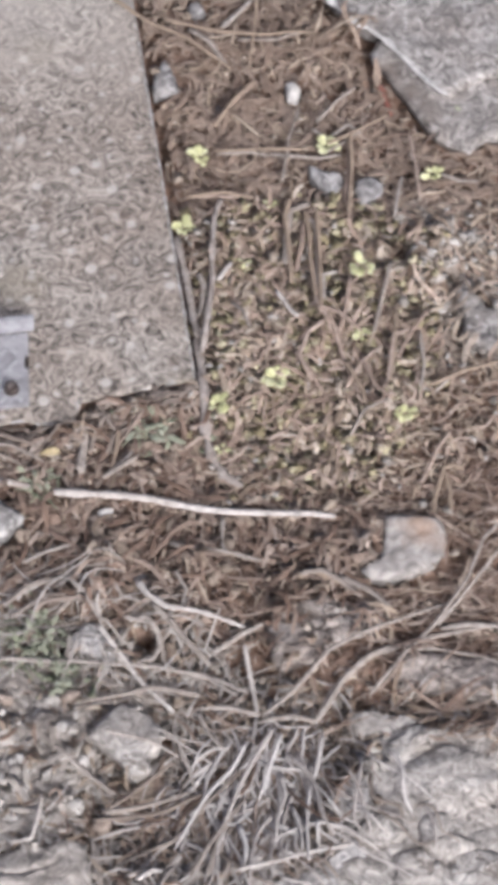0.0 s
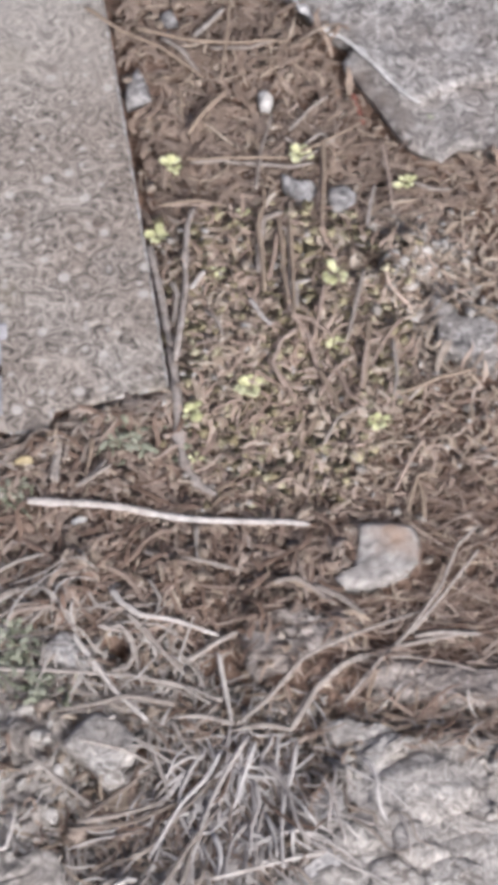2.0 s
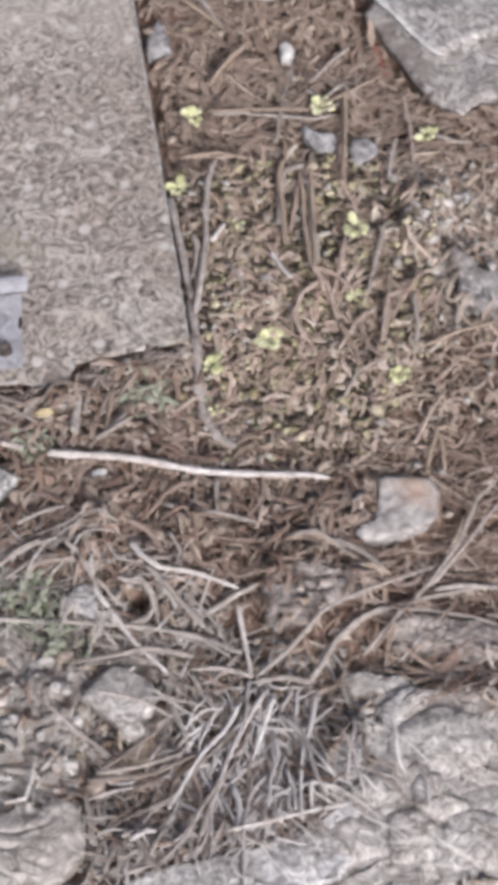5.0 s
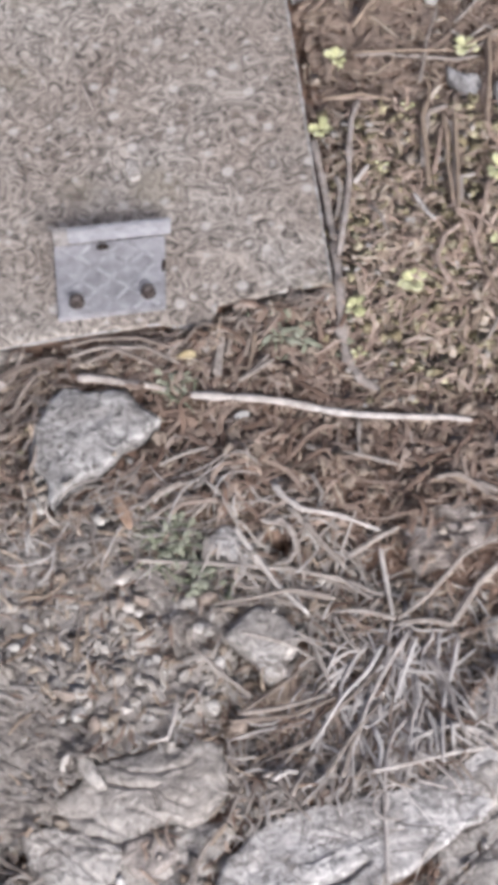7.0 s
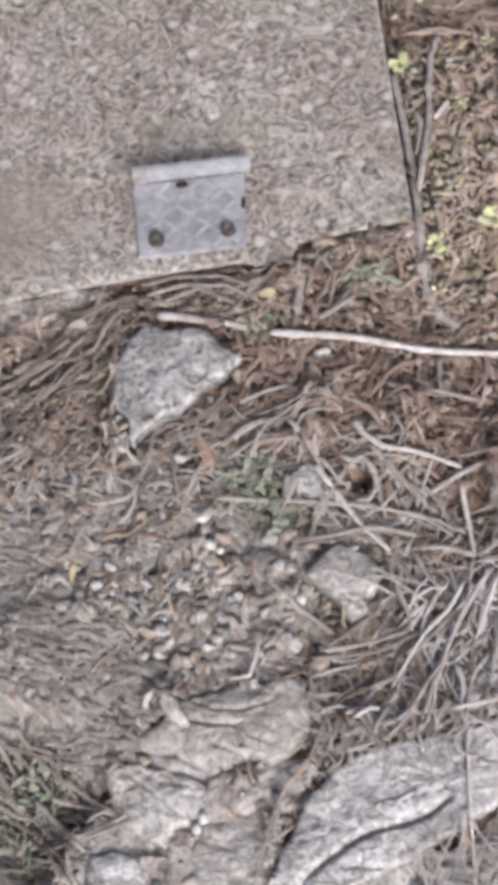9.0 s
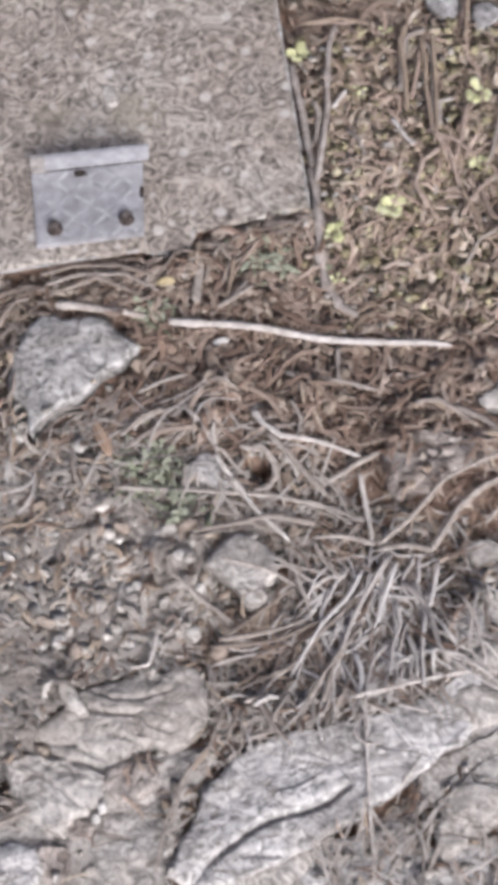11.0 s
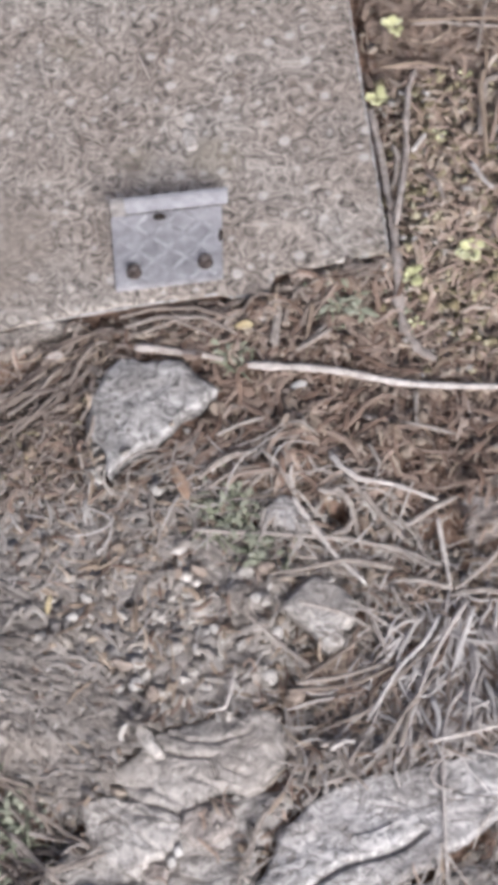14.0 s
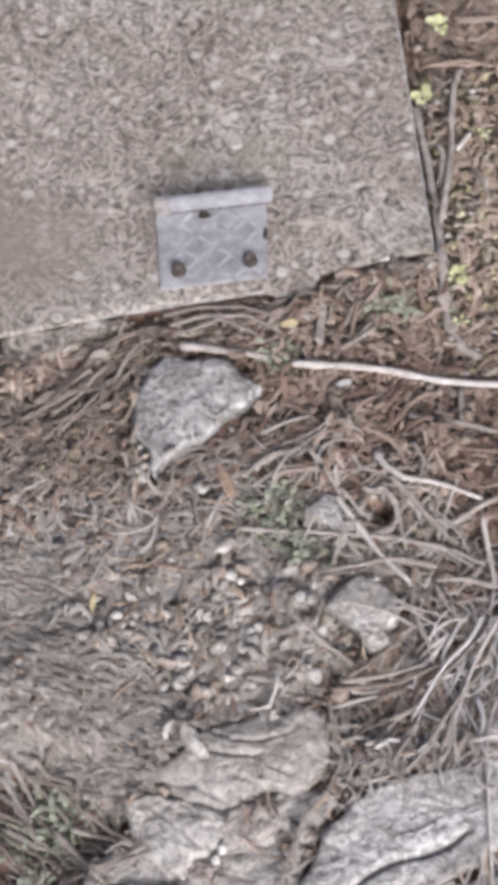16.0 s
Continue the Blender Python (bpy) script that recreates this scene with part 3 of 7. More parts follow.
# the broken slab at the far right, in two layers
stone("slab_ledge", [(-0.3778, 1.0734), (-0.3513, 1.0744), (-0.3208, 1.0807), (-0.2946, 1.0859), (-0.2741, 1.0838), (-0.2840, 1.0744), (-0.3110, 1.0692), (-0.3196, 1.0568), (-0.3482, 1.0413), (-0.3740, 1.0346), (-0.3717, 1.0118)],
      -0.006, CONCRETE, "low broken concrete ledge under the slab's edge", "concrete slab", dome=0.02, rough=0.0012, seed=22, round_off=0.003, step=0.004, keep=0.03, jag=0.0014)
stone("broken_concrete_slab", [(0.1030, 1.4795), (0.1089, 1.4668), (0.1198, 1.4479), (0.1334, 1.4255), (0.1458, 1.4021), (0.1575, 1.3862), (0.1693, 1.3778), (0.1831, 1.3705), (0.1922, 1.3838), (0.2111, 1.3875), (0.2432, 1.3741), (0.3118, 1.4119), (0.3081, 1.6190), (0.1573, 1.5785)],
      0.003, DIRTY_CONCRETE, "weathered grey concrete slab with a broken stepped edge", "concrete slab", dome=0.02, rough=0.0012, seed=21, round_off=0.0022, step=0.005, under=0.01, keep=0.0, jag=0.0014)
stone("concrete_flake", [(-0.0005, 1.6307), (0.0290, 1.5833), (0.0532, 1.5541), (0.0733, 1.5279), (0.0893, 1.5072), (0.1045, 1.4970), (0.1250, 1.4740), (0.1451, 1.4463), (0.1587, 1.4308), (0.1698, 1.4252), (0.1807, 1.4351), (0.2040, 1.4463), (0.2473, 1.4538), (0.2977, 1.4918), (0.3195, 1.6513), (0.1605, 1.6791)],
      0.012, OLD_CONCRETE, "upper grey concrete layer with a pale chipped lip", "concrete slab", dome=0.02, rough=0.0011, seed=33, round_off=0.0025, step=0.005, under=0.007, deep=0.022, keep=0.02, jag=0.0012)
flake = bpy.data.objects["concrete_flake"]
part("chipped_lip", strand_mesh("chipped_lip", [(*(0.0300, 1.5820), 0.0105), (*(0.0542, 1.5541), 0.0105), (*(0.0742, 1.5266), 0.0105), (*(0.0903, 1.5072), 0.0105), (*(0.1055, 1.4970), 0.010), (*(0.1259, 1.4740), 0.0105), (*(0.1460, 1.4463), 0.010), (*(0.1597, 1.4308), 0.0102), (*(0.1699, 1.4258), 0.0095)],
     0.0036, 0.0020, FRESH_BREAK, sides=8, flat=0.6, knots=0.6, seed=4), flake, "pale freshly chipped concrete lip")
stone("buried_concrete_shard", [(0.1622, 1.2328), (0.1756, 1.2288), (0.1893, 1.2132), (0.2192, 1.2022), (0.2166, 1.1585), (0.1949, 1.1666), (0.1799, 1.1775), (0.1668, 1.1829), (0.1708, 1.2022)],
      0.004, OLD_CONCRETE, "pale concrete shard half buried in litter", "stone", dome=0.08, rough=0.0014, seed=41, keep=0.03, round_off=0.003, under=0.003)
stone("concrete_lump", [(0.1350, 1.2893), (0.1605, 1.2950), (0.1634, 1.2549), (0.1486, 1.2267), (0.1266, 1.2436)],
      0.0, OLD_CONCRETE, "grey concrete lump mostly covered by litter", "stone", dome=0.2, rough=0.0018, seed=42, keep=0.3)
stone("jagged_stone", [(-0.2587, 1.0311), (-0.2475, 1.0454), (-0.2276, 1.0413), (-0.2060, 1.0444), (-0.1913, 1.0373), (-0.1848, 1.0272), (-0.1696, 1.0172), (-0.1802, 1.0042), (-0.1966, 0.9902),
      (-0.2065, 0.9763), (-0.2249, 0.9625), (-0.2381, 0.9556), (-0.2480, 0.9395), (-0.2538, 0.9613), (-0.2679, 0.9785), (-0.2664, 1.0059)],
      0.005, SPECKLED, "speckled grey angular stone with a jagged edge", "stone", jag=0.002, dome=0.05, rough=0.0011, seed=51, round_off=0.003, under=0.006, keep=0.0)
stone("tile_shard", [(0.1022, 1.0158), (0.1231, 1.0173), (0.1422, 1.0143), (0.1488, 1.0004), (0.1459, 0.9807), (0.1299, 0.9695), (0.1095, 0.9618), (0.0898, 0.9623), (0.0828, 0.9695), (0.0938, 0.9720), (0.0997, 0.9871), (0.1023, 1.0029)],
      0.005, TILE, "curved off-white shard with an orange stain", "tile shard", dome=0.03, rough=0.0008, seed=61, round_off=0.0014, under=0.006, keep=0.0, jag=0.0003)
stone("bark_piece", [(0.1028, 1.0167), (0.0952, 1.0167), (0.0890, 1.0097), (0.0845, 0.9974), (0.0816, 0.9826), (0.0826, 0.9743), (0.0923, 0.9728), (0.0991, 0.9758), (0.1012, 0.9875), (0.1021, 1.0048)],
      0.002, WOODCHIP, "curled brown bark piece against the pale shard", "bark piece", dome=-0.05, rough=0.0012, seed=62, round_off=0.003, keep=0.25, jag=0.001, deep=0.014,
      grooves=[([(0.0943, 1.0152), (0.0908, 0.9979), (0.0924, 0.9782)], 0.0012, 0.002), ([(0.0985, 1.0127), (0.0963, 0.9954), (0.0971, 0.9782)], 0.0012, 0.002)])
stone("pointed_stone", [(-0.0722, 1.4785), (-0.0667, 1.4658), (-0.0587, 1.4419), (-0.0696, 1.4394), (-0.0816, 1.4419), (-0.0796, 1.4614)], 0.0, BLUE_STONE, "bluish grey pointed stone beside the slab", "stone", dome=0.1, rough=0.0012, seed=71, round_off=0.004, jag=0.0012, step=0.0025, deep=0.015, keep=0.0)
stone("white_pebble", [(0.0306, 1.4507), (0.0388, 1.4532), (0.0444, 1.4444), (0.0395, 1.4344), (0.0319, 1.4357)], -0.003, WHITE_STONE, "small white pebble in dry grass", "pebble", dome=0.1, rough=0.0004, seed=72, round_off=0.004, jag=0.0005, step=0.002, keep=0.0, deep=0.01)
stone("grey_flake", [(0.0491, 1.3587), (0.0602, 1.3527), (0.0760, 1.3468), (0.0775, 1.3313), (0.0668, 1.3278), (0.0563, 1.3384), (0.0499, 1.3479)], 0.002, BLUE_STONE, "thin grey stone flake with a dark gap beneath", "stone", dome=0.05, rough=0.0012, seed=73, round_off=0.003, jag=0.0012, step=0.0025, deep=0.01, keep=0.0)
stone("blue_grey_chip", [(0.0889, 1.3444), (0.0997, 1.3479), (0.1112, 1.3408), (0.1071, 1.3254), (0.0921, 1.3207), (0.0868, 1.3301)], 0.0, BLUE_STONE, "blue-grey stone chip in dry litter", "stone", dome=0.05, rough=0.0012, seed=74, round_off=0.003, jag=0.0012, step=0.0025, deep=0.012, keep=0.0)
stone("light_pebble", [(-0.0533, 1.5405), (-0.0436, 1.5444), (-0.0376, 1.5326), (-0.0443, 1.5235), (-0.0522, 1.5287)], -0.003, BLUE_STONE, "pale grey pebble beside the slab", "pebble", dome=0.1, rough=0.0004, seed=75, round_off=0.004, jag=0.0005, step=0.002, deep=0.01, keep=0.0)
stone("flat_stone", [(-0.1159, 0.8343), (-0.1066, 0.8480), (-0.0922, 0.8605), (-0.0739, 0.8510), (-0.0622, 0.8393), (-0.0640, 0.8248), (-0.0719, 0.8175), (-0.0696, 0.8050), (-0.0824, 0.7995), (-0.0934, 0.8164), (-0.1050, 0.8244)],
      0.003, ROCK, "pale flat triangular stone lying among straw", "stone", dome=0.0, rough=0.0006, seed=81, round_off=0.003, keep=0.0, under=0.003, jag=0.001)
stone("flat_stone_chip", [(-0.1339, 0.9145), (-0.1211, 0.9287), (-0.1076, 0.9230), (-0.0969, 0.8967), (-0.1119, 0.8995), (-0.1265, 0.9051)], -0.001, GREY_ROCK, "grey stone chip under dry twigs", "stone", dome=0.08, rough=0.001, seed=82, round_off=0.003, keep=0.04)
stone("notch_chip", [(-0.1497, 1.0986), (-0.1385, 1.1017), (-0.1261, 1.0986), (-0.1280, 1.0887), (-0.1387, 1.0835), (-0.1467, 1.0887)], -0.004, EARTH_ROCK, "grey concrete chip fallen below the slab's notch", "stone", dome=0.02, rough=0.001, seed=141, round_off=0.003, keep=0.2, jag=0.0008, step=0.0025, deep=0.014)
stone("white_grit", [(-0.1160, 1.0262), (-0.1100, 1.0300), (-0.1030, 1.0290), (-0.1045, 1.0225), (-0.1121, 1.0215)], -0.006, WHITE_STONE, "small white pebble under the long stick", "pebble", dome=0.1, rough=0.0004, seed=83, round_off=0.003, jag=0.0005, step=0.002, deep=0.01, keep=0.0)
stone("earthy_rock", [(0.0121, 0.9301), (0.0247, 0.9468), (0.0499, 0.9516), (0.0749, 0.9459), (0.1038, 0.9349), (0.0909, 0.9182), (0.0658, 0.9088), (0.0532, 0.8971), (0.0243, 0.8939), (0.0137, 0.9135)],
      0.001, EARTH_ROCK, "brown weathered rock behind the dry grass tuft", "rock", dome=0.2, rough=0.0028, seed=84, keep=0.07, round_off=0.008, jag=0.003, step=0.0022,
      grooves=[([(0.0209, 0.9435), (0.0342, 0.9407), (0.0458, 0.9321), (0.0562, 0.9303), (0.0708, 0.9341)], 0.0016, 0.005), ([(0.0258, 0.9278), (0.0375, 0.9340), (0.0506, 0.9198), (0.0643, 0.9208)], 0.0014, 0.004), ([(0.0459, 0.9470), (0.0605, 0.9422), (0.0771, 0.9408)], 0.0014, 0.004),
               ([(0.0191, 0.9254), (0.0207, 0.9112), (0.0190, 0.8971)], 0.0013, 0.003), ([(0.0269, 0.9065), (0.0414, 0.9103), (0.0537, 0.9047)], 0.0012, 0.003), ([(0.0324, 0.9207), (0.0340, 0.9122)], 0.0012, 0.003)])
stone("earthy_ledge", [(0.1026, 0.8925), (0.1319, 0.9041), (0.1820, 0.8995), (0.2138, 0.8925), (0.2080, 0.8648), (0.1714, 0.8680), (0.1389, 0.8739), (0.1143, 0.8726)],
      0.0, EARTH_ROCK, "brown layered rock ledge with straw across it", "rock", dome=0.1, rough=0.0026, seed=85, keep=0.045, round_off=0.006, jag=0.003)
# rocks along the near edge
stone("long_flat_rock", [(0.0695, 0.8479), (0.0851, 0.8543), (0.1136, 0.8524), (0.1215, 0.8443), (0.1049, 0.8352), (0.0806, 0.8343)], 0.0, ROCK, "flat pale rock under a grass stem", "rock", dome=0.1, rough=0.0012, seed=91, keep=0.045, round_off=0.003, jag=0.0024)
stone("wedge_rock", [(0.0921, 0.8198), (0.1039, 0.8331), (0.1172, 0.8421), (0.1306, 0.8429), (0.1413, 0.8357), (0.1238, 0.8254), (0.1120, 0.8126), (0.0975, 0.8108)],
      0.004, ROCK, "pale wedge-shaped rock on smaller stones", "rock", dome=0.1, rough=0.0012, seed=92, round_off=0.003, under=0.004, keep=0.02, jag=0.0024)
stone("rounded_rock", [(0.0970, 0.7949), (0.1072, 0.8108), (0.1258, 0.8232), (0.1433, 0.8276), (0.1660, 0.8203), (0.1813, 0.7972), (0.1748, 0.7806), (0.1575, 0.7711), (0.1353, 0.7643), (0.1154, 0.7627), (0.1020, 0.7766)],
      0.002, ROCK, "large pale rounded rock with weathered cracks", "rock", dome=0.25, rough=0.0012, seed=93, round_off=0.005, under=0.003, keep=0.02, jag=0.0024)
stone("grey_lump", [(0.0562, 0.7794), (0.0646, 0.7990), (0.0749, 0.8065), (0.0858, 0.7968), (0.0869, 0.7792), (0.0738, 0.7641), (0.0658, 0.7612)],
      0.0, GREY_ROCK, "grey lumpy rock at the tuft's side", "rock", dome=0.1, rough=0.0012, seed=94, round_off=0.003, keep=0.045, jag=0.0024)
stone("crumbling_rock", [(0.0627, 0.7433), (0.0749, 0.7604), (0.0946, 0.7561), (0.1182, 0.7527), (0.1421, 0.7570), (0.1624, 0.7669), (0.1786, 0.7734), (0.2107, 0.7777), (0.2056, 0.6971), (0.0919, 0.6835), (0.0749, 0.6855), (0.0559, 0.6646), (0.0479, 0.6521), (0.0346, 0.6727), (0.0690, 0.7040), (0.0608, 0.7278)],
      0.0, ROCK, "pale crumbling rock face", "rock", dome=0.1, rough=0.0012, seed=95, round_off=0.003, keep=0.045, jag=0.0024)
stone("slanting_rock", [(-0.1321, 0.5962), (-0.1260, 0.6213), (-0.1153, 0.6467), (-0.1019, 0.6699), (-0.0867, 0.6859), (-0.0650, 0.6986), (-0.0337, 0.7073), (-0.0023, 0.7134), (0.0292, 0.7237), (0.0570, 0.7367), (0.0858, 0.7589), (0.0752, 0.7052), (0.0562, 0.6875), (0.0365, 0.6707), (0.0170, 0.6540), (-0.0023, 0.6400), (-0.0215, 0.6309), (-0.0406, 0.6170), (-0.0634, 0.6055), (-0.0861, 0.5934), (-0.1088, 0.5872)],
      0.003, GREY_ROCK, "large pale grey slanting rock with dark cracks", "rock", dome=0.1, rough=0.0012, seed=96, round_off=0.003, under=0.008, keep=0.02, jag=0.0018, step=0.003,
      grooves=[([(-0.1147, 0.5924), (-0.1048, 0.6069), (-0.0906, 0.6199), (-0.0678, 0.6355), (-0.0409, 0.6438), (-0.0255, 0.6505), (-0.0116, 0.6621)], 0.0020, 0.008), ([(-0.0905, 0.6191), (-0.0789, 0.6119), (-0.0520, 0.6104)], 0.0014, 0.004),
               ([(-0.1032, 0.6583), (-0.0951, 0.6460), (-0.0832, 0.6337)], 0.0012, 0.002), ([(-0.0413, 0.6878), (-0.0179, 0.6795), (-0.0081, 0.6630)], 0.0012, 0.002)])
stone("near_pale_rock", [(-0.0997, 0.5944), (-0.0830, 0.6186), (-0.0485, 0.6270), (-0.0216, 0.6312), (-0.0330, 0.6149), (-0.0481, 0.5947), (-0.0628, 0.5629), (-0.1007, 0.5626)],
      -0.004, ROCK, "pale rock below the crevice", "rock", dome=0.1, rough=0.0012, seed=97, round_off=0.003, keep=0.045, jag=0.0024)
stone("edge_rock", [(0.0498, 0.6439), (0.0597, 0.6625), (0.0795, 0.6834), (0.1229, 0.7025), (0.1289, 0.6526), (0.0938, 0.6381), (0.0743, 0.6237), (0.0550, 0.6107), (0.0475, 0.6236)],
      0.002, ROCK, "pale rock with a sharp dark undercut", "rock", dome=0.1, rough=0.0012, seed=98, round_off=0.003, under=0.006, keep=0.02, jag=0.0024)
stone("cracked_dome_rock", [(-0.1929, 0.7366), (-0.1773, 0.7436), (-0.1435, 0.7476), (-0.1290, 0.7555), (-0.1168, 0.7503), (-0.1080, 0.7352), (-0.1095, 0.7159), (-0.1180, 0.6997), (-0.1322, 0.6878), (-0.1504, 0.6919), (-0.1657, 0.6805), (-0.1787, 0.6750), (-0.2097, 0.6815), (-0.2276, 0.6915), (-0.2315, 0.7034), (-0.2159, 0.7197), (-0.2052, 0.7292)],
      0.002, DOME_ROCK, "rounded pale rock split by dark cracks", "rock", dome=0.25, rough=0.0012, seed=101, round_off=0.005, keep=0.02, jag=0.0018, step=0.0022,
      grooves=[([(-0.2054, 0.7327), (-0.1951, 0.7181), (-0.1759, 0.7139), (-0.1608, 0.7148), (-0.1563, 0.7003)], 0.0016, 0.004), ([(-0.1968, 0.7353), (-0.1764, 0.7259), (-0.1581, 0.7251), (-0.1369, 0.7316)], 0.0012, 0.0025),
               ([(-0.1577, 0.7157), (-0.1510, 0.7063), (-0.1358, 0.7013)], 0.0012, 0.0025), ([(-0.2302, 0.6941), (-0.2024, 0.6917), (-0.1782, 0.6800)], 0.0014, 0.003), ([(-0.1836, 0.7096), (-0.1768, 0.6994), (-0.1592, 0.6944), (-0.1392, 0.6869)], 0.0014, 0.003), ([(-0.1572, 0.7424), (-0.1412, 0.7390), (-0.1172, 0.7360)], 0.0011, 0.0015)])
stone("rubble_ledge", [(-0.2165, 0.6882), (-0.1749, 0.6863), (-0.1279, 0.6929), (-0.0966, 0.6972), (-0.1226, 0.6511), (-0.1358, 0.5861), (-0.1519, 0.5156), (-0.2346, 0.5149), (-0.2912, 0.5611), (-0.2734, 0.6296)],
      -0.003, ROCK, "broken pale rock ledge littered with crumbs", "rock", dome=0.05, rough=0.0014, seed=108, round_off=0.004, keep=0.1)
stone("rubble_ledge", [(0.0513, 0.7734), (0.0802, 0.8173), (0.1051, 0.8398), (0.2143, 0.8352), (0.2072, 0.7221), (0.0779, 0.7221), (0.0470, 0.7475)],
      0.0, ROCK, "broken pale rock ledge littered with crumbs", "rock", dome=0.05, rough=0.0014, seed=109, round_off=0.004, keep=0.12)
for outline, top, seed in (([(0.0708, 0.7561), (0.0830, 0.7690), (0.1030, 0.7734), (0.1105, 0.7604), (0.1022, 0.7475), (0.0784, 0.7433)], 0.004, 131), ([(0.1187, 0.7682), (0.1388, 0.7734), (0.1429, 0.7561), (0.1614, 0.7475), (0.1412, 0.7356), (0.1220, 0.7475)], 0.005, 132),
                           ([(0.1383, 0.7424), (0.1614, 0.7467), (0.1807, 0.7390), (0.1786, 0.7012), (0.1403, 0.7158)], 0.004, 133), ([(0.0586, 0.7348), (0.0784, 0.7411), (0.0948, 0.7348), (0.0972, 0.7095), (0.0620, 0.7054)], 0.003, 134),
                           ([(0.1029, 0.7424), (0.1199, 0.7463), (0.1356, 0.7339), (0.1321, 0.7054), (0.1009, 0.7054)], 0.004, 135)):
    stone("rock_fragment", outline, top, ROCK, "pale angular rock fragment lying on a rock ledge", "rock", dome=0.08, rough=0.001, seed=seed, round_off=0.003, under=0.003, keep=0.03, jag=0.0018, deep=0.018, group="rock fragments on the near ledge")
for outline, top, seed in (([(-0.1791, 0.6749), (-0.1629, 0.6821), (-0.1451, 0.6780), (-0.1426, 0.6634), (-0.1539, 0.6530), (-0.1693, 0.6488), (-0.1795, 0.6591)], 0.002, 151),
                           ([(-0.2029, 0.6354), (-0.1882, 0.6384), (-0.1869, 0.6269), (-0.2014, 0.6235)], 0.002, 152),
                           ([(-0.2220, 0.6169), (-0.2027, 0.6191), (-0.1995, 0.6017), (-0.2041, 0.5888), (-0.2186, 0.5927)], 0.003, 153)):
    stone("soil_clod", outline, top, EARTH_ROCK, "brown soil lodged between pale rocks", "soil clod", dome=-0.1, rough=0.003, seed=seed, round_off=0.003, keep=1.0, jag=0.002, deep=0.012, group="soil between the near rocks")
for outline, seed in (([(-0.1840, 0.6474), (-0.1788, 0.6516), (-0.1769, 0.6442), (-0.1822, 0.6417)], 154), ([(-0.1883, 0.6400), (-0.1822, 0.6417), (-0.1811, 0.6359), (-0.1865, 0.6343)], 155)):
    stone("pale_chip", outline, 0.004, WHITE_STONE, "small white stone chip beside brown soil", "pebble", dome=0.1, rough=0.0004, seed=seed, round_off=0.002, jag=0.0004, step=0.002, deep=0.01, keep=0.0)
stone("grit_ledge", [(-0.3178, 0.8055), (-0.2677, 0.7971), (-0.2132, 0.7755), (-0.2156, 0.7491), (-0.2617, 0.7180), (-0.3110, 0.7302), (-0.3710, 0.7600)],
      -0.005, ROCK, "pale rock surface showing through grit", "rock", dome=0.05, rough=0.002, seed=110, round_off=0.004, keep=0.4)
stone("rubble_ledge", [(-0.0825, 0.5945), (-0.0638, 0.6188), (-0.0177, 0.6292), (0.0208, 0.6437), (0.0513, 0.6195), (0.0975, 0.6320), (0.1171, 0.5334), (-0.0921, 0.5238)],
      -0.009, GREY_ROCK, "grey broken rock under dry grass", "rock", dome=0.05, rough=0.0018, seed=111, round_off=0.004, keep=0.15)
stone("crumbled_stone", [(-0.2718, 0.9735), (-0.2600, 0.9761), (-0.2536, 0.9589), (-0.2549, 0.9409), (-0.2671, 0.9437), (-0.2750, 0.9583)],
      -0.003, SPECKLED, "small grey crumbled stone beside a larger one", "stone", dome=0.1, rough=0.002, seed=112, round_off=0.003, keep=0.1)
stone("pale_chip", [(-0.2072, 0.8240), (-0.2017, 0.8287), (-0.1974, 0.8242), (-0.2028, 0.8196)], -0.003, WHITE_STONE, "small white stone chip among grit", "pebble", dome=0.1, rough=0.0004, seed=121, round_off=0.002, jag=0.0004, step=0.002, deep=0.01)
stone("pale_chip", [(-0.1328, 0.8218), (-0.1240, 0.8245), (-0.1173, 0.8182), (-0.1244, 0.8129)], -0.003, ROCK, "small pale stone chip among pebbles", "pebble", dome=0.1, rough=0.0006, seed=122, round_off=0.002, jag=0.0006, step=0.002, deep=0.012)
stone("pale_chip", [(-0.1360, 0.7829), (-0.1266, 0.7873), (-0.1169, 0.7821), (-0.1246, 0.7760)], -0.002, ROCK, "small pale stone chip among pebbles", "pebble", dome=0.1, rough=0.0006, seed=123, round_off=0.002, jag=0.0006, step=0.002, deep=0.012)
stone("pale_chip", [(-0.1550, 0.8488), (-0.1404, 0.8497), (-0.1310, 0.8398), (-0.1438, 0.8343), (-0.1537, 0.8389)], -0.003, ROCK, "flat pale stone chip among pebbles", "pebble", dome=0.1, rough=0.0008, seed=124, round_off=0.002, jag=0.0008, step=0.002, deep=0.012)
stone("wood_chip", [(-0.1190, 0.9896), (-0.1131, 0.9906), (-0.1109, 0.9759), (-0.1148, 0.9661), (-0.1194, 0.9759)], -0.001, WOODCHIP, "small brown wood chip", "wood chip", dome=0.05, rough=0.0006, seed=125, round_off=0.0015, jag=0.0006, step=0.002, deep=0.01)
stone("wood_chip", [(-0.1072, 0.9915), (-0.1021, 0.9896), (-0.1008, 0.9759), (-0.1058, 0.9720)], -0.001, WOODCHIP, "small brown wood chip", "wood chip", dome=0.05, rough=0.0006, seed=126, round_off=0.0015, jag=0.0006, step=0.002, deep=0.01)
stone("wood_chip", [(-0.0520, 0.9866), (-0.0377, 0.9886), (-0.0292, 0.9817), (-0.0426, 0.9768)], -0.001, WOODCHIP, "flat tan wood chip on brown litter", "wood chip", dome=0.05, rough=0.0006, seed=127, round_off=0.0015, jag=0.0006, step=0.002, deep=0.01)
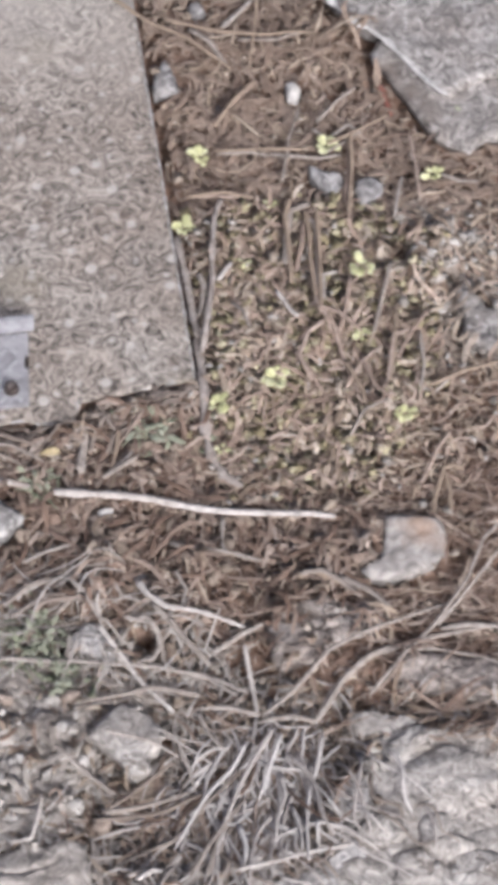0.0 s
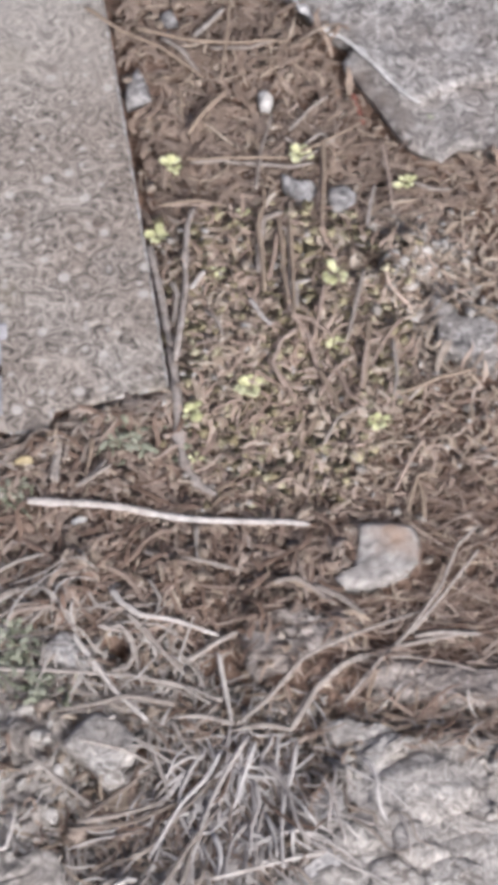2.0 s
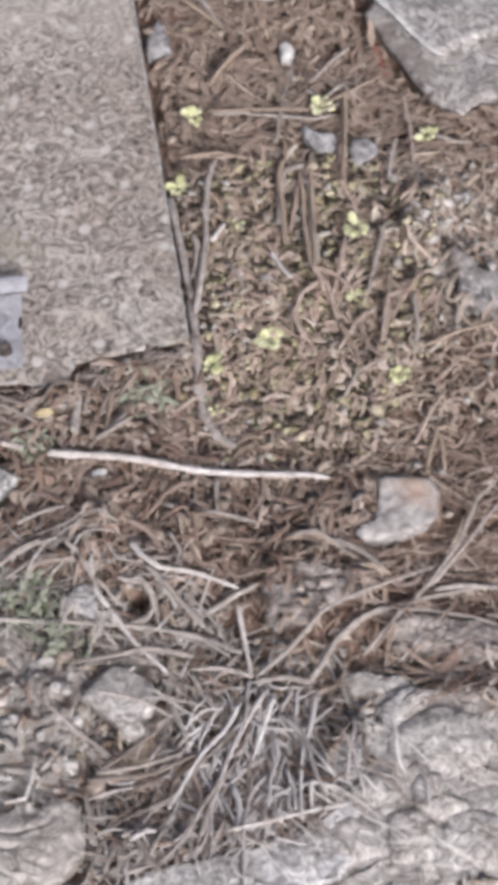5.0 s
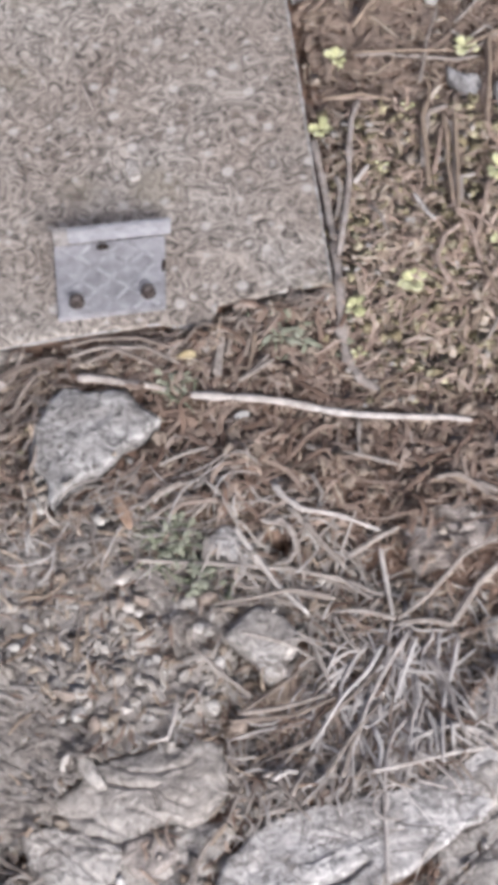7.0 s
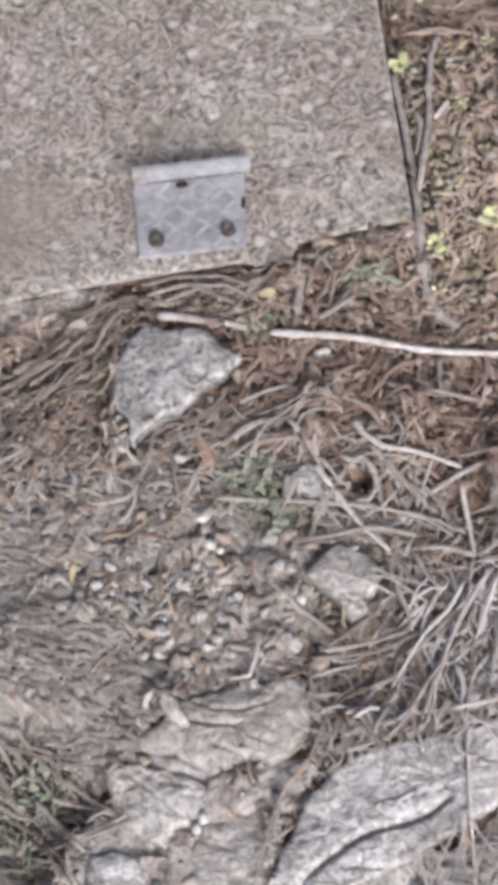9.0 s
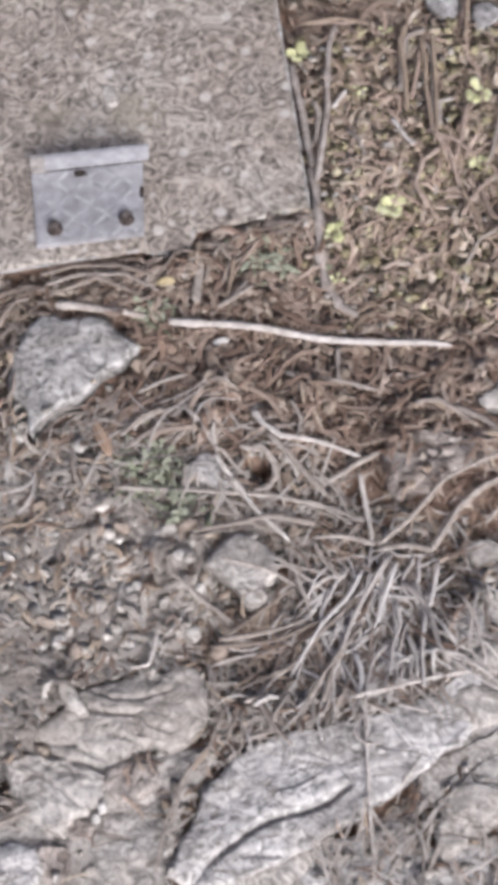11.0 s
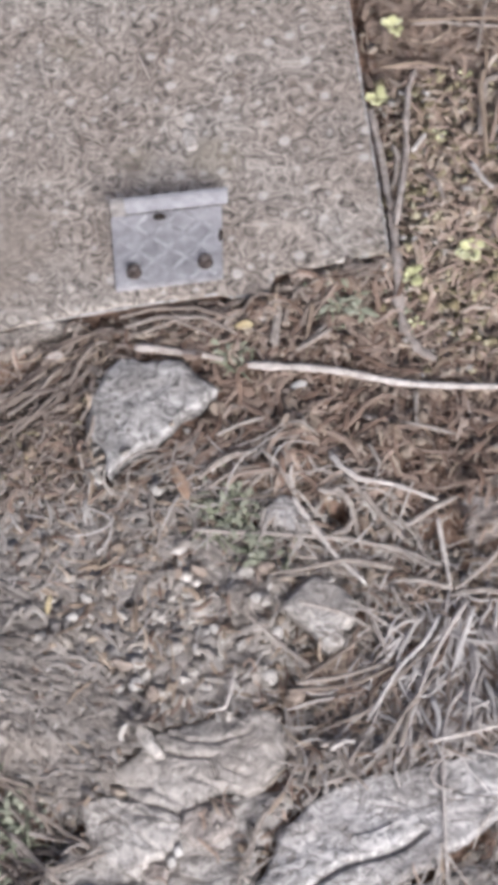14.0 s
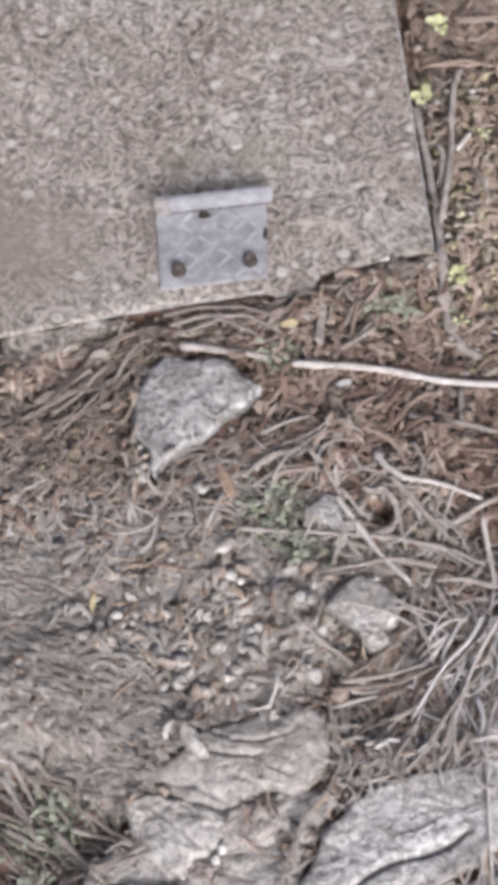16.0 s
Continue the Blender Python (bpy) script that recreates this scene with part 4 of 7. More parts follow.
stone("wood_chip", [(-0.1214, 0.9797), (-0.1143, 0.9822), (-0.1104, 0.9651), (-0.1151, 0.9563), (-0.1196, 0.9650)], -0.001, WOODCHIP, "upright tan wood chip", "wood chip", dome=0.05, rough=0.0006, seed=128, round_off=0.0015, jag=0.0006, step=0.002, deep=0.01)
stone("grey_chip", [(-0.1260, 0.9543), (-0.1135, 0.9592), (-0.1097, 0.9457), (-0.1179, 0.9384), (-0.1248, 0.9432)], -0.002, GREY_ROCK, "small grey stone chip on litter", "stone", dome=0.1, rough=0.0008, seed=129, round_off=0.002, jag=0.0008, step=0.002, deep=0.012)
stone("rock_sliver", [(-0.2182, 0.7387), (-0.2127, 0.7405), (-0.2008, 0.7275), (-0.1937, 0.7138), (-0.1991, 0.7112), (-0.2118, 0.7241)],
      0.011, ROCK, "long pale rock sliver beside a dark crack", "rock", dome=0.1, rough=0.001, seed=106, round_off=0.003, keep=0.02)
stone("mortar_patch", [(-0.2097, 1.2638), (-0.2004, 1.2615), (-0.1967, 1.2434), (-0.2067, 1.2423)],
      0.0016, ROCK, "small pale mortar patch on the slab", "mortar patch", dome=0.02, rough=0.0002, seed=107, round_off=0.0012, step=0.002, deep=0.003, jag=0.0006)
stone("lower_left_rock", [(-0.2521, 0.6775), (-0.2377, 0.6860), (-0.2098, 0.6807), (-0.1819, 0.6728), (-0.1782, 0.6612), (-0.1836, 0.6454), (-0.1957, 0.6388), (-0.2039, 0.6322), (-0.2041, 0.6224), (-0.2168, 0.6272), (-0.2315, 0.6386), (-0.2428, 0.6558)],
      0.003, ROCK, "pale flat rock with an undercut edge", "rock", dome=0.1, rough=0.0014, seed=102, round_off=0.003, under=0.007, keep=0.02, jag=0.0018, step=0.0025,
      grooves=[([(-0.2371, 0.6776), (-0.2207, 0.6668), (-0.2085, 0.6577), (-0.1921, 0.6429)], 0.0012, 0.0025), ([(-0.2296, 0.6827), (-0.2132, 0.6718), (-0.1934, 0.6694)], 0.0012, 0.0025)])
stone("bottom_rock", [(-0.1863, 0.6384), (-0.1672, 0.6467), (-0.1397, 0.6387), (-0.1331, 0.6183), (-0.1355, 0.5782), (-0.1733, 0.5699), (-0.1844, 0.6018)],
      -0.001, ROCK, "pale broken rock among straw", "rock", dome=0.1, rough=0.0013, seed=103, round_off=0.003, keep=0.045, jag=0.0024)
stone("small_bottom_rock", [(-0.2569, 0.6175), (-0.2378, 0.6209), (-0.2213, 0.6177), (-0.2177, 0.5975), (-0.2311, 0.5774), (-0.2579, 0.5772)],
      0.003, GREY_ROCK, "small grey rock among dry grass", "rock", dome=0.1, rough=0.0022, seed=104, round_off=0.003, keep=0.045, jag=0.0024)
stone("pale_chip", [(-0.2897, 0.8049), (-0.2790, 0.8096), (-0.2691, 0.8043), (-0.2768, 0.7979), (-0.2863, 0.7987)], 0.001, WHITE_STONE, "small white stone chip", "pebble", dome=0.2, rough=0.0004, seed=105, round_off=0.003, jag=0.0005, step=0.002)



def chip(at, long, wide, turn, mat, label, seed, top=0.002, category="pebble", group="pale chips in the grit"):
    """A small flat stone: six uneven corners round a middle."""
    rnd = random.Random(seed)
    ring = []
    for i in range(6):
        a = i * math.pi / 3 + rnd.uniform(-0.25, 0.25)
        r = rnd.uniform(0.85, 1.1) / 2
        x, y = math.cos(a) * long * r, math.sin(a) * wide * r
        ring.append((at[0] + x * math.cos(turn) - y * math.sin(turn), at[1] + x * math.sin(turn) + y * math.cos(turn)))
    stone("pale_chip", ring, gz(*at) + 0.012 + top, mat, label, category, dome=0.05, rough=0.0005, seed=seed, round_off=0.002, jag=0.0005, step=0.002, deep=0.012, keep=0.0, group=group)


for at, long, wide, turn in (((-0.2868, 0.8059), 0.020, 0.009, 0.1), ((-0.2675, 0.8234), 0.011, 0.006, 0.3), ((-0.2988, 0.8304), 0.015, 0.006, 0.0), ((-0.2171, 0.7702), 0.013, 0.011, 0.4), ((-0.2579, 0.8382), 0.012, 0.006, -0.6),
                             ((-0.2017, 0.8251), 0.009, 0.007, 0.8), ((-0.2447, 0.8457), 0.006, 0.005, 0.0), ((-0.1188, 0.8152), 0.010, 0.010, 0.0), ((-0.1230, 0.7812), 0.013, 0.010, 0.2), ((-0.1323, 0.8406), 0.019, 0.009, 0.1),
                             ((-0.1432, 0.8034), 0.010, 0.006, 0.9), ((-0.2021, 0.8250), 0.008, 0.005, 0.5), ((-0.1624, 0.8160), 0.011, 0.006, -0.4), ((-0.1421, 0.8641), 0.013, 0.007, 0.2), ((-0.1756, 0.8002), 0.010, 0.007, -0.9)):
    chip(at, long, wide, turn, CHIP_STONE, "small pale stone chip lying in grey grit", int(abs(at[0]) * 9000 + at[1] * 700))
for at, long, wide, turn in (((-0.1040, 0.7662), 0.016, 0.010, 0.3), ((-0.2276, 0.7853), 0.018, 0.006, -0.3), ((-0.2048, 0.7624), 0.013, 0.010, 1.2), ((-0.1289, 0.8681), 0.014, 0.008, 0.2), ((-0.1774, 0.8630), 0.013, 0.006, -0.2), ((-0.1930, 0.8605), 0.010, 0.008, 0.5)):
    chip(at, long, wide, turn, WOODCHIP, "small tan bark chip lying in grey grit", int(abs(at[0]) * 9000 + at[1] * 700), category="bark chip", group="tan chips in the grit")

ROCKS = mathutils.bvhtree.BVHTree.FromPolygons(HEIGHTS[0], HEIGHTS[1])


def rest(x, y):
    """The height on which a piece lies: soil, or the rock above it."""
    z = gz_all(x, y)
    shape = z.shape
    flat_x, flat_y, flat_z = x.ravel(), y.ravel(), z.ravel().copy()
    near = np.zeros(len(flat_x), dtype=bool)
    for ring, _ in KEEP_OFF:
        lo, hi = ring.min(0) - 0.01, ring.max(0) + 0.01
        near |= (flat_x > lo[0]) & (flat_x < hi[0]) & (flat_y > lo[1]) & (flat_y < hi[1])
    for i in np.nonzero(near)[0]:
        place = ROCKS.ray_cast(Vector((flat_x[i], flat_y[i], 0.2)), Vector((0, 0, -1)), 0.4)[0]
        if place is not None:
            flat_z[i] = max(flat_z[i], place.z)
    return flat_z.reshape(shape)


# ---- steel bracket bolted to the slab ----
def slab_bar(a, b, width, z0, z1, bevel=0.0003):
    """A low bar between two plan points."""
    a, b = Vector(a), Vector(b)
    d = (b - a).normalized()
    n = Vector((-d.y, d.x)) * width / 2
    bm = bmesh.new()
    low = [bm.verts.new((p.x, p.y, z0)) for p in (a + n, a - n, b - n, b + n)]
    high = [bm.verts.new((p.x, p.y, z1)) for p in (a + n, a - n, b - n, b + n)]
    bm.faces.new(low)
    bm.faces.new(high[::-1])
    for i in range(4):
        bm.faces.new((low[i], high[i], high[(i + 1) % 4], low[(i + 1) % 4]))
    bmesh.ops.recalc_face_normals(bm, faces=bm.faces)
    if bevel:
        bmesh.ops.bevel(bm, geom=bm.edges[:], offset=bevel, segments=1, affect="EDGES")
    return bm


def build_bracket():
    top = 0.0045
    p_bl, p_br = Vector((-0.2538, 1.1060)), Vector((-0.1706, 1.1176))
    p_tl, p_tr = Vector((-0.2622, 1.1745)), Vector((-0.1747, 1.1857))
    bracket = tagged(new("anchor_bracket"), "grey galvanised angle bracket with two rusty bolts on concrete", "metal bracket")
    bm = bmesh.new()
    low = [bm.verts.new((p.x, p.y, -0.001)) for p in (p_bl, p_br, p_tr, p_tl)]
    high = [bm.verts.new((p.x, p.y, top)) for p in (p_bl, p_br, p_tr, p_tl)]
    bm.faces.new(low[::-1])
    bm.faces.new(high)
    for i in range(4):
        bm.faces.new((low[i], low[(i + 1) % 4], high[(i + 1) % 4], high[i]))
    bmesh.ops.bevel(bm, geom=bm.edges[:], offset=0.0008, segments=2, affect="EDGES")
    part("base_plate", bm_mesh("base_plate", bm, METAL), bracket)
    # upright leg along the back edge
    h = 0.023
    bx = (p_tr - p_tl).normalized()
    bn = Vector((-bx.y, bx.x))
    bm = bmesh.new()
    prof = [(p_tl + bx * 0.0125, 0.0045), (p_tr + bx * 0.005, 0.0045), (p_tr + bx * 0.0065, h), (p_tl + bx * 0.0115, h)]
    front = [bm.verts.new((p.x, p.y, z)) for p, z in prof]
    rear = [bm.verts.new((p.x + bn.x * 0.004, p.y + bn.y * 0.004, z)) for p, z in prof]
    bm.faces.new(front)
    bm.faces.new(rear[::-1])
    for i in range(4):
        bm.faces.new((front[i], rear[i], rear[(i + 1) % 4], front[(i + 1) % 4]))
    bmesh.ops.recalc_face_normals(bm, faces=bm.faces)
    bmesh.ops.bevel(bm, geom=bm.edges[:], offset=0.0008, segments=2, affect="EDGES")
    part("upright_leg", bm_mesh("upright_leg", bm, BRIGHT), bracket, "pale upright steel leg")
    # end gusset, browned
    bm = slab_bar(p_tl + bn * 0.002 + bx * 0.0005, p_tl + bn * 0.002 + bx * 0.0122, 0.0052, 0.004, 0.0225, 0.0006)
    part("end_gusset", bm_mesh("end_gusset", bm, STAINED), bracket, "mortar-stained end of the leg")
    # raised lattice
    along = (p_br - p_bl)
    w = along.length
    ex = along.normalized()
    ey = Vector((-ex.y, ex.x))
    d = min((p_tl - p_bl).dot(ey), (p_tr - p_br).dot(ey)) - 0.002
    pitch = w / 3.3
    slope = 0.8
    for sgn in (1, -1):
        for i in range(-6, 9):
            # clip each line x = c + sgn * y / slope to the plate
            c = i * pitch + pitch * 0.25
            ends = []
            for yy in np.linspace(0.002, d, 60):
                xx = c + sgn * yy / slope * 0.9
                if 0.004 < xx < w - 0.004:
                    ends.append((xx, yy))
            if len(ends) > 8:
                q0 = p_bl + ex * ends[0][0] + ey * ends[0][1]
                q1 = p_bl + ex * ends[-1][0] + ey * ends[-1][1]
                bm = slab_bar(q0, q1, 0.003, top - 0.0005, top + (0.0006 if sgn > 0 else 0.0008), 0.0)
                part("tread_rib", bm_mesh("tread_rib", bm, RIB), bracket, "raised pale tread rib" if i == 0 else "")
    # bolts
    for cx, cy in ((-0.2399, 1.1205), (-0.1847, 1.1299)):
        bm = bmesh.new()
        bmesh.ops.create_cone(bm, cap_ends=True, segments=20, radius1=0.0061, radius2=0.0059, depth=0.0014,
                              matrix=Matrix.Translation((cx, cy, top + 0.0012)))
        bmesh.ops.bevel(bm, geom=[e for e in bm.edges if e.calc_face_angle(0) > 0.5], offset=0.0003, segments=1, affect="EDGES")
        part("washer", bm_mesh("washer", bm, RUST), bracket, "dark rusty washer")
        bm = bmesh.new()
        bmesh.ops.create_cone(bm, cap_ends=True, segments=6, radius1=0.0056, radius2=0.0054, depth=0.0055,
                              matrix=Matrix.Translation((cx, cy, top + 0.0046)))
        bmesh.ops.bevel(bm, geom=[e for e in bm.edges if e.calc_face_angle(0) > 0.5], offset=0.0005, segments=2, affect="EDGES")
        nut = part("nut", bm_mesh("nut", bm, RUST), bracket, "dark rusty nut")
        bm = bmesh.new()
        bmesh.ops.create_cone(bm, cap_ends=True, segments=14, radius1=0.0032, radius2=0.0028, depth=0.002,
                              matrix=Matrix.Translation((cx, cy, top + 0.0080)))
        bmesh.ops.bevel(bm, geom=[e for e in bm.edges if e.calc_face_angle(0) > 0.5], offset=0.0005, segments=2, affect="EDGES")
        part("bolt_end", bm_mesh("bolt_end", bm, BOLT_END), nut, "worn brown bolt end")
    # slot at the foot of the leg and one in the side edge: dark discs paint the shade inside
    cx, cy = (-0.2233, 1.1745)
    bm = bmesh.new()
    bmesh.ops.create_cone(bm, cap_ends=True, segments=18, radius1=0.0052, radius2=0.0052, depth=0.001,
                          matrix=Matrix.Translation((cx, cy - 0.0008, top + 0.0008)) @ Matrix.Diagonal((1.0, 0.62, 1, 1)))
    part("slot", bm_mesh("slot", bm, HOLE_SHADE), bracket, "slot with its shade painted as a dark disc")
    cx, cy = (-0.1741, 1.1565)
    bm = bmesh.new()
    bmesh.ops.create_cone(bm, cap_ends=True, segments=14, radius1=0.003, radius2=0.003, depth=0.001,
                          matrix=Matrix.Translation((cx, cy, top + 0.0002)) @ Matrix.Diagonal((0.6, 2.0, 1, 1)))
    part("slot", bm_mesh("slot", bm, HOLE_SHADE), bracket, "slot with its shade painted as a dark disc")


build_bracket()


# ---- sticks, stems and twigs ----
def laid(points, lift):
    """Plan points, and the middles between them, with heights over what lies below."""
    lifts = list(lift) if isinstance(lift, (list, tuple)) else [lift] * len(points)
    fine = []
    for i, p in enumerate(points):
        fine.append((p[0], p[1], lifts[i]))
        if i + 1 < len(points):
            q = points[i + 1]
            for u in (0.33, 0.67):
                fine.append((p[0] + (q[0] - p[0]) * u, p[1] + (q[1] - p[1]) * u, lifts[i] * (1 - u) + lifts[i + 1] * u))
    base = rest(np.array([p[0] for p in fine]), np.array([p[1] for p in fine]))
    soil = gz_all(np.array([p[0] for p in fine]), np.array([p[1] for p in fine]))
    z = [float(h) + p[2] * (0.35 if h > g + 0.004 else 1.0) for h, g, p in zip(base, soil, fine)]
    for _ in range(3):
        z = [z[0]] + [max(c, (a + b) / 2) for a, c, b in zip(z, z[1:], z[2:])] + [z[-1]]
    return [(p[0], p[1], h) for p, h in zip(fine, z)]


def stick(name, points, r0, r1, mat, label, category="twig", lift=0.008, group="", **more):
    ob = new(name, strand_mesh(name, laid(points, lift), r0, r1, mat, seed=len(bpy.data.objects), **more))
    return tagged(ob, label, category, group)


stick("long_stick", [(-0.1499, 1.0395), (-0.1077, 1.0364), (-0.0733, 1.0314), (-0.0347, 1.0259), (0.0124, 1.0218), (0.0657, 1.0173)], 0.0035, 0.0023, BLEACHED, "long straight bleached stick lying on brown litter", "stick", lift=0.014, knots=0.2)
stick("bark_strip", [(-0.2368, 1.0559), (-0.2141, 1.0538), (-0.1900, 1.0507), (-0.1651, 1.0450)], 0.0040, 0.0026, WOOD, "pale flat strip of bark", "bark strip", lift=0.012, flat=0.4)
stick("dark_branch", [(-0.0407, 1.1881), (-0.0378, 1.1620), (-0.0352, 1.1298), (-0.0341, 1.1008), (-0.0291, 1.0774), (-0.0186, 1.0610), (-0.0047, 1.0507)], 0.0043, 0.0034, BARK, "grey woody stem bent along the slab corner", "branch", lift=0.013, knots=0.5, flat=0.45)
stick("slab_side_stem", [(-0.0227, 1.3163), (-0.0281, 1.2965), (-0.0297, 1.2677), (-0.0294, 1.2336), (-0.0328, 1.2002), (-0.0369, 1.1674)], 0.0024, 0.0030, BARK, "grey-brown stem standing beside the slab", "branch", lift=0.019, knots=0.3)
stick("slab_side_stem", [(-0.0593, 1.2878), (-0.0543, 1.2619), (-0.0485, 1.2336), (-0.0445, 1.2058), (-0.0398, 1.1837)], 0.0030, 0.0036, BARK, "brown stem pressed against the slab edge", "branch", lift=0.017, knots=0.3)
stick("slab_side_stem", [(-0.0404, 1.2449), (-0.0358, 1.2308), (-0.0382, 1.2058)], 0.0024, 0.0024, STEM, "short grey stem between two woody stems", "branch", lift=0.016, knots=0.2)
stick("white_twig", [(-0.0832, 0.9613), (-0.0749, 0.9487), (-0.0613, 0.9377), (-0.0379, 0.9344), (-0.0191, 0.9291), (-0.0029, 0.9239)], 0.0028, 0.0015, BLEACHED, "short bleached crooked twig", "twig", lift=0.017, knots=0.25)
stick("pale_twig", [(-0.1109, 0.9220), (-0.0962, 0.9018), (-0.0784, 0.8786), (-0.0550, 0.8552)], 0.0022, 0.0016, BLEACHED, "pale thin straight twig", "twig", lift=0.017)
stick("pale_twig", [(-0.0033, 0.9088), (0.0016, 0.8809), (0.0061, 0.8556)], 0.0022, 0.0018, BLEACHED, "pale stem standing out of the tuft", "twig", lift=[0.02, 0.012, 0.008])
stick("pale_twig", [(-0.0102, 0.7221), (0.0232, 0.7305), (0.0468, 0.7390), (0.0738, 0.7463)], 0.0018, 0.0013, BLEACHED, "pale thin grass stem across the rocks", "twig", lift=0.020)
stick("grass_stem", [(0.0875, 0.8661), (0.1130, 0.8957), (0.1368, 0.9239), (0.1617, 0.9613), (0.1761, 0.9965), (0.1914, 1.0128)], 0.0018, 0.0013, STEM, "long straight dry grass stem", "grass stem", lift=0.018)
stick("grass_stem", [(0.1393, 0.9253), (0.1632, 0.9564), (0.1926, 0.9955)], 0.0016, 0.0011, STEM, "long straight dry grass stem", "grass stem", lift=0.014)
stick("grass_stem", [(0.0118, 0.8479), (0.0321, 0.8497), (0.0484, 0.8465), (0.0610, 0.8707), (0.0903, 0.8971), (0.1322, 0.9145), (0.1869, 0.9287)], 0.0025, 0.0018, STEM, "long bent dry grass leaf", "grass stem", lift=0.013, flat=0.45)
stick("grass_stem", [(0.0098, 0.8497), (0.0323, 0.8693), (0.0573, 0.8971), (0.0908, 0.9159), (0.1246, 0.9325), (0.1501, 0.9444)], 0.0020, 0.0011, STEM, "long arching dry grass leaf", "grass stem", lift=0.015, flat=0.5)
stick("grass_stem", [(0.0492, 0.8465), (0.0693, 0.8786), (0.0862, 0.8948), (0.1029, 0.9041)], 0.0028, 0.0016, STEM, "broad pale dry grass leaf", "grass stem", lift=0.015, flat=0.4)
stick("grass_stem", [(0.1029, 0.9051), (0.1401, 0.9041), (0.1687, 0.8971), (0.1848, 0.8901)], 0.0015, 0.0010, STEM, "thin dry grass stem over the rock ledge", "grass stem", lift=0.013)
stick("grass_stem", [(0.1139, 0.8625), (0.1462, 0.8524), (0.1823, 0.8420)], 0.0018, 0.0012, STRAW, "thin dry grass stem over brown soil", "grass stem", lift=0.010)
stick("grass_stem", [(0.1409, 0.9230), (0.1659, 0.9258), (0.1908, 0.9239)], 0.0023, 0.0018, STEM, "pale dry grass leaf", "grass stem", lift=0.014, flat=0.5)
stick("bent_straw", [(0.1389, 1.0228), (0.1430, 1.0405), (0.1490, 1.0608), (0.1560, 1.0629), (0.1645, 1.0588)], 0.0020, 0.0016, STRAW, "bent dry straw beside the tile shard", "straw", lift=0.016)
stick("bent_straw", [(0.1536, 1.0253), (0.1523, 1.0455), (0.1498, 1.0598)], 0.0018, 0.0014, STRAW, "bent dry straw beside the tile shard", "straw", lift=0.014)
stick("arching_root", [(0.0357, 0.9652), (0.0501, 0.9661), (0.0668, 0.9589), (0.0833, 0.9478), (0.0914, 0.9396)], 0.0030, 0.0018, STRAW, "thick arching brown root", "root", lift=0.010)
stick("grass_stem", [(-0.1038, 0.7734), (-0.0765, 0.7952), (-0.0528, 0.8151)], 0.0018, 0.0013, BROWN_BLADE, "brown grass stem across a dead leaf", "grass stem", lift=0.016)
stick("grass_stem", [(-0.1096, 0.7669), (-0.0641, 0.7742), (-0.0324, 0.7886)], 0.0018, 0.0013, BROWN_BLADE, "brown grass stem across a dead leaf", "grass stem", lift=0.015)
stick("grass_stem", [(-0.0775, 0.9325), (-0.0647, 0.9135), (-0.0623, 0.8971), (-0.0579, 0.8832)], 0.0021, 0.0014, STEM, "bowed pale stem beside a dark hollow", "grass stem", lift=0.014)
stick("grass_stem", [(-0.1410, 0.8263), (-0.1168, 0.8040), (-0.0943, 0.7886)], 0.0016, 0.0013, STEM, "short pale grass stem on pebbles", "grass stem", lift=0.016)
for pts, w, m in (([(-0.0590, 0.9950), (-0.0165, 0.9871), (0.0101, 0.9793)], 0.0017, GREY_STRAW), ([(-0.0192, 1.0183), (-0.0200, 1.0004), (-0.0186, 0.9866)], 0.0015, GREY_STRAW),
                  ([(-0.1702, 0.9793), (-0.1528, 0.9881), (-0.1335, 0.9935)], 0.0018, GREY_STRAW), ([(-0.1252, 1.0954), (-0.1262, 1.0762), (-0.1264, 1.0562)], 0.0017, GREY_STRAW),
                  ([(-0.0727, 0.9435), (-0.0502, 0.9182), (-0.0280, 0.8934)], 0.0024, GREY_STRAW), ([(-0.1099, 0.7531), (-0.1075, 0.7390), (-0.1062, 0.7250)], 0.0015, GREY_STRAW),
                  ([(-0.1008, 1.0996), (-0.1021, 1.0814), (-0.1058, 1.0583)], 0.0019, STRAW), ([(-0.1431, 0.9564), (-0.1268, 0.9710), (-0.1017, 0.9759)], 0.0016, GREY_STRAW),
                  ([(-0.1761, 0.9468), (-0.1558, 0.9589), (-0.1359, 0.9661)], 0.0018, GREY_STRAW), ([(-0.0552, 0.9710), (-0.0465, 0.9540), (-0.0497, 0.9396)], 0.0016, GREY_STRAW)):
    stick("dead_weed", pts, w, w * 0.75, m, "thin pale dead stem on brown litter", "dead weed", lift=0.013, group="dead stems on the litter")
stick("pale_straw", [(-0.1263, 1.0907), (-0.1274, 1.0737), (-0.1294, 1.0567)], 0.0022, 0.0014, STEM, "short pale straw below the slab's notch", "straw", lift=0.012)
stick("grass_stem", [(-0.1177, 0.6794), (-0.1261, 0.6615), (-0.1321, 0.6338)], 0.0022, 0.0012, STEM, "pale dry grass leaf along a rock crevice", "grass stem", lift=0.010, flat=0.4)
stick("grass_stem", [(-0.1068, 0.7522), (-0.1047, 0.7335), (-0.1026, 0.7176)], 0.0024, 0.0016, STEM, "short pale grass stem beside rounded rock", "grass stem", lift=0.010)
stick("grass_stem", [(-0.0003, 0.7198), (0.0016, 0.6893), (0.0031, 0.6519), (0.0061, 0.6112)], 0.0015, 0.0011, BLEACHED, "thin pale grass stem hanging over rock", "grass stem", lift=0.010)
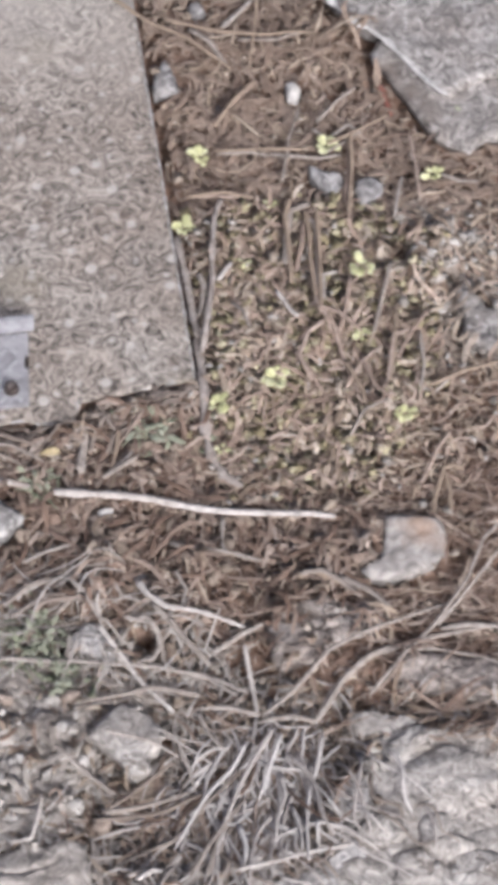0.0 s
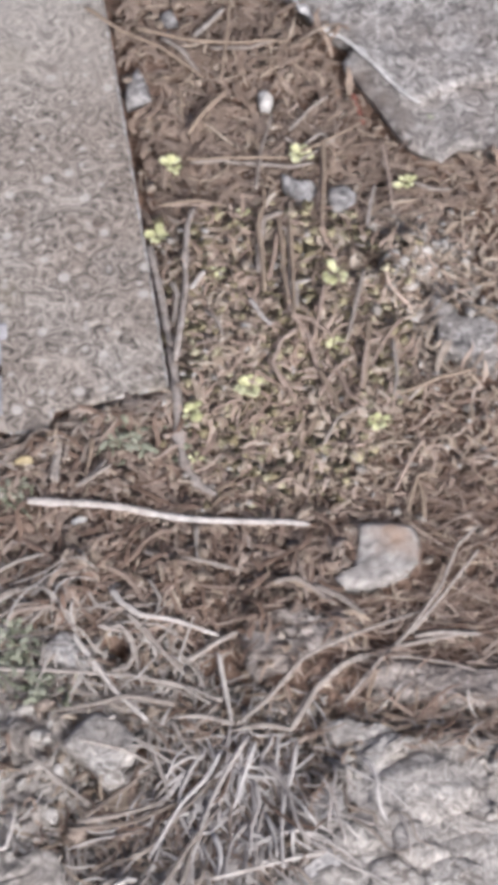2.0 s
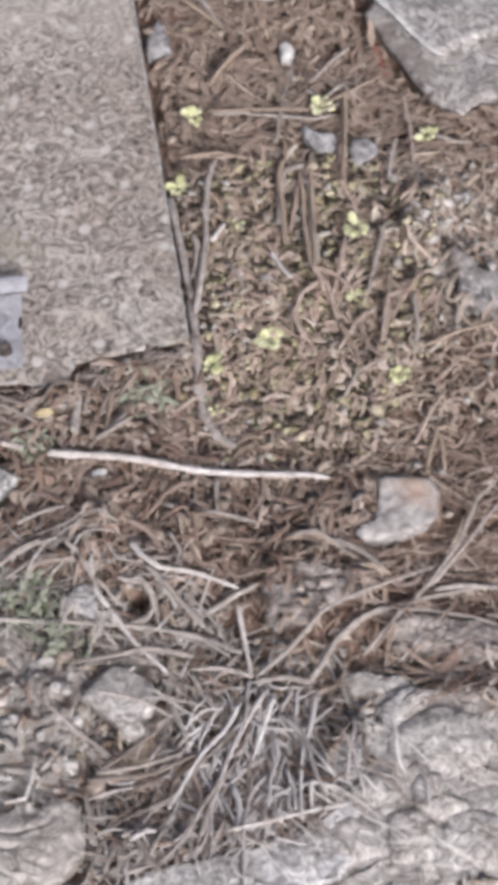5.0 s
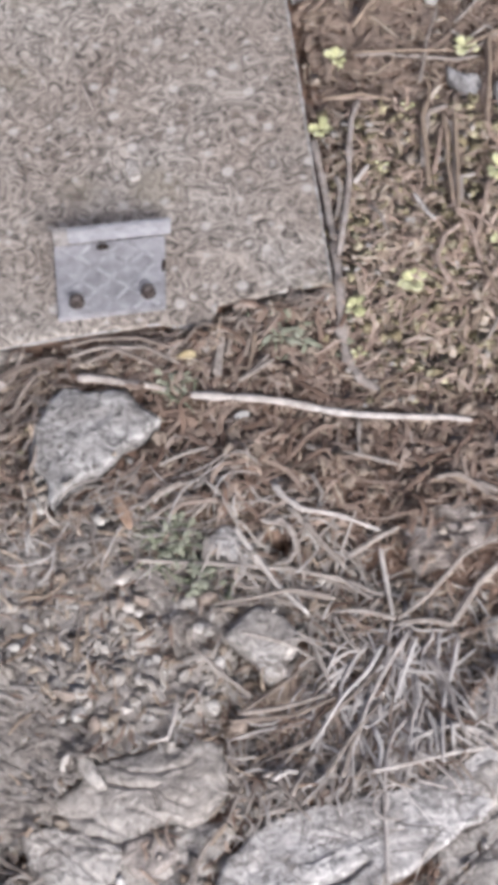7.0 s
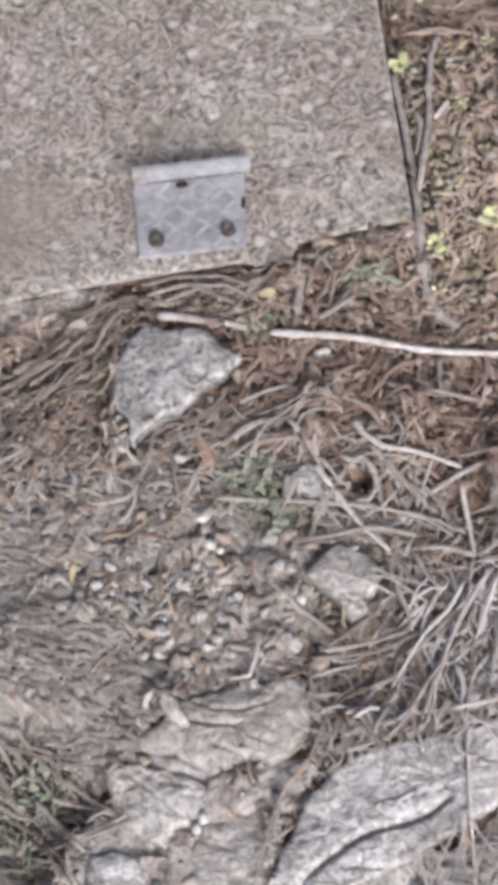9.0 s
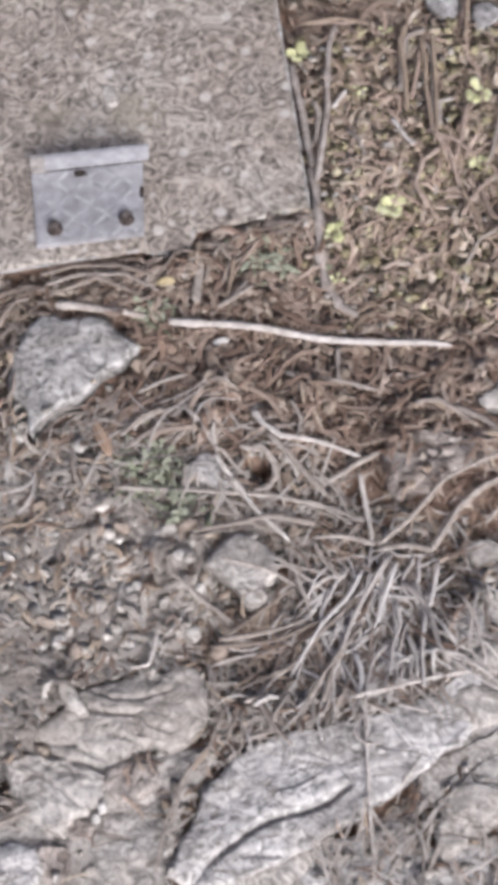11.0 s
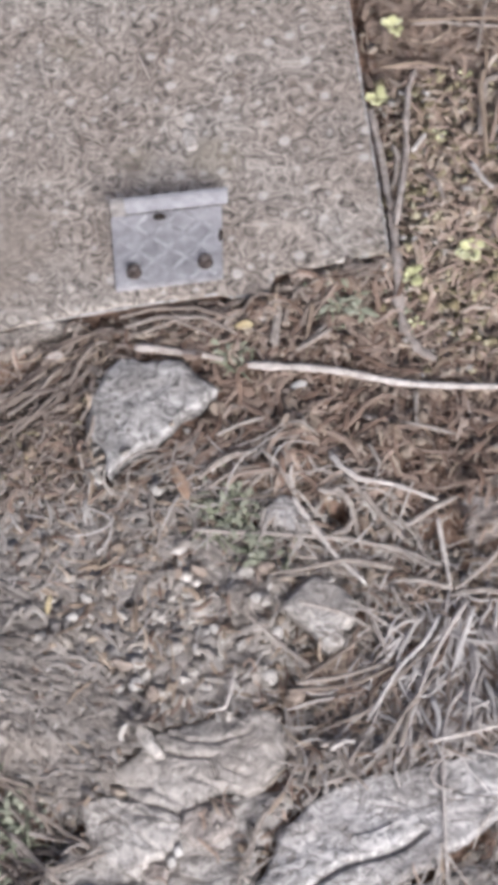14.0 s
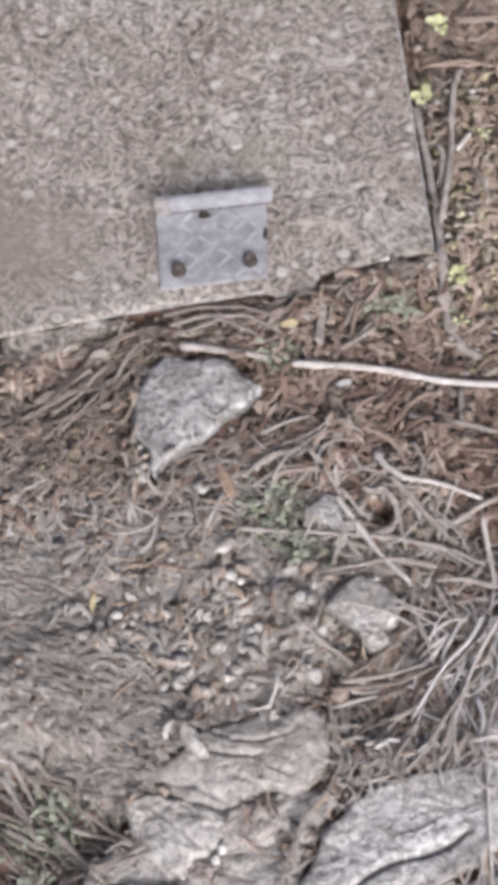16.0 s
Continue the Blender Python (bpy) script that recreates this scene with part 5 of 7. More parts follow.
stick("grass_stem", [(-0.0765, 0.7178), (-0.0664, 0.7255), (-0.0600, 0.7260)], 0.0020, 0.0013, BLEACHED, "short pale grass bit above the rock", "grass stem", lift=0.013)
stick("grass_stem", [(-0.0644, 0.7050), (-0.0591, 0.7178), (-0.0530, 0.7307)], 0.0018, 0.0013, STEM, "short dry grass bit above the rock", "grass stem", lift=0.012)
stick("grass_stem", [(-0.1342, 0.7600), (-0.1263, 0.7617), (-0.1173, 0.7583)], 0.0020, 0.0014, STEM, "short pale grass bit behind rounded rock", "grass stem", lift=0.010)
stick("grass_stem", [(-0.1095, 0.7527), (-0.1068, 0.7411), (-0.1050, 0.7242)], 0.0020, 0.0014, STEM, "short pale grass bit beside rounded rock", "grass stem", lift=0.010)
stick("hooked_straw", [(-0.1462, 0.7862), (-0.1481, 0.7654), (-0.1522, 0.7509), (-0.1657, 0.7473)], 0.0017, 0.0013, BLEACHED, "white hooked straw on pale rock", "straw", lift=0.016)
stick("dead_root", [(-0.0252, 0.9041), (-0.0046, 0.9192), (0.0121, 0.9277)], 0.0026, 0.0016, STEM, "thin brown root over a dark hollow", "root", lift=0.016)
stick("slab_foot_twig", [(-0.1120, 1.0525), (-0.1000, 1.0600), (-0.0849, 1.0721)], 0.0022, 0.0016, STEM, "brown straw leaning at the slab's foot", "straw", lift=0.014)
stick("straight_stem", [(-0.1817, 0.8939), (-0.1282, 0.8939), (-0.0663, 0.8901), (-0.0333, 0.8846), (-0.0086, 0.8671)], 0.0018, 0.0014, GREY_STRAW, "long thin grey stem across the litter", "grass stem", lift=0.016)
for pts, w in (([(-0.1177, 1.5352), (-0.0869, 1.5105), (-0.0536, 1.4899), (-0.0149, 1.4582)], 0.0016), ([(-0.0733, 1.5125), (-0.0295, 1.4976), (0.0140, 1.4951), (0.0503, 1.4976)], 0.0015),
               ([(-0.0288, 1.3962), (-0.0100, 1.4270), (0.0053, 1.4488)], 0.0017), ([(-0.0295, 1.3701), (0.0042, 1.3689), (0.0558, 1.3707)], 0.0013),
               ([(0.0844, 1.3931), (0.0845, 1.3539), (0.0816, 1.3038)], 0.0019), ([(0.0653, 1.3768), (0.0939, 1.3950), (0.1179, 1.4115)], 0.0013),
               ([(0.0073, 1.5418), (0.0044, 1.5028), (-0.0005, 1.4582)], 0.0014), ([(-0.0513, 1.3184), (-0.0190, 1.3231), (0.0042, 1.3172)], 0.0014)):
    stick("dead_weed", pts, w * 1.25, w * 0.9, STRAW if w < 0.003 else GREY_STRAW, "thin dry brown dead weed among seedlings", "dead weed", lift=0.021, group="dead weeds beside the slab")
for pts, w in (([(0.0328, 1.3172), (0.0290, 1.2979), (0.0324, 1.2663), (0.0339, 1.2295)], 0.0022), ([(0.0549, 1.3067), (0.0569, 1.2549), (0.0570, 1.2044)], 0.0017),
               ([(0.0456, 1.3038), (0.0490, 1.2777), (0.0495, 1.2492), (0.0527, 1.2155)], 0.0017), ([(0.0749, 1.1553), (0.0876, 1.1286), (0.0898, 1.1138)], 0.0019),
               ([(0.1163, 1.2044), (0.1141, 1.1607), (0.1097, 1.1339)], 0.0015), ([(0.1406, 1.1339), (0.1676, 1.1473), (0.1990, 1.1553)], 0.0015)):
    stick("dead_weed", pts, w * 1.25, w * 0.9, STRAW if w < 0.003 else GREY_STRAW, "thin dry brown dead weed among seedlings", "dead weed", lift=0.021, group="dead weeds beside the slab")
# single stems and curled leaves among the weeds
for pts, w, m in (([(0.0296, 1.2494), (0.0302, 1.2791), (0.0337, 1.3046), (0.0495, 1.3128)], 0.0034, STEM), ([(0.0547, 1.2236), (0.0552, 1.2648), (0.0529, 1.2918), (0.0456, 1.2999)], 0.0024, STEM),
                  ([(0.0377, 1.2438), (0.0426, 1.2734), (0.0446, 1.2936)], 0.0022, ROSY), ([(0.0713, 1.2427), (0.0594, 1.2393), (0.0599, 1.2141)], 0.0022, STEM),
                  ([(0.0505, 1.2506), (0.0544, 1.2085), (0.0676, 1.1881), (0.0733, 1.1620), (0.0850, 1.1272)], 0.0022, ROSY), ([(0.0821, 1.2393), (0.0769, 1.2069), (0.0710, 1.1816)], 0.0022, ROSY),
                  ([(-0.0140, 1.2124), (-0.0040, 1.1991), (0.0013, 1.1837)], 0.0018, STEM), ([(0.0212, 1.2236), (0.0328, 1.2024), (0.0390, 1.1947)], 0.0020, BLEACHED), ([(-0.0249, 1.2359), (-0.0141, 1.2517)], 0.0026, BLEACHED)):
    stick("dead_weed", pts, w, w * 0.75, m, "broad curled dry stem among weeds", "dead weed", lift=0.019, group="broad stems among the weeds", flat=0.5)
for pts, w, m in (([(0.1081, 1.1341), (0.1115, 1.1620), (0.1143, 1.1794), (0.1256, 1.1837)], 0.0022, ROSY), ([(0.1142, 1.2517), (0.1039, 1.2080), (0.0988, 1.1837)], 0.0022, STEM),
                  ([(0.0884, 1.1620), (0.0982, 1.1298), (0.1111, 1.1171)], 0.0020, ROSY), ([(0.0587, 1.1903), (0.0460, 1.1783), (0.0395, 1.1566), (0.0490, 1.1351)], 0.0022, ROSY),
                  ([(0.0753, 1.1298), (0.0882, 1.1539), (0.1010, 1.1674)], 0.0018, ROSY), ([(0.0351, 1.1620), (0.0460, 1.1448), (0.0568, 1.1266)], 0.0020, ROSY),
                  ([(0.1345, 1.1837), (0.1369, 1.1512), (0.1335, 1.1298)], 0.0018, STEM), ([(0.1434, 1.2058), (0.1254, 1.1783), (0.1167, 1.1566)], 0.0018, ROSY), ([(0.0535, 1.2058), (0.0714, 1.2002), (0.0889, 1.1837)], 0.0018, ROSY)):
    stick("dead_weed", pts, w, w * 0.75, m, "rosy brown dry weed stem", "dead weed", lift=0.021, group="rosy stems among the weeds", flat=0.6)
for pts, w, m in (([(-0.0307, 1.4026), (-0.0119, 1.4273), (0.0053, 1.4510)], 0.0030, ROSY), ([(-0.0519, 1.5070), (-0.0333, 1.4890), (-0.0187, 1.4649)], 0.0024, STEM), ([(-0.0238, 1.5096), (-0.0102, 1.5265), (0.0024, 1.5422)], 0.0030, STEM),
                  ([(0.0855, 1.3989), (0.0827, 1.3554), (0.0788, 1.3222), (0.0833, 1.2953)], 0.0022, ROSY), ([(0.0614, 1.3686), (0.0805, 1.3843), (0.1037, 1.4075)], 0.0018, STEM), ([(0.0173, 1.3674), (0.0585, 1.3638), (0.0764, 1.3686)], 0.0018, STEM),
                  ([(-0.0267, 1.3710), (-0.0005, 1.3698), (0.0173, 1.3662)], 0.0016, STEM), ([(-0.0102, 1.4954), (0.0237, 1.4929), (0.0461, 1.5019)], 0.0020, STEM), ([(-0.0440, 1.3245), (-0.0190, 1.3222), (-0.0005, 1.3257)], 0.0022, ROSY)):
    stick("dead_weed", pts, w, w * 0.75, m, "dry stem lying over brown soil", "dead weed", lift=0.016, group="stems beside the slab", flat=0.55)
for pts, w, m in (([(0.0524, 1.3965), (0.0655, 1.3855), (0.0827, 1.4002), (0.0939, 1.3916)], 0.0016, STEM), ([(0.0274, 1.3375), (0.0334, 1.3855), (0.0423, 1.4223)], 0.0016, STEM), ([(0.0563, 1.4026), (0.0737, 1.4260), (0.0903, 1.4410)], 0.0018, STEM),
                  ([(0.1335, 1.3916), (0.1379, 1.3554), (0.1394, 1.3198)], 0.0018, ROSY), ([(0.1185, 1.3011), (0.1220, 1.3257), (0.1263, 1.3447)], 0.0018, STEM), ([(0.1580, 1.3447), (0.1726, 1.3375), (0.1884, 1.3375)], 0.0018, STEM),
                  ([(0.1449, 1.1298), (0.1588, 1.1458), (0.1813, 1.1539)], 0.0020, STEM), ([(0.1313, 1.0467), (0.1455, 1.0774), (0.1566, 1.0930)], 0.0018, ROSY), ([(0.0780, 1.0878), (0.0889, 1.1087), (0.1094, 1.1192)], 0.0018, STEM)):
    stick("dead_weed", pts, w, w * 0.75, m, "thin curved dry stem over the weeds", "dead weed", lift=0.018, group="thin curved stems", flat=0.6)
# litter reaching over the jagged stone's edge
for pts, w, m in (([(-0.2812, 1.0124), (-0.2721, 1.0174), (-0.2624, 1.0154)], 0.0016, STEM), ([(-0.2746, 0.9924), (-0.2675, 1.0014), (-0.2639, 1.0124)], 0.0018, BROWN_BLADE), ([(-0.2784, 1.0326), (-0.2692, 1.0377), (-0.2582, 1.0357)], 0.0018, STEM), ([(-0.2685, 0.9677), (-0.2628, 0.9776), (-0.2623, 0.9899)], 0.0016, BROWN_BLADE),
                  ([(-0.2696, 1.0428), (-0.2645, 1.0326), (-0.2555, 1.0286)], 0.0016, STEM), ([(-0.2569, 1.0489), (-0.2457, 1.0448), (-0.2350, 1.0479)], 0.0020, BROWN_BLADE)):
    stick("litter_stem", pts, w, w * 0.7, m, "dry shred caught on a jagged stone's edge", "dead weed", lift=0.008, group="shreds on the jagged stone", flat=0.5)
# shreds and stems on the brown litter below the slab
for pts, w, m in (([(-0.1110, 1.0540), (-0.0999, 1.0640), (-0.0890, 1.0774)], 0.0018, STEM), ([(-0.1301, 1.0594), (-0.1282, 1.0800), (-0.1263, 1.1003)], 0.0034, STEM), ([(-0.1220, 1.0774), (-0.1192, 1.0971), (-0.1117, 1.1097), (-0.1035, 1.0982)], 0.0020, BROWN_BLADE),
                  ([(-0.1090, 1.0774), (-0.1051, 1.0930), (-0.0940, 1.1003)], 0.0018, BROWN_BLADE), ([(-0.0599, 0.9966), (-0.0428, 0.9916), (-0.0182, 0.9877)], 0.0020, STEM), ([(-0.0209, 1.0204), (-0.0200, 1.0015), (-0.0165, 0.9877), (-0.0004, 0.9799)], 0.0016, STEM),
                  ([(0.0375, 0.9652), (0.0543, 0.9672), (0.0668, 0.9594), (0.0833, 0.9450)], 0.0026, BROWN_BLADE), ([(0.0669, 0.9623), (0.0876, 0.9517), (0.1040, 0.9363)], 0.0028, STEM), ([(-0.1083, 0.9966), (-0.1029, 0.9867), (-0.1034, 0.9740)], 0.0022, STEM)):
    stick("litter_stem", pts, w, w * 0.7, m, "dry shred lying on brown litter", "dead weed", lift=0.013, group="shreds below the slab", flat=0.5)
for pts, w, m in (([(-0.2503, 1.0838), (-0.2243, 1.0911), (-0.1890, 1.0900), (-0.1623, 1.0807)], 0.0020, BROWN_BLADE), ([(-0.2452, 1.0734), (-0.2194, 1.0827), (-0.1842, 1.0807), (-0.1573, 1.0662)], 0.0018, STEM), ([(-0.2317, 1.0682), (-0.2060, 1.0786), (-0.1746, 1.0631)], 0.0018, BROWN_BLADE),
                  ([(-0.3452, 1.0088), (-0.3207, 1.0281), (-0.3040, 1.0373)], 0.0024, BROWN_BLADE), ([(-0.3523, 0.9917), (-0.3280, 1.0119), (-0.3032, 1.0282)], 0.0024, BROWN_BLADE), ([(-0.3310, 0.9968), (-0.3110, 1.0170), (-0.2952, 1.0374)], 0.0020, BROWN_BLADE),
                  ([(-0.3088, 1.0424), (-0.2924, 1.0579), (-0.2713, 1.0692)], 0.0026, BROWN_BLADE), ([(-0.2853, 1.0221), (-0.2772, 1.0425), (-0.2671, 1.0599)], 0.0024, BROWN_BLADE), ([(-0.3211, 0.9819), (-0.3054, 1.0019), (-0.2936, 1.0171)], 0.0020, BROWN_BLADE)):
    stick("litter_stem", pts, w, w * 0.7, m, "dry brown shred under the slab's edge", "dead weed", lift=0.014, group="shreds below the slab", flat=0.5)
for pts, w, m in (([(-0.1813, 0.9386), (-0.1652, 0.9557), (-0.1503, 0.9631)], 0.0022, STEM), ([(-0.1766, 0.9290), (-0.1522, 0.9485), (-0.1312, 0.9505)], 0.0018, STEM), ([(-0.1431, 0.9341), (-0.1318, 0.9457), (-0.1272, 0.9583)], 0.0020, STEM),
                  ([(-0.0884, 0.9274), (-0.0760, 0.9308), (-0.0674, 0.9203), (-0.0654, 0.9061), (-0.0702, 0.8977), (-0.0805, 0.8957)], 0.0022, STEM), ([(-0.0927, 0.9306), (-0.0717, 0.9250), (-0.0648, 0.9108)], 0.0020, STEM), ([(-0.0593, 0.9298), (-0.0466, 0.9133), (-0.0298, 0.8970)], 0.0022, STEM),
                  ([(-0.1021, 0.9633), (-0.0932, 0.9488), (-0.0814, 0.9460)], 0.0018, STEM), ([(-0.0462, 0.8875), (-0.0214, 0.8807), (-0.0009, 0.8694)], 0.0020, STEM), ([(-0.0703, 0.8641), (-0.0912, 0.8754), (-0.1077, 0.8753)], 0.0016, STEM)):
    stick("litter_stem", pts, w, w * 0.7, m, "pale dry stem beside the dark hollow", "dead weed", lift=0.015, group="pale stems by the hollow", flat=0.55)
stick("red_scrap", [(0.1124, 1.4557), (0.1153, 1.4407), (0.1204, 1.4207)], 0.0036, 0.0018, RED, "faded red sliver under the broken slab", "scrap", lift=0.006, flat=0.3)


# ---- litter: many small pieces joined ----
def scatter(poly, n, rng, blur=0.02):
    poly = np.array(poly)
    lo, hi = poly.min(0), poly.max(0)
    out = np.zeros((0, 2))
    while len(out) < n:
        p = lo + rng.random((n * 2, 2)) * (hi - lo)
        ok = inside(p[:, 0], p[:, 1], poly)
        for ring, keep in KEEP_OFF:
            ok &= ~inside(p[:, 0], p[:, 1], ring) | (rng.random(len(p)) < keep)
        out = np.concatenate([out, p[ok]])
    out = out[:n] + rng.normal(0, blur, (n, 2)) * rng.random((n, 1))
    ok = np.ones(n, dtype=bool)
    for ring, keep in KEEP_OFF:
        if keep < 0.05:
            ok &= ~inside(out[:, 0], out[:, 1], ring)
    return out[ok]


SLAB_RING = np.array([CORNER + ALONG * -0.003 - BACK * 0.003] + [CORNER + ALONG * a - BACK * (b + 0.002) for a, b in LIP[:-1]] + [CORNER + ALONG * 1.4, CORNER + ALONG * 1.4 + BACK * 1.5, CORNER + BACK * 1.5 + ALONG * -0.001])
KEEP_OFF.append((SLAB_RING, 0.0))
# bare hollows in the soil
KEEP_OFF.append((np.array([(-0.3718, 0.9989), (-0.3461, 1.0056), (-0.3300, 1.0218), (-0.3142, 1.0423), (-0.3148, 1.0495), (-0.3299, 1.0448), (-0.3521, 1.0228), (-0.3731, 1.0126)]), 0.4))
KEEP_OFF.append((np.array([(-0.3162, 1.0660), (-0.3060, 1.0775), (-0.2857, 1.0837), (-0.2923, 1.0723), (-0.3092, 1.0619)]), 0.0))
KEEP_OFF.append((np.array([(-0.3395, 1.0056), (-0.3163, 1.0148), (-0.3009, 1.0300), (-0.3083, 1.0341), (-0.3297, 1.0178)]), 0.4))
KEEP_OFF.append((np.array([(-0.3432, 0.7115), (-0.3196, 0.7193), (-0.2992, 0.6938), (-0.2792, 0.6708), (-0.2419, 0.6506), (-0.2313, 0.6228), (-0.3342, 0.6207)]), 0.4))
KEEP_OFF.append((np.array([(-0.0846, 0.9281), (-0.0788, 0.9325), (-0.0728, 0.9258), (-0.0709, 0.9139), (-0.0749, 0.9068), (-0.0809, 0.9115)]), 0.0))
KEEP_OFF.append((np.array([(-0.0108, 0.9263), (0.0142, 0.9287), (0.0325, 0.8864), (0.0282, 0.8611), (0.0118, 0.8534), (-0.0004, 0.8657), (-0.0169, 0.8911)]), 0.6))
KEEP_OFF.append((np.array([(-0.0174, 0.9966), (0.0123, 0.9892), (0.0121, 0.9383), (-0.0088, 0.9335), (-0.0215, 0.9623)]), 0.4))


def straws(name, poly, n, length, width, mat, label, seed, angle=None, spread=math.pi, curl=0.5, lift=(0.0, 0.008), tilt=0.12, seg=5, category="dry grass", centre=None, depth=(0.15, 0.6), kink=0.3, single=""):
    """Bent stems with four sides. angle, spread: the way they lie; centre: they point away from it."""
    rng = np.random.default_rng(seed)
    p = scatter(poly, n, rng)
    n = len(p)
    a = rng.uniform(-spread, spread, n) + (angle if angle is not None else 0)
    if centre is not None:
        a = np.arctan2(p[:, 1] - centre[1], p[:, 0] - centre[0]) + rng.normal(0, spread, n)
    ln = rng.uniform(*length, n) * rng.uniform(0.6, 1.3, n)
    wd = rng.uniform(*width, n)
    bend = rng.normal(0, curl, n)
    bend2 = rng.normal(0, curl, n)
    up = rng.normal(0, tilt, n)
    u = np.linspace(-0.5, 0.5, seg + 1)
    ang = a[:, None] + bend[:, None] * u[None, :] * 2 + bend2[:, None] * (u[None, :] ** 2) * 4
    ang = ang + np.cumsum(rng.normal(0, kink, (n, seg + 1)) * (rng.random((n, seg + 1)) < 0.3), 1)
    dx, dy = np.cos(ang) * ln[:, None] / seg, np.sin(ang) * ln[:, None] / seg
    x = p[:, 0:1] + np.cumsum(dx, 1) - dx.sum(1, keepdims=True) / 2
    y = p[:, 1:2] + np.cumsum(dy, 1) - dy.sum(1, keepdims=True) / 2
    floor_z = rest(x, y)
    line = floor_z[:, :1] * (0.5 - u[None, :]) + floor_z[:, -1:] * (0.5 + u[None, :])
    over = np.maximum((floor_z - line).max(1, keepdims=True), 0)
    z = line + over * (1 - (u[None, :] * 2) ** 2) + rng.uniform(*lift, n)[:, None] + wd[:, None] * 0.5 + up[:, None] * (u[None, :] * ln[:, None])
    arch = rng.normal(0, 0.06, n)[:, None] * ln[:, None] * (0.25 - u[None, :] ** 2) * 4
    z = np.maximum(z + arch, floor_z + 0.0004)
    # leave out what would lie across the slab, and most of what would hide a bare stone
    ok = np.ones(n, dtype=bool)
    for ring, keep in KEEP_OFF:
        if keep < 0.05:
            over_it = inside(x, y, ring).mean(1)
            ok &= (over_it <= (0.0 if keep == 0 else 0.34)) | ((rng.random(n) < 0.12) & (keep > 0))
    x, y, z, ang, wd, n = x[ok], y[ok], z[ok], ang[ok], wd[ok], int(ok.sum())
    sx, sy = -np.sin(ang), np.cos(ang)
    flat = rng.uniform(*depth, n)[:, None]
    taper = (1 - 0.6 * np.abs(u[None, :] * 2) ** 3) * rng.uniform(0.65, 1.25, (n, seg + 1))
    hw = wd[:, None] / 2 * taper
    ring = [np.stack([x + sx * hw, y + sy * hw, z], -1), np.stack([x, y, z + hw * flat], -1),
            np.stack([x - sx * hw, y - sy * hw, z], -1), np.stack([x, y, z - hw * flat], -1)]
    v = np.stack(ring, 2).reshape(-1, 3)
    if single:
        i, s = (np.arange(seg) * 4)[:, None], np.arange(4)[None, :]
        f = np.stack([i + s, i + (s + 1) % 4, i + 4 + (s + 1) % 4, i + 4 + s], -1).reshape(-1, 4)
        for one in v.reshape(n, -1, 3):
            mid = one.mean(0)
            ob = part(single, quick(single, one - mid, f[:, ::-1], mat, False), bpy.data.objects["ground"])
            ob.location = mid
        return None
    base = (np.arange(n) * (seg + 1) * 4)[:, None, None]
    i = (np.arange(seg) * 4)[None, :, None]
    s = np.arange(4)[None, None, :]
    f = np.stack(np.broadcast_arrays(base + i + s, base + i + (s + 1) % 4, base + i + 4 + (s + 1) % 4, base + i + 4 + s), -1).reshape(-1, 4)
    return tagged(new(name, quick(name, v, f[:, ::-1], mat, False)), label, category, kind="stuff")


def ico():
    bm = bmesh.new()
    bmesh.ops.create_icosphere(bm, subdivisions=1, radius=1.0)
    v = np.array([q.co[:] for q in bm.verts])
    f = np.array([[q.index for q in face.verts] for face in bm.faces])
    bm.free()
    return v, f


def grains(name, poly, n, size, mat, label, seed, flat=(0.3, 0.7), lift=(0.0, 0.006), category="grit", stretch=(1.0, 1.8), smooth=True):
    """Chips and pebbles: dented small solids."""
    rng = np.random.default_rng(seed)
    p = scatter(poly, n, rng)
    n = len(p)
    v0, f0 = ico()
    k = len(v0)
    r = rng.uniform(*size, n) * rng.uniform(0.6, 1.2, n) / 2
    v = v0[None] * (1 + rng.normal(0, 0.2, (n, k, 1)))
    v = v * np.stack([r * rng.uniform(*stretch, n), r, r * rng.uniform(*flat, n)], -1)[:, None, :]
    tx = rng.normal(0, 0.35, n)[:, None]
    y, z = v[..., 1] * np.cos(tx) - v[..., 2] * np.sin(tx), v[..., 1] * np.sin(tx) + v[..., 2] * np.cos(tx)
    a = rng.uniform(0, math.pi * 2, n)[:, None]
    x, y = v[..., 0] * np.cos(a) - y * np.sin(a), v[..., 0] * np.sin(a) + y * np.cos(a)
    x, y = x + p[:, 0:1], y + p[:, 1:2]
    z = z + (rest(p[:, 0], p[:, 1]) + rng.uniform(*lift, n))[:, None]
    f = (f0[None] + (np.arange(n) * k)[:, None, None]).reshape(-1, 3)
    return tagged(new(name, quick(name, np.stack([x, y, z], -1).reshape(-1, 3), f, mat, smooth)), label, category, kind="stuff")


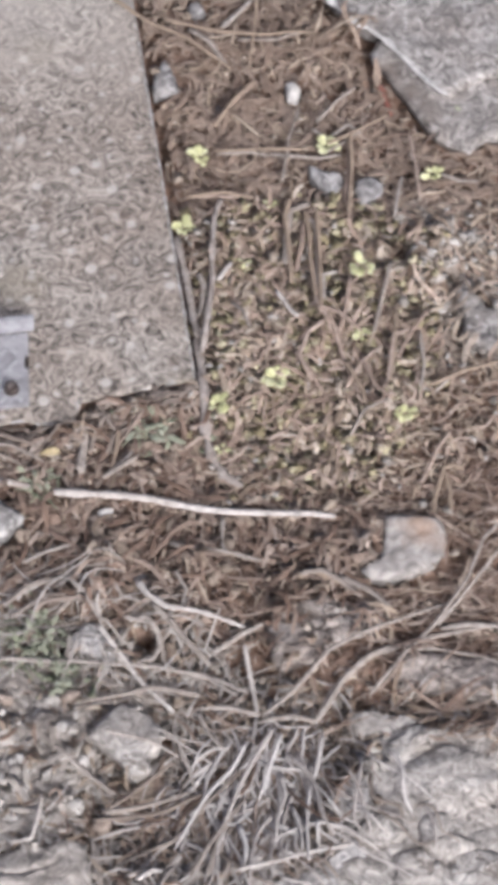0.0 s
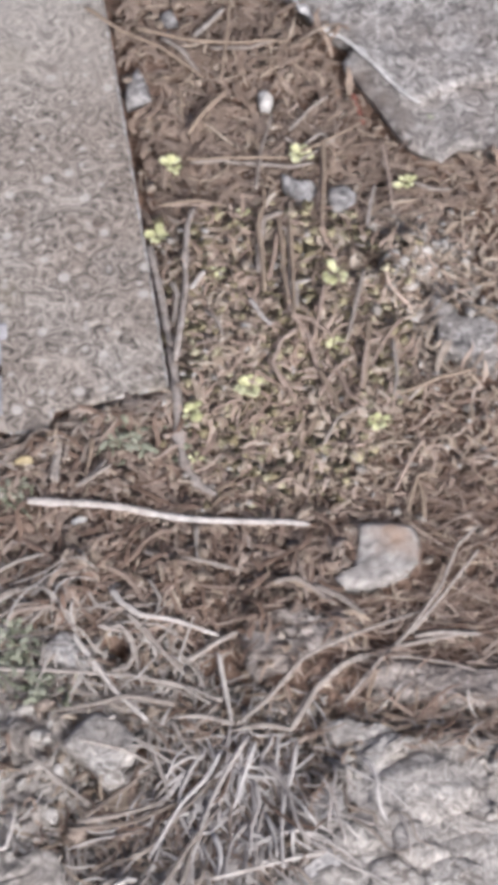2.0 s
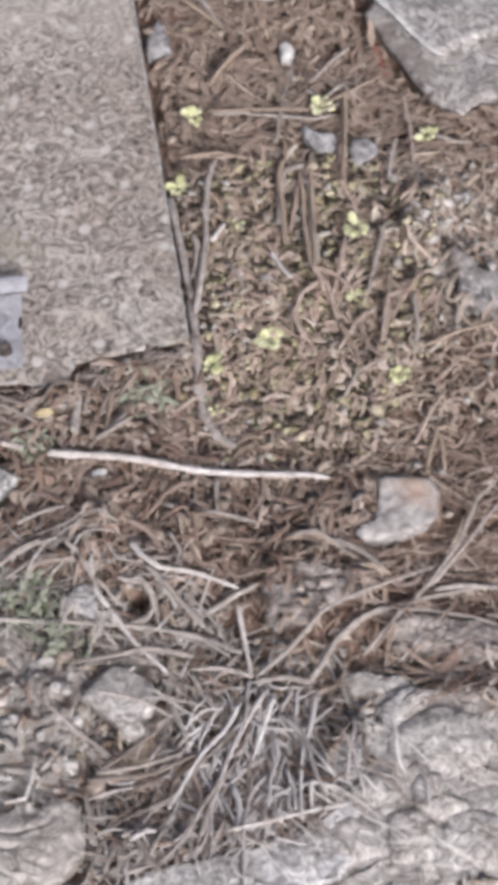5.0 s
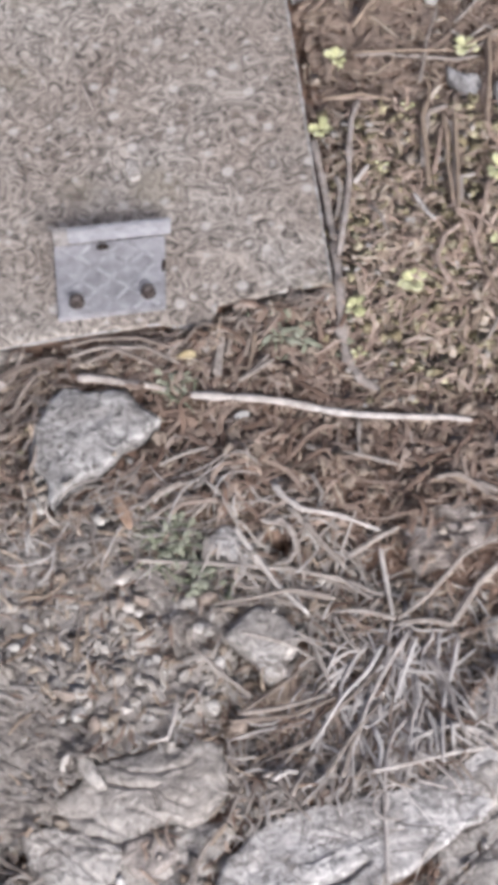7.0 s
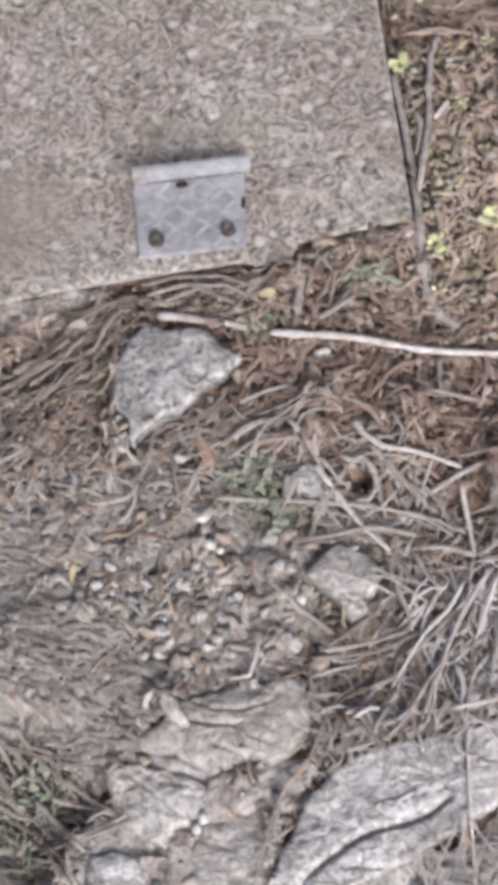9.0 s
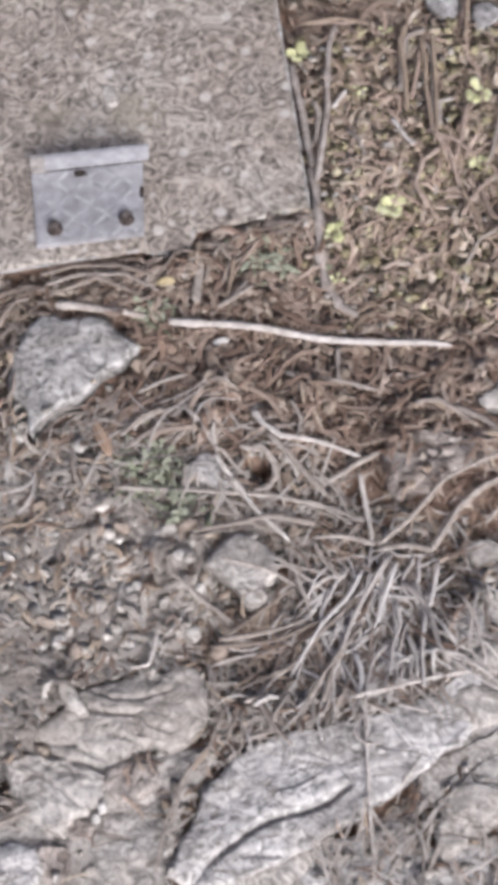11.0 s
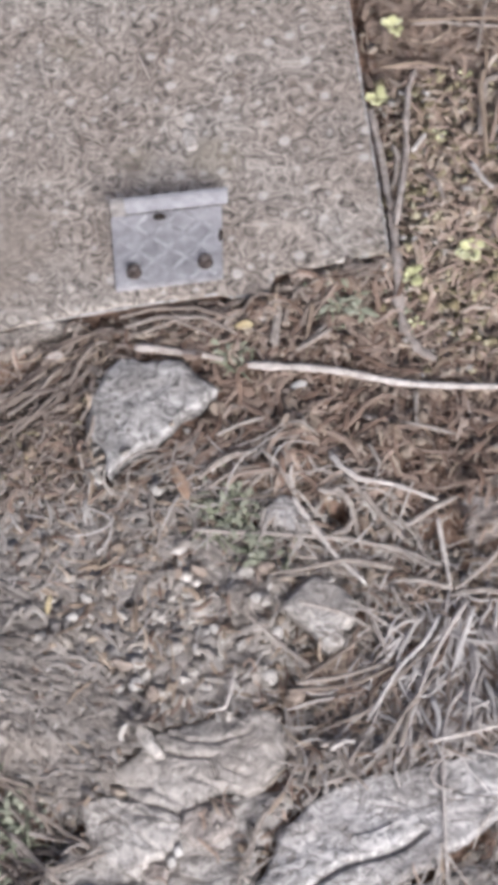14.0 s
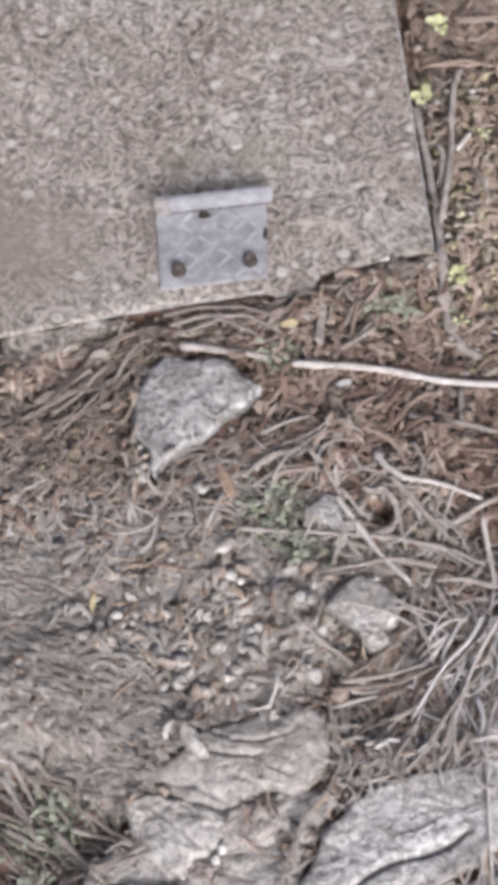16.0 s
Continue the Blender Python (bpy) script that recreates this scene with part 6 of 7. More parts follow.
def flakes(name, poly, n, size, mat, label, seed, lift=(0.002, 0.01), category="leaf litter", cup=(0.35, 0.35), lean=0.3, single=""):
    """Curled leaf fragments with a little thickness: a cupped, uneven oval, closed below."""
    rng = np.random.default_rng(seed)
    p = scatter(poly, n, rng)
    n = len(p)
    k = 8
    th = np.linspace(0, 2 * math.pi, k, endpoint=False)
    r = rng.uniform(*size, n) * rng.uniform(0.6, 1.25, n) / 2
    rim = r[:, None] * (1 + rng.normal(0, 0.22, (n, k)))
    st = rng.uniform(0.4, 0.95, n)[:, None]
    lx, ly = rim * np.cos(th), rim * np.sin(th) * st
    curve = rng.normal(*cup, n)[:, None]
    lz = curve * np.abs(ly) * 1.1 + rng.normal(0, 0.1 if lean > 0.2 else 0.04, (n, k)) * r[:, None]
    cx = np.zeros((n, 1))
    thick = r[:, None] * 0.12
    X = np.concatenate([lx, cx, cx], 1)
    Y = np.concatenate([ly, cx, cx], 1)
    Z = np.concatenate([lz, cx, cx - thick], 1)
    t1 = rng.normal(0, lean, n)[:, None]
    Y, Z = Y * np.cos(t1) - Z * np.sin(t1), Y * np.sin(t1) + Z * np.cos(t1)
    a = rng.uniform(0, 2 * math.pi, n)[:, None]
    X, Y = X * np.cos(a) - Y * np.sin(a), X * np.sin(a) + Y * np.cos(a)
    X, Y = X + p[:, 0:1], Y + p[:, 1:2]
    Z = Z + (rest(p[:, 0], p[:, 1]) + rng.uniform(*lift, n))[:, None]
    i = np.arange(k)
    top = np.stack([i, (i + 1) % k, np.full(k, k)], -1)
    low = np.stack([(i + 1) % k, i, np.full(k, k + 1)], -1)
    if single:
        for one in np.stack([X, Y, Z], -1):
            mid = one.mean(0)
            ob = part(single, quick(single, one - mid, np.concatenate([top, low]), mat), bpy.data.objects["ground"])
            ob.location = mid
        return None
    f = (np.concatenate([top, low])[None] + (np.arange(n) * (k + 2))[:, None, None]).reshape(-1, 3)
    return tagged(new(name, quick(name, np.stack([X, Y, Z], -1).reshape(-1, 3), f, mat)), label, category, kind="stuff")


def leaf_pieces(poly, n, size, seed):
    """Single curled leaf fragments that lie on the ground, in ten shapes."""
    rng = np.random.default_rng(seed)
    shapes = []
    for i in range(10):
        k = 9
        rim = 0.5 * (1 + rng.normal(0, 0.2, k))
        th = np.linspace(0, 2 * math.pi, k, endpoint=False)
        st = rng.uniform(0.35, 0.75)
        cup = rng.uniform(0.1, 0.6)
        x, y = rim * np.cos(th), rim * np.sin(th) * st
        z = cup * np.abs(y) * 1.4 + rng.normal(0, 0.05, k)
        bm = bmesh.new()
        vs = [bm.verts.new(q) for q in zip(x, y, z)]
        spine = [bm.verts.new((-0.22, 0, 0)), bm.verts.new((0.22, 0, 0.02))]
        low = [bm.verts.new((-0.2, 0, -0.07)), bm.verts.new((0.2, 0, -0.05))]
        for pair, flip in ((spine, False), (low, True)):
            for q in range(k):
                a, b = vs[q], vs[(q + 1) % k]
                ca, cb = pair[int(a.co.x > 0)], pair[int(b.co.x > 0)]
                for tri in ([(a, b, cb)] if ca == cb else [(a, b, cb), (a, cb, ca)]):
                    bm.faces.new(tri[::-1] if flip else tri)
        shapes.append(bm_mesh("leaf", bm, LITTER_LEAF, smooth=True))
    p = scatter(poly, n, rng)
    z = rest(p[:, 0], p[:, 1])
    for i in range(len(p)):
        ob = part("leaf", shapes[i % 10], bpy.data.objects["ground"])
        ob.matrix_local = Matrix.Translation((p[i, 0], p[i, 1], z[i] + rng.uniform(0.004, 0.010))) @ \
            Euler((rng.normal(0, 0.3), rng.normal(0, 0.25), rng.uniform(0, 6.28))).to_matrix().to_4x4() @ Matrix.Scale(rng.uniform(*size), 4)


ALL = [(-0.3984, 1.1036), (-0.3116, 0.5088), (0.1929, 0.5544), (0.2230, 0.7233), (0.2950, 1.6038), (-0.1202, 1.6221), CORNER + ALONG * 0.06 + BACK * -0.002]
LOW_WEEDS = [(-0.0606, 1.3184), (0.1194, 1.3067), (0.2412, 1.3361), (0.2232, 1.0455), (0.0680, 1.0253), (-0.0305, 1.0455), (-0.0424, 1.1435)]
TOP_WEEDS = [(-0.1067, 1.5815), (0.2563, 1.5815), (0.2412, 1.3361), (0.1194, 1.3067), (-0.0606, 1.3184)]
BROWN = [(-0.2106, 1.1101), (-0.0446, 1.1392), (0.0770, 1.0455), (0.0835, 0.9564), (0.0162, 0.9135), (-0.0795, 0.9277), (-0.1590, 0.9372), (-0.2549, 0.9955)]
GREY = [(-0.3756, 0.8835), (-0.2766, 0.9128), (-0.1840, 0.9135), (-0.1149, 0.8671), (-0.1164, 0.7908), (-0.2383, 0.6718), (-0.2534, 0.6796), (-0.3650, 0.7034)]
LOWER = [(-0.3821, 0.9460), (-0.1853, 0.9375), (-0.1000, 0.9182), (-0.0086, 0.8901), (0.0650, 0.8671), (0.2119, 0.8625), (0.1929, 0.5544), (-0.3116, 0.5088)]
RIGHT_SOIL = [(0.0684, 1.0455), (0.2258, 1.0866), (0.2103, 0.8352), (0.1132, 0.8398), (0.0825, 0.9135)]
CLUSTER = [(-0.0374, 1.3067), (0.0828, 1.3184), (0.1549, 1.2720), (0.1404, 1.1286), (0.0857, 1.0506), (-0.0004, 1.0506), (-0.0315, 1.1607)]
FIBRES = [(-0.3891, 1.0565), (-0.2933, 1.0721), (-0.2726, 1.0311), (-0.3163, 0.9808), (-0.3836, 0.9607)]
PEBBLES = [(-0.1558, 0.8671), (-0.1148, 0.8625), (-0.1161, 0.7821), (-0.1432, 0.7647), (-0.2003, 0.7908), (-0.1956, 0.8488)]
TUFT = (0.0094, 0.8524)
LEFT_MID = [(-0.2549, 0.9955), (-0.1609, 0.9807), (-0.0928, 0.9613), (-0.0171, 0.9325), (-0.0045, 0.8671), (-0.0450, 0.8398), (-0.1188, 0.8625), (-0.2297, 0.8716)]
CRUMBS_WIDE = [(0.1157, 1.3316), (0.1670, 1.3375), (0.2012, 1.2791), (0.1951, 1.1620), (0.1595, 1.1620), (0.1344, 1.2058), (0.1183, 1.2677)]
CRUMBS = [(0.1148, 1.3067), (0.1610, 1.3067), (0.1964, 1.2777), (0.2028, 1.2267), (0.1612, 1.2044), (0.1351, 1.2267)]
FAN = [(-0.0004, 0.8579), (0.0241, 0.8579), (0.0482, 0.8352), (0.0637, 0.7952), (0.0590, 0.7561), (0.0154, 0.7390), (-0.0398, 0.7390), (-0.0758, 0.7647), (-0.0644, 0.7908), (-0.0328, 0.8308)]
SIDE_FAN = [(-0.1374, 0.9182), (-0.0590, 0.9468), (-0.0004, 0.8901), (0.0118, 0.8488), (-0.0449, 0.8308), (-0.1231, 0.8671)]
NEAR_LEFT = [(-0.3525, 0.6994), (-0.2905, 0.6792), (-0.2309, 0.6224), (-0.2518, 0.5896), (-0.3449, 0.5875)]
NEAR_RIGHT = [(-0.0833, 0.6308), (-0.0178, 0.6435), (0.0514, 0.6276), (0.0905, 0.6279), (0.0956, 0.5642), (-0.0855, 0.5628)]

straws("fine_litter", ALL, 4200, (0.008, 0.026), (0.0012, 0.0034), BROWN_STRAW, "fine brown plant litter covering the soil", 11, curl=0.5)
straws("pale_litter", ALL, 1500, (0.010, 0.030), (0.0012, 0.0030), STRAW, "fine pale straw bits over the soil", 12, lift=(0.002, 0.009), curl=0.4)
flakes("leaf_bits", ALL, 3600, (0.004, 0.012), CHIP, "small dry brown leaf fragments", 13, lift=(0.001, 0.008))
straws("weed_stems", LOW_WEEDS, 420, (0.010, 0.028), (0.0016, 0.0032), RED_STRAW, "thin reddish brown dry weed stems", 14, lift=(0.003, 0.013), tilt=0.25, curl=0.9)
straws("weed_straw", LOW_WEEDS, 320, (0.010, 0.032), (0.0014, 0.003), STRAW, "tangled thin dry weed stems", 15, lift=(0.003, 0.015), tilt=0.16, curl=0.5)
straws("top_mat", TOP_WEEDS, 1100, (0.014, 0.034), (0.003, 0.006), TOP_MAT, "soft brown mat of rotted stems", 67, curl=0.6, lift=(0.002, 0.007), tilt=0.06, depth=(0.15, 0.35))
straws("top_straw", TOP_WEEDS, 90, (0.02, 0.06), (0.0014, 0.0028), STRAW, "long thin straw tangled over brown soil", 27, lift=(0.003, 0.012), tilt=0.1, curl=0.25)
straws("weed_curls", CLUSTER, 420, (0.010, 0.024), (0.003, 0.006), CHIP, "curled tan weed leaves", 28, lift=(0.004, 0.012), curl=0.9, tilt=0.35)
straws("rosy_stems", CLUSTER, 470, (0.012, 0.032), (0.0018, 0.0036), ROSY_BIT, "", 29, lift=(0.006, 0.016), curl=0.9, tilt=0.35, angle=1.5, spread=1.4, single="weed_stem")
flakes("weed_leaf_bits", CLUSTER, 900, (0.006, 0.015), CHIP, "small curled tan leaves and husks", 16, lift=(0.004, 0.013))
flakes("olive_husks", CLUSTER, 1250, (0.005, 0.013), OLIVE_CHIP, "small olive-yellow husks and leaves", 30, lift=(0.005, 0.014))
straws("pale_curls", LOW_WEEDS, 220, (0.008, 0.022), (0.002, 0.004), STRAW, "small pale curled stems among weeds", 61, lift=(0.007, 0.016), curl=1.0, tilt=0.3)
grains("pale_seeds", LOW_WEEDS, 200, (0.004, 0.008), PALE_CHIP, "pale seed heads and bits among weeds", 44, lift=(0.006, 0.014))
straws("bark_shreds", BROWN, 560, (0.010, 0.04), (0.0016, 0.005), SHRED, "", 17, lift=(0.001, 0.009), curl=0.5, single="bark_shred")
straws("brown_shreds", BROWN, 380, (0.016, 0.048), (0.0016, 0.0045), BROWN_STRAW, "dark brown bark shreds and litter", 66, lift=(0.001, 0.008), curl=0.5)
flakes("brown_leaves", BROWN, 760, (0.006, 0.016), BROWN_STRAW, "broad brown leaf fragments", 81, lift=(0.001, 0.008))
leaf_pieces(BROWN, 200, (0.008, 0.021), 71)
leaf_pieces(LEFT_MID, 60, (0.007, 0.016), 72)
GREY_BED = [(-0.3582, 0.8753), (-0.2836, 0.8901), (-0.2212, 0.9001), (-0.1412, 0.8866), (-0.1225, 0.8315), (-0.1401, 0.7643), (-0.2150, 0.7370), (-0.2600, 0.6933), (-0.3430, 0.7219)]
STREAK = [(-0.3573, 0.8659), (-0.3052, 0.8478), (-0.2466, 0.7849), (-0.2116, 0.7457), (-0.2358, 0.6895), (-0.2638, 0.6911), (-0.2974, 0.7097), (-0.3312, 0.7264), (-0.3443, 0.7349)]
grains("grey_grit", GREY, 500, (0.004, 0.011), PALE_CHIP, "grey-tan grit and weathered chips", 19, lift=(-0.001, 0.003))
straws("grey_shreds", GREY, 900, (0.010, 0.026), (0.0022, 0.005), PALE_CHIP, "short grey weathered shreds", 37, lift=(0.002, 0.005), curl=0.6, tilt=0.08)
straws("grey_mat", GREY_BED, 2600, (0.012, 0.03), (0.003, 0.006), CRUST, "low grey mat of dead grass under grit", 59, curl=0.5, lift=(0.001, 0.004), tilt=0.03, depth=(0.15, 0.3))
straws("crust_streaks", STREAK, 1700, (0.009, 0.024), (0.0018, 0.0042), CRUST, "grey streaked crust of matted dead grass", 57, angle=-0.55, spread=0.5, curl=0.4, lift=(0.003, 0.009), tilt=0.05, depth=(0.15, 0.35))
CHIPS = [(-0.3042, 0.8852), (-0.2197, 0.8766), (-0.1561, 0.8494), (-0.1447, 0.7774), (-0.1917, 0.7504), (-0.2454, 0.7672), (-0.2897, 0.8113)]
flakes("pale_chips", CHIPS, 420, (0.008, 0.018), FLAKE_BIT, "", 58, lift=(0.005, 0.008), cup=(0.06, 0.12), lean=0.1, single="stone_chip")
flakes("tan_chips", CHIPS, 240, (0.007, 0.016), LEAF_CHIP, "tan and brown bark chips in grit", 62, lift=(0.003, 0.006), category="bark chips", cup=(0.06, 0.12), lean=0.1)
straws("tan_shreds", CHIPS, 110, (0.010, 0.026), (0.002, 0.004), STRAW, "tan shreds among stone chips", 63, lift=(0.004, 0.007), curl=0.5, tilt=0.04)
straws("grey_straw", LOWER, 2300, (0.010, 0.036), (0.0008, 0.0024), GREY_STRAW, "short grey weathered straw", 20, lift=(0.001, 0.007), curl=0.4)
flakes("grey_leaf_bits", LOWER, 3200, (0.005, 0.014), PALE_CHIP, "pale grey leaf fragments", 22, lift=(0.001, 0.004), cup=(0.06, 0.12), lean=0.1)
grains("rock_crumbs", LOWER, 1300, (0.003, 0.010), PALE_CHIP, "pale rock crumbs", 38, lift=(0.0, 0.002))


def pebbles(poly, n, size, seed):
    """Rounded pebbles, each a thing of its own, in four shapes."""
    rng = np.random.default_rng(seed)
    shapes = []
    for i in range(4):
        bm = bmesh.new()
        bmesh.ops.create_icosphere(bm, subdivisions=2, radius=0.5)
        for v in bm.verts:
            v.co *= 1 + 0.35 * noise.noise(v.co * 3.1 + Vector((i * 5.0, 0, 0)))
            v.co.z *= 0.62
            v.co.x *= 1.25
        shapes.append(bm_mesh("pebble", bm, PEBBLE, smooth=True))
    p = scatter(poly, n, rng, blur=0.004)
    z = rest(p[:, 0], p[:, 1])
    for i in range(len(p)):
        ob = new("pebble", shapes[i % 4])
        s = rng.uniform(*size)
        ob.matrix_world = Matrix.Translation((p[i, 0], p[i, 1], z[i] + s * 0.12 + 0.002)) @ \
            Euler((rng.normal(0, 0.3), rng.normal(0, 0.3), rng.uniform(0, 6.28))).to_matrix().to_4x4() @ Matrix.Scale(s, 4)
        tagged(ob, "pale rounded pebble bedded in grey grit", "pebble", "pebbles in the grit")


pebbles(PEBBLES, 75, (0.008, 0.017), 39)
pebbles(GREY, 45, (0.006, 0.013), 49)

straws("soil_straw", RIGHT_SOIL, 900, (0.015, 0.05), (0.001, 0.0026), BROWN_STRAW, "brown straw lying across bare soil", 23, angle=0.1, spread=0.7, curl=0.4)
straws("bank_fibres", FIBRES, 60, (0.03, 0.07), (0.0012, 0.0028), DULL_STRAW, "long brown fibres under the slab edge", 24, angle=0.6, spread=0.25, curl=0.25, lift=(0.004, 0.02))
FOOT = [CORNER + ALONG * 0.0 - BACK * 0.004, CORNER + ALONG * n0 - BACK * 0.004, CORNER + ALONG * (n0 + 0.01) - BACK * 0.017, CORNER + ALONG * 0.36 - BACK * 0.006,
        CORNER + ALONG * 0.36 - BACK * 0.024, CORNER + ALONG * n0 - BACK * 0.032, CORNER - BACK * 0.02]
straws("foot_litter", FOOT, 330, (0.010, 0.036), (0.0012, 0.0038), DULL_STRAW, "brown shreds packed against the slab's front edge", 48, angle=0.35, spread=0.5, curl=0.4, lift=(0.002, 0.009))
flakes("foot_leaf_bits", FOOT, 260, (0.005, 0.014), CHIP, "leaf fragments packed against the slab's front edge", 49, lift=(0.001, 0.006))
BANK = [(-0.4008, 1.0410), (-0.3299, 1.0360), (-0.2756, 1.0412), (-0.2655, 0.9810), (-0.2657, 0.9370), (-0.3198, 0.9221), (-0.3876, 0.9168)]
flakes("bank_leaf_bits", BANK, 330, (0.005, 0.014), CHIP, "tan and brown leaf fragments on the bank", 50, lift=(0.002, 0.006), cup=(0.06, 0.12), lean=0.1)
flakes("bank_grey_bits", BANK, 80, (0.005, 0.013), PALE_CHIP, "grey leaf fragments on the bank", 54, lift=(0.002, 0.006), cup=(0.06, 0.12), lean=0.1)
straws("bank_straw", BANK, 300, (0.010, 0.034), (0.0014, 0.0034), DULL_STRAW, "tangled dull straw on the bank", 51, lift=(0.003, 0.008), curl=0.6)
flakes("bank_husks", BANK, 35, (0.004, 0.010), OLIVE_CHIP, "small olive husks on the bank", 52, lift=(0.005, 0.012))
straws("side_straw", SIDE_FAN, 26, (0.04, 0.10), (0.0014, 0.003), GREY_STRAW, "pale dry grass lying beside the tuft", 40, centre=TUFT, spread=0.9, curl=0.45, lift=(0.003, 0.014), tilt=0.1, seg=8)
straws("left_straw", LEFT_MID, 150, (0.025, 0.065), (0.0012, 0.0030), GREY_STRAW, "pale grey straw tangled on brown litter", 45, lift=(0.004, 0.013), curl=0.5, seg=7)
flakes("left_leaf_bits", LEFT_MID, 420, (0.006, 0.014), PALE_CHIP, "grey leaf fragments on brown litter", 46, lift=(0.003, 0.007), cup=(0.06, 0.12), lean=0.1)
straws("crumb_mat", CRUMBS_WIDE, 420, (0.010, 0.024), (0.0025, 0.005), DULL_CRUST, "tan mat of dead stems round a buried shard", 65, curl=0.5, lift=(0.002, 0.006), tilt=0.05, depth=(0.15, 0.35))
flakes("concrete_flakes", CRUMBS, 260, (0.006, 0.016), PALE_CHIP, "grey flakes of crumbled concrete", 60, lift=(0.003, 0.006), category="stone chips", cup=(0.06, 0.12), lean=0.1)
grains("concrete_crumbs", CRUMBS, 200, (0.004, 0.011), PALE_CHIP, "pale concrete crumbs beside a buried shard", 47, lift=(0.004, 0.010))
straws("tuft_under_straw", FAN, 120, (0.03, 0.07), (0.0012, 0.003), BROWN_STRAW, "brown dead grass beneath the pale straw", 26, centre=TUFT, spread=0.6, curl=0.5, lift=(0.001, 0.010))
EDGE_FAN = [(-0.0697, 0.7324), (-0.0340, 0.7390), (0.0136, 0.7500), (0.0616, 0.7720), (0.0732, 0.7502), (0.0490, 0.7243), (-0.0023, 0.7027), (-0.0572, 0.6898), (-0.0847, 0.6939)]
straws("edge_straw", EDGE_FAN, 170, (0.018, 0.045), (0.0014, 0.003), GREY_STRAW, "dry grass hanging over the rock's upper edge", 64, angle=-1.6, spread=0.5, curl=0.4, lift=(0.002, 0.008), tilt=0.08, seg=7)
straws("near_straw", NEAR_LEFT, 55, (0.03, 0.08), (0.0014, 0.003), DULL_STRAW, "dry grass stems between rocks", 41, angle=-0.6, spread=0.6, curl=0.25, lift=(0.002, 0.016), tilt=0.15, seg=7, kink=0.15)
straws("near_straw", NEAR_RIGHT, 75, (0.03, 0.07), (0.001, 0.0026), GREY_STRAW, "dry grass stems between rocks", 42, angle=1.4, spread=0.9, curl=0.3, lift=(0.002, 0.014), tilt=0.15, seg=7, kink=0.15)


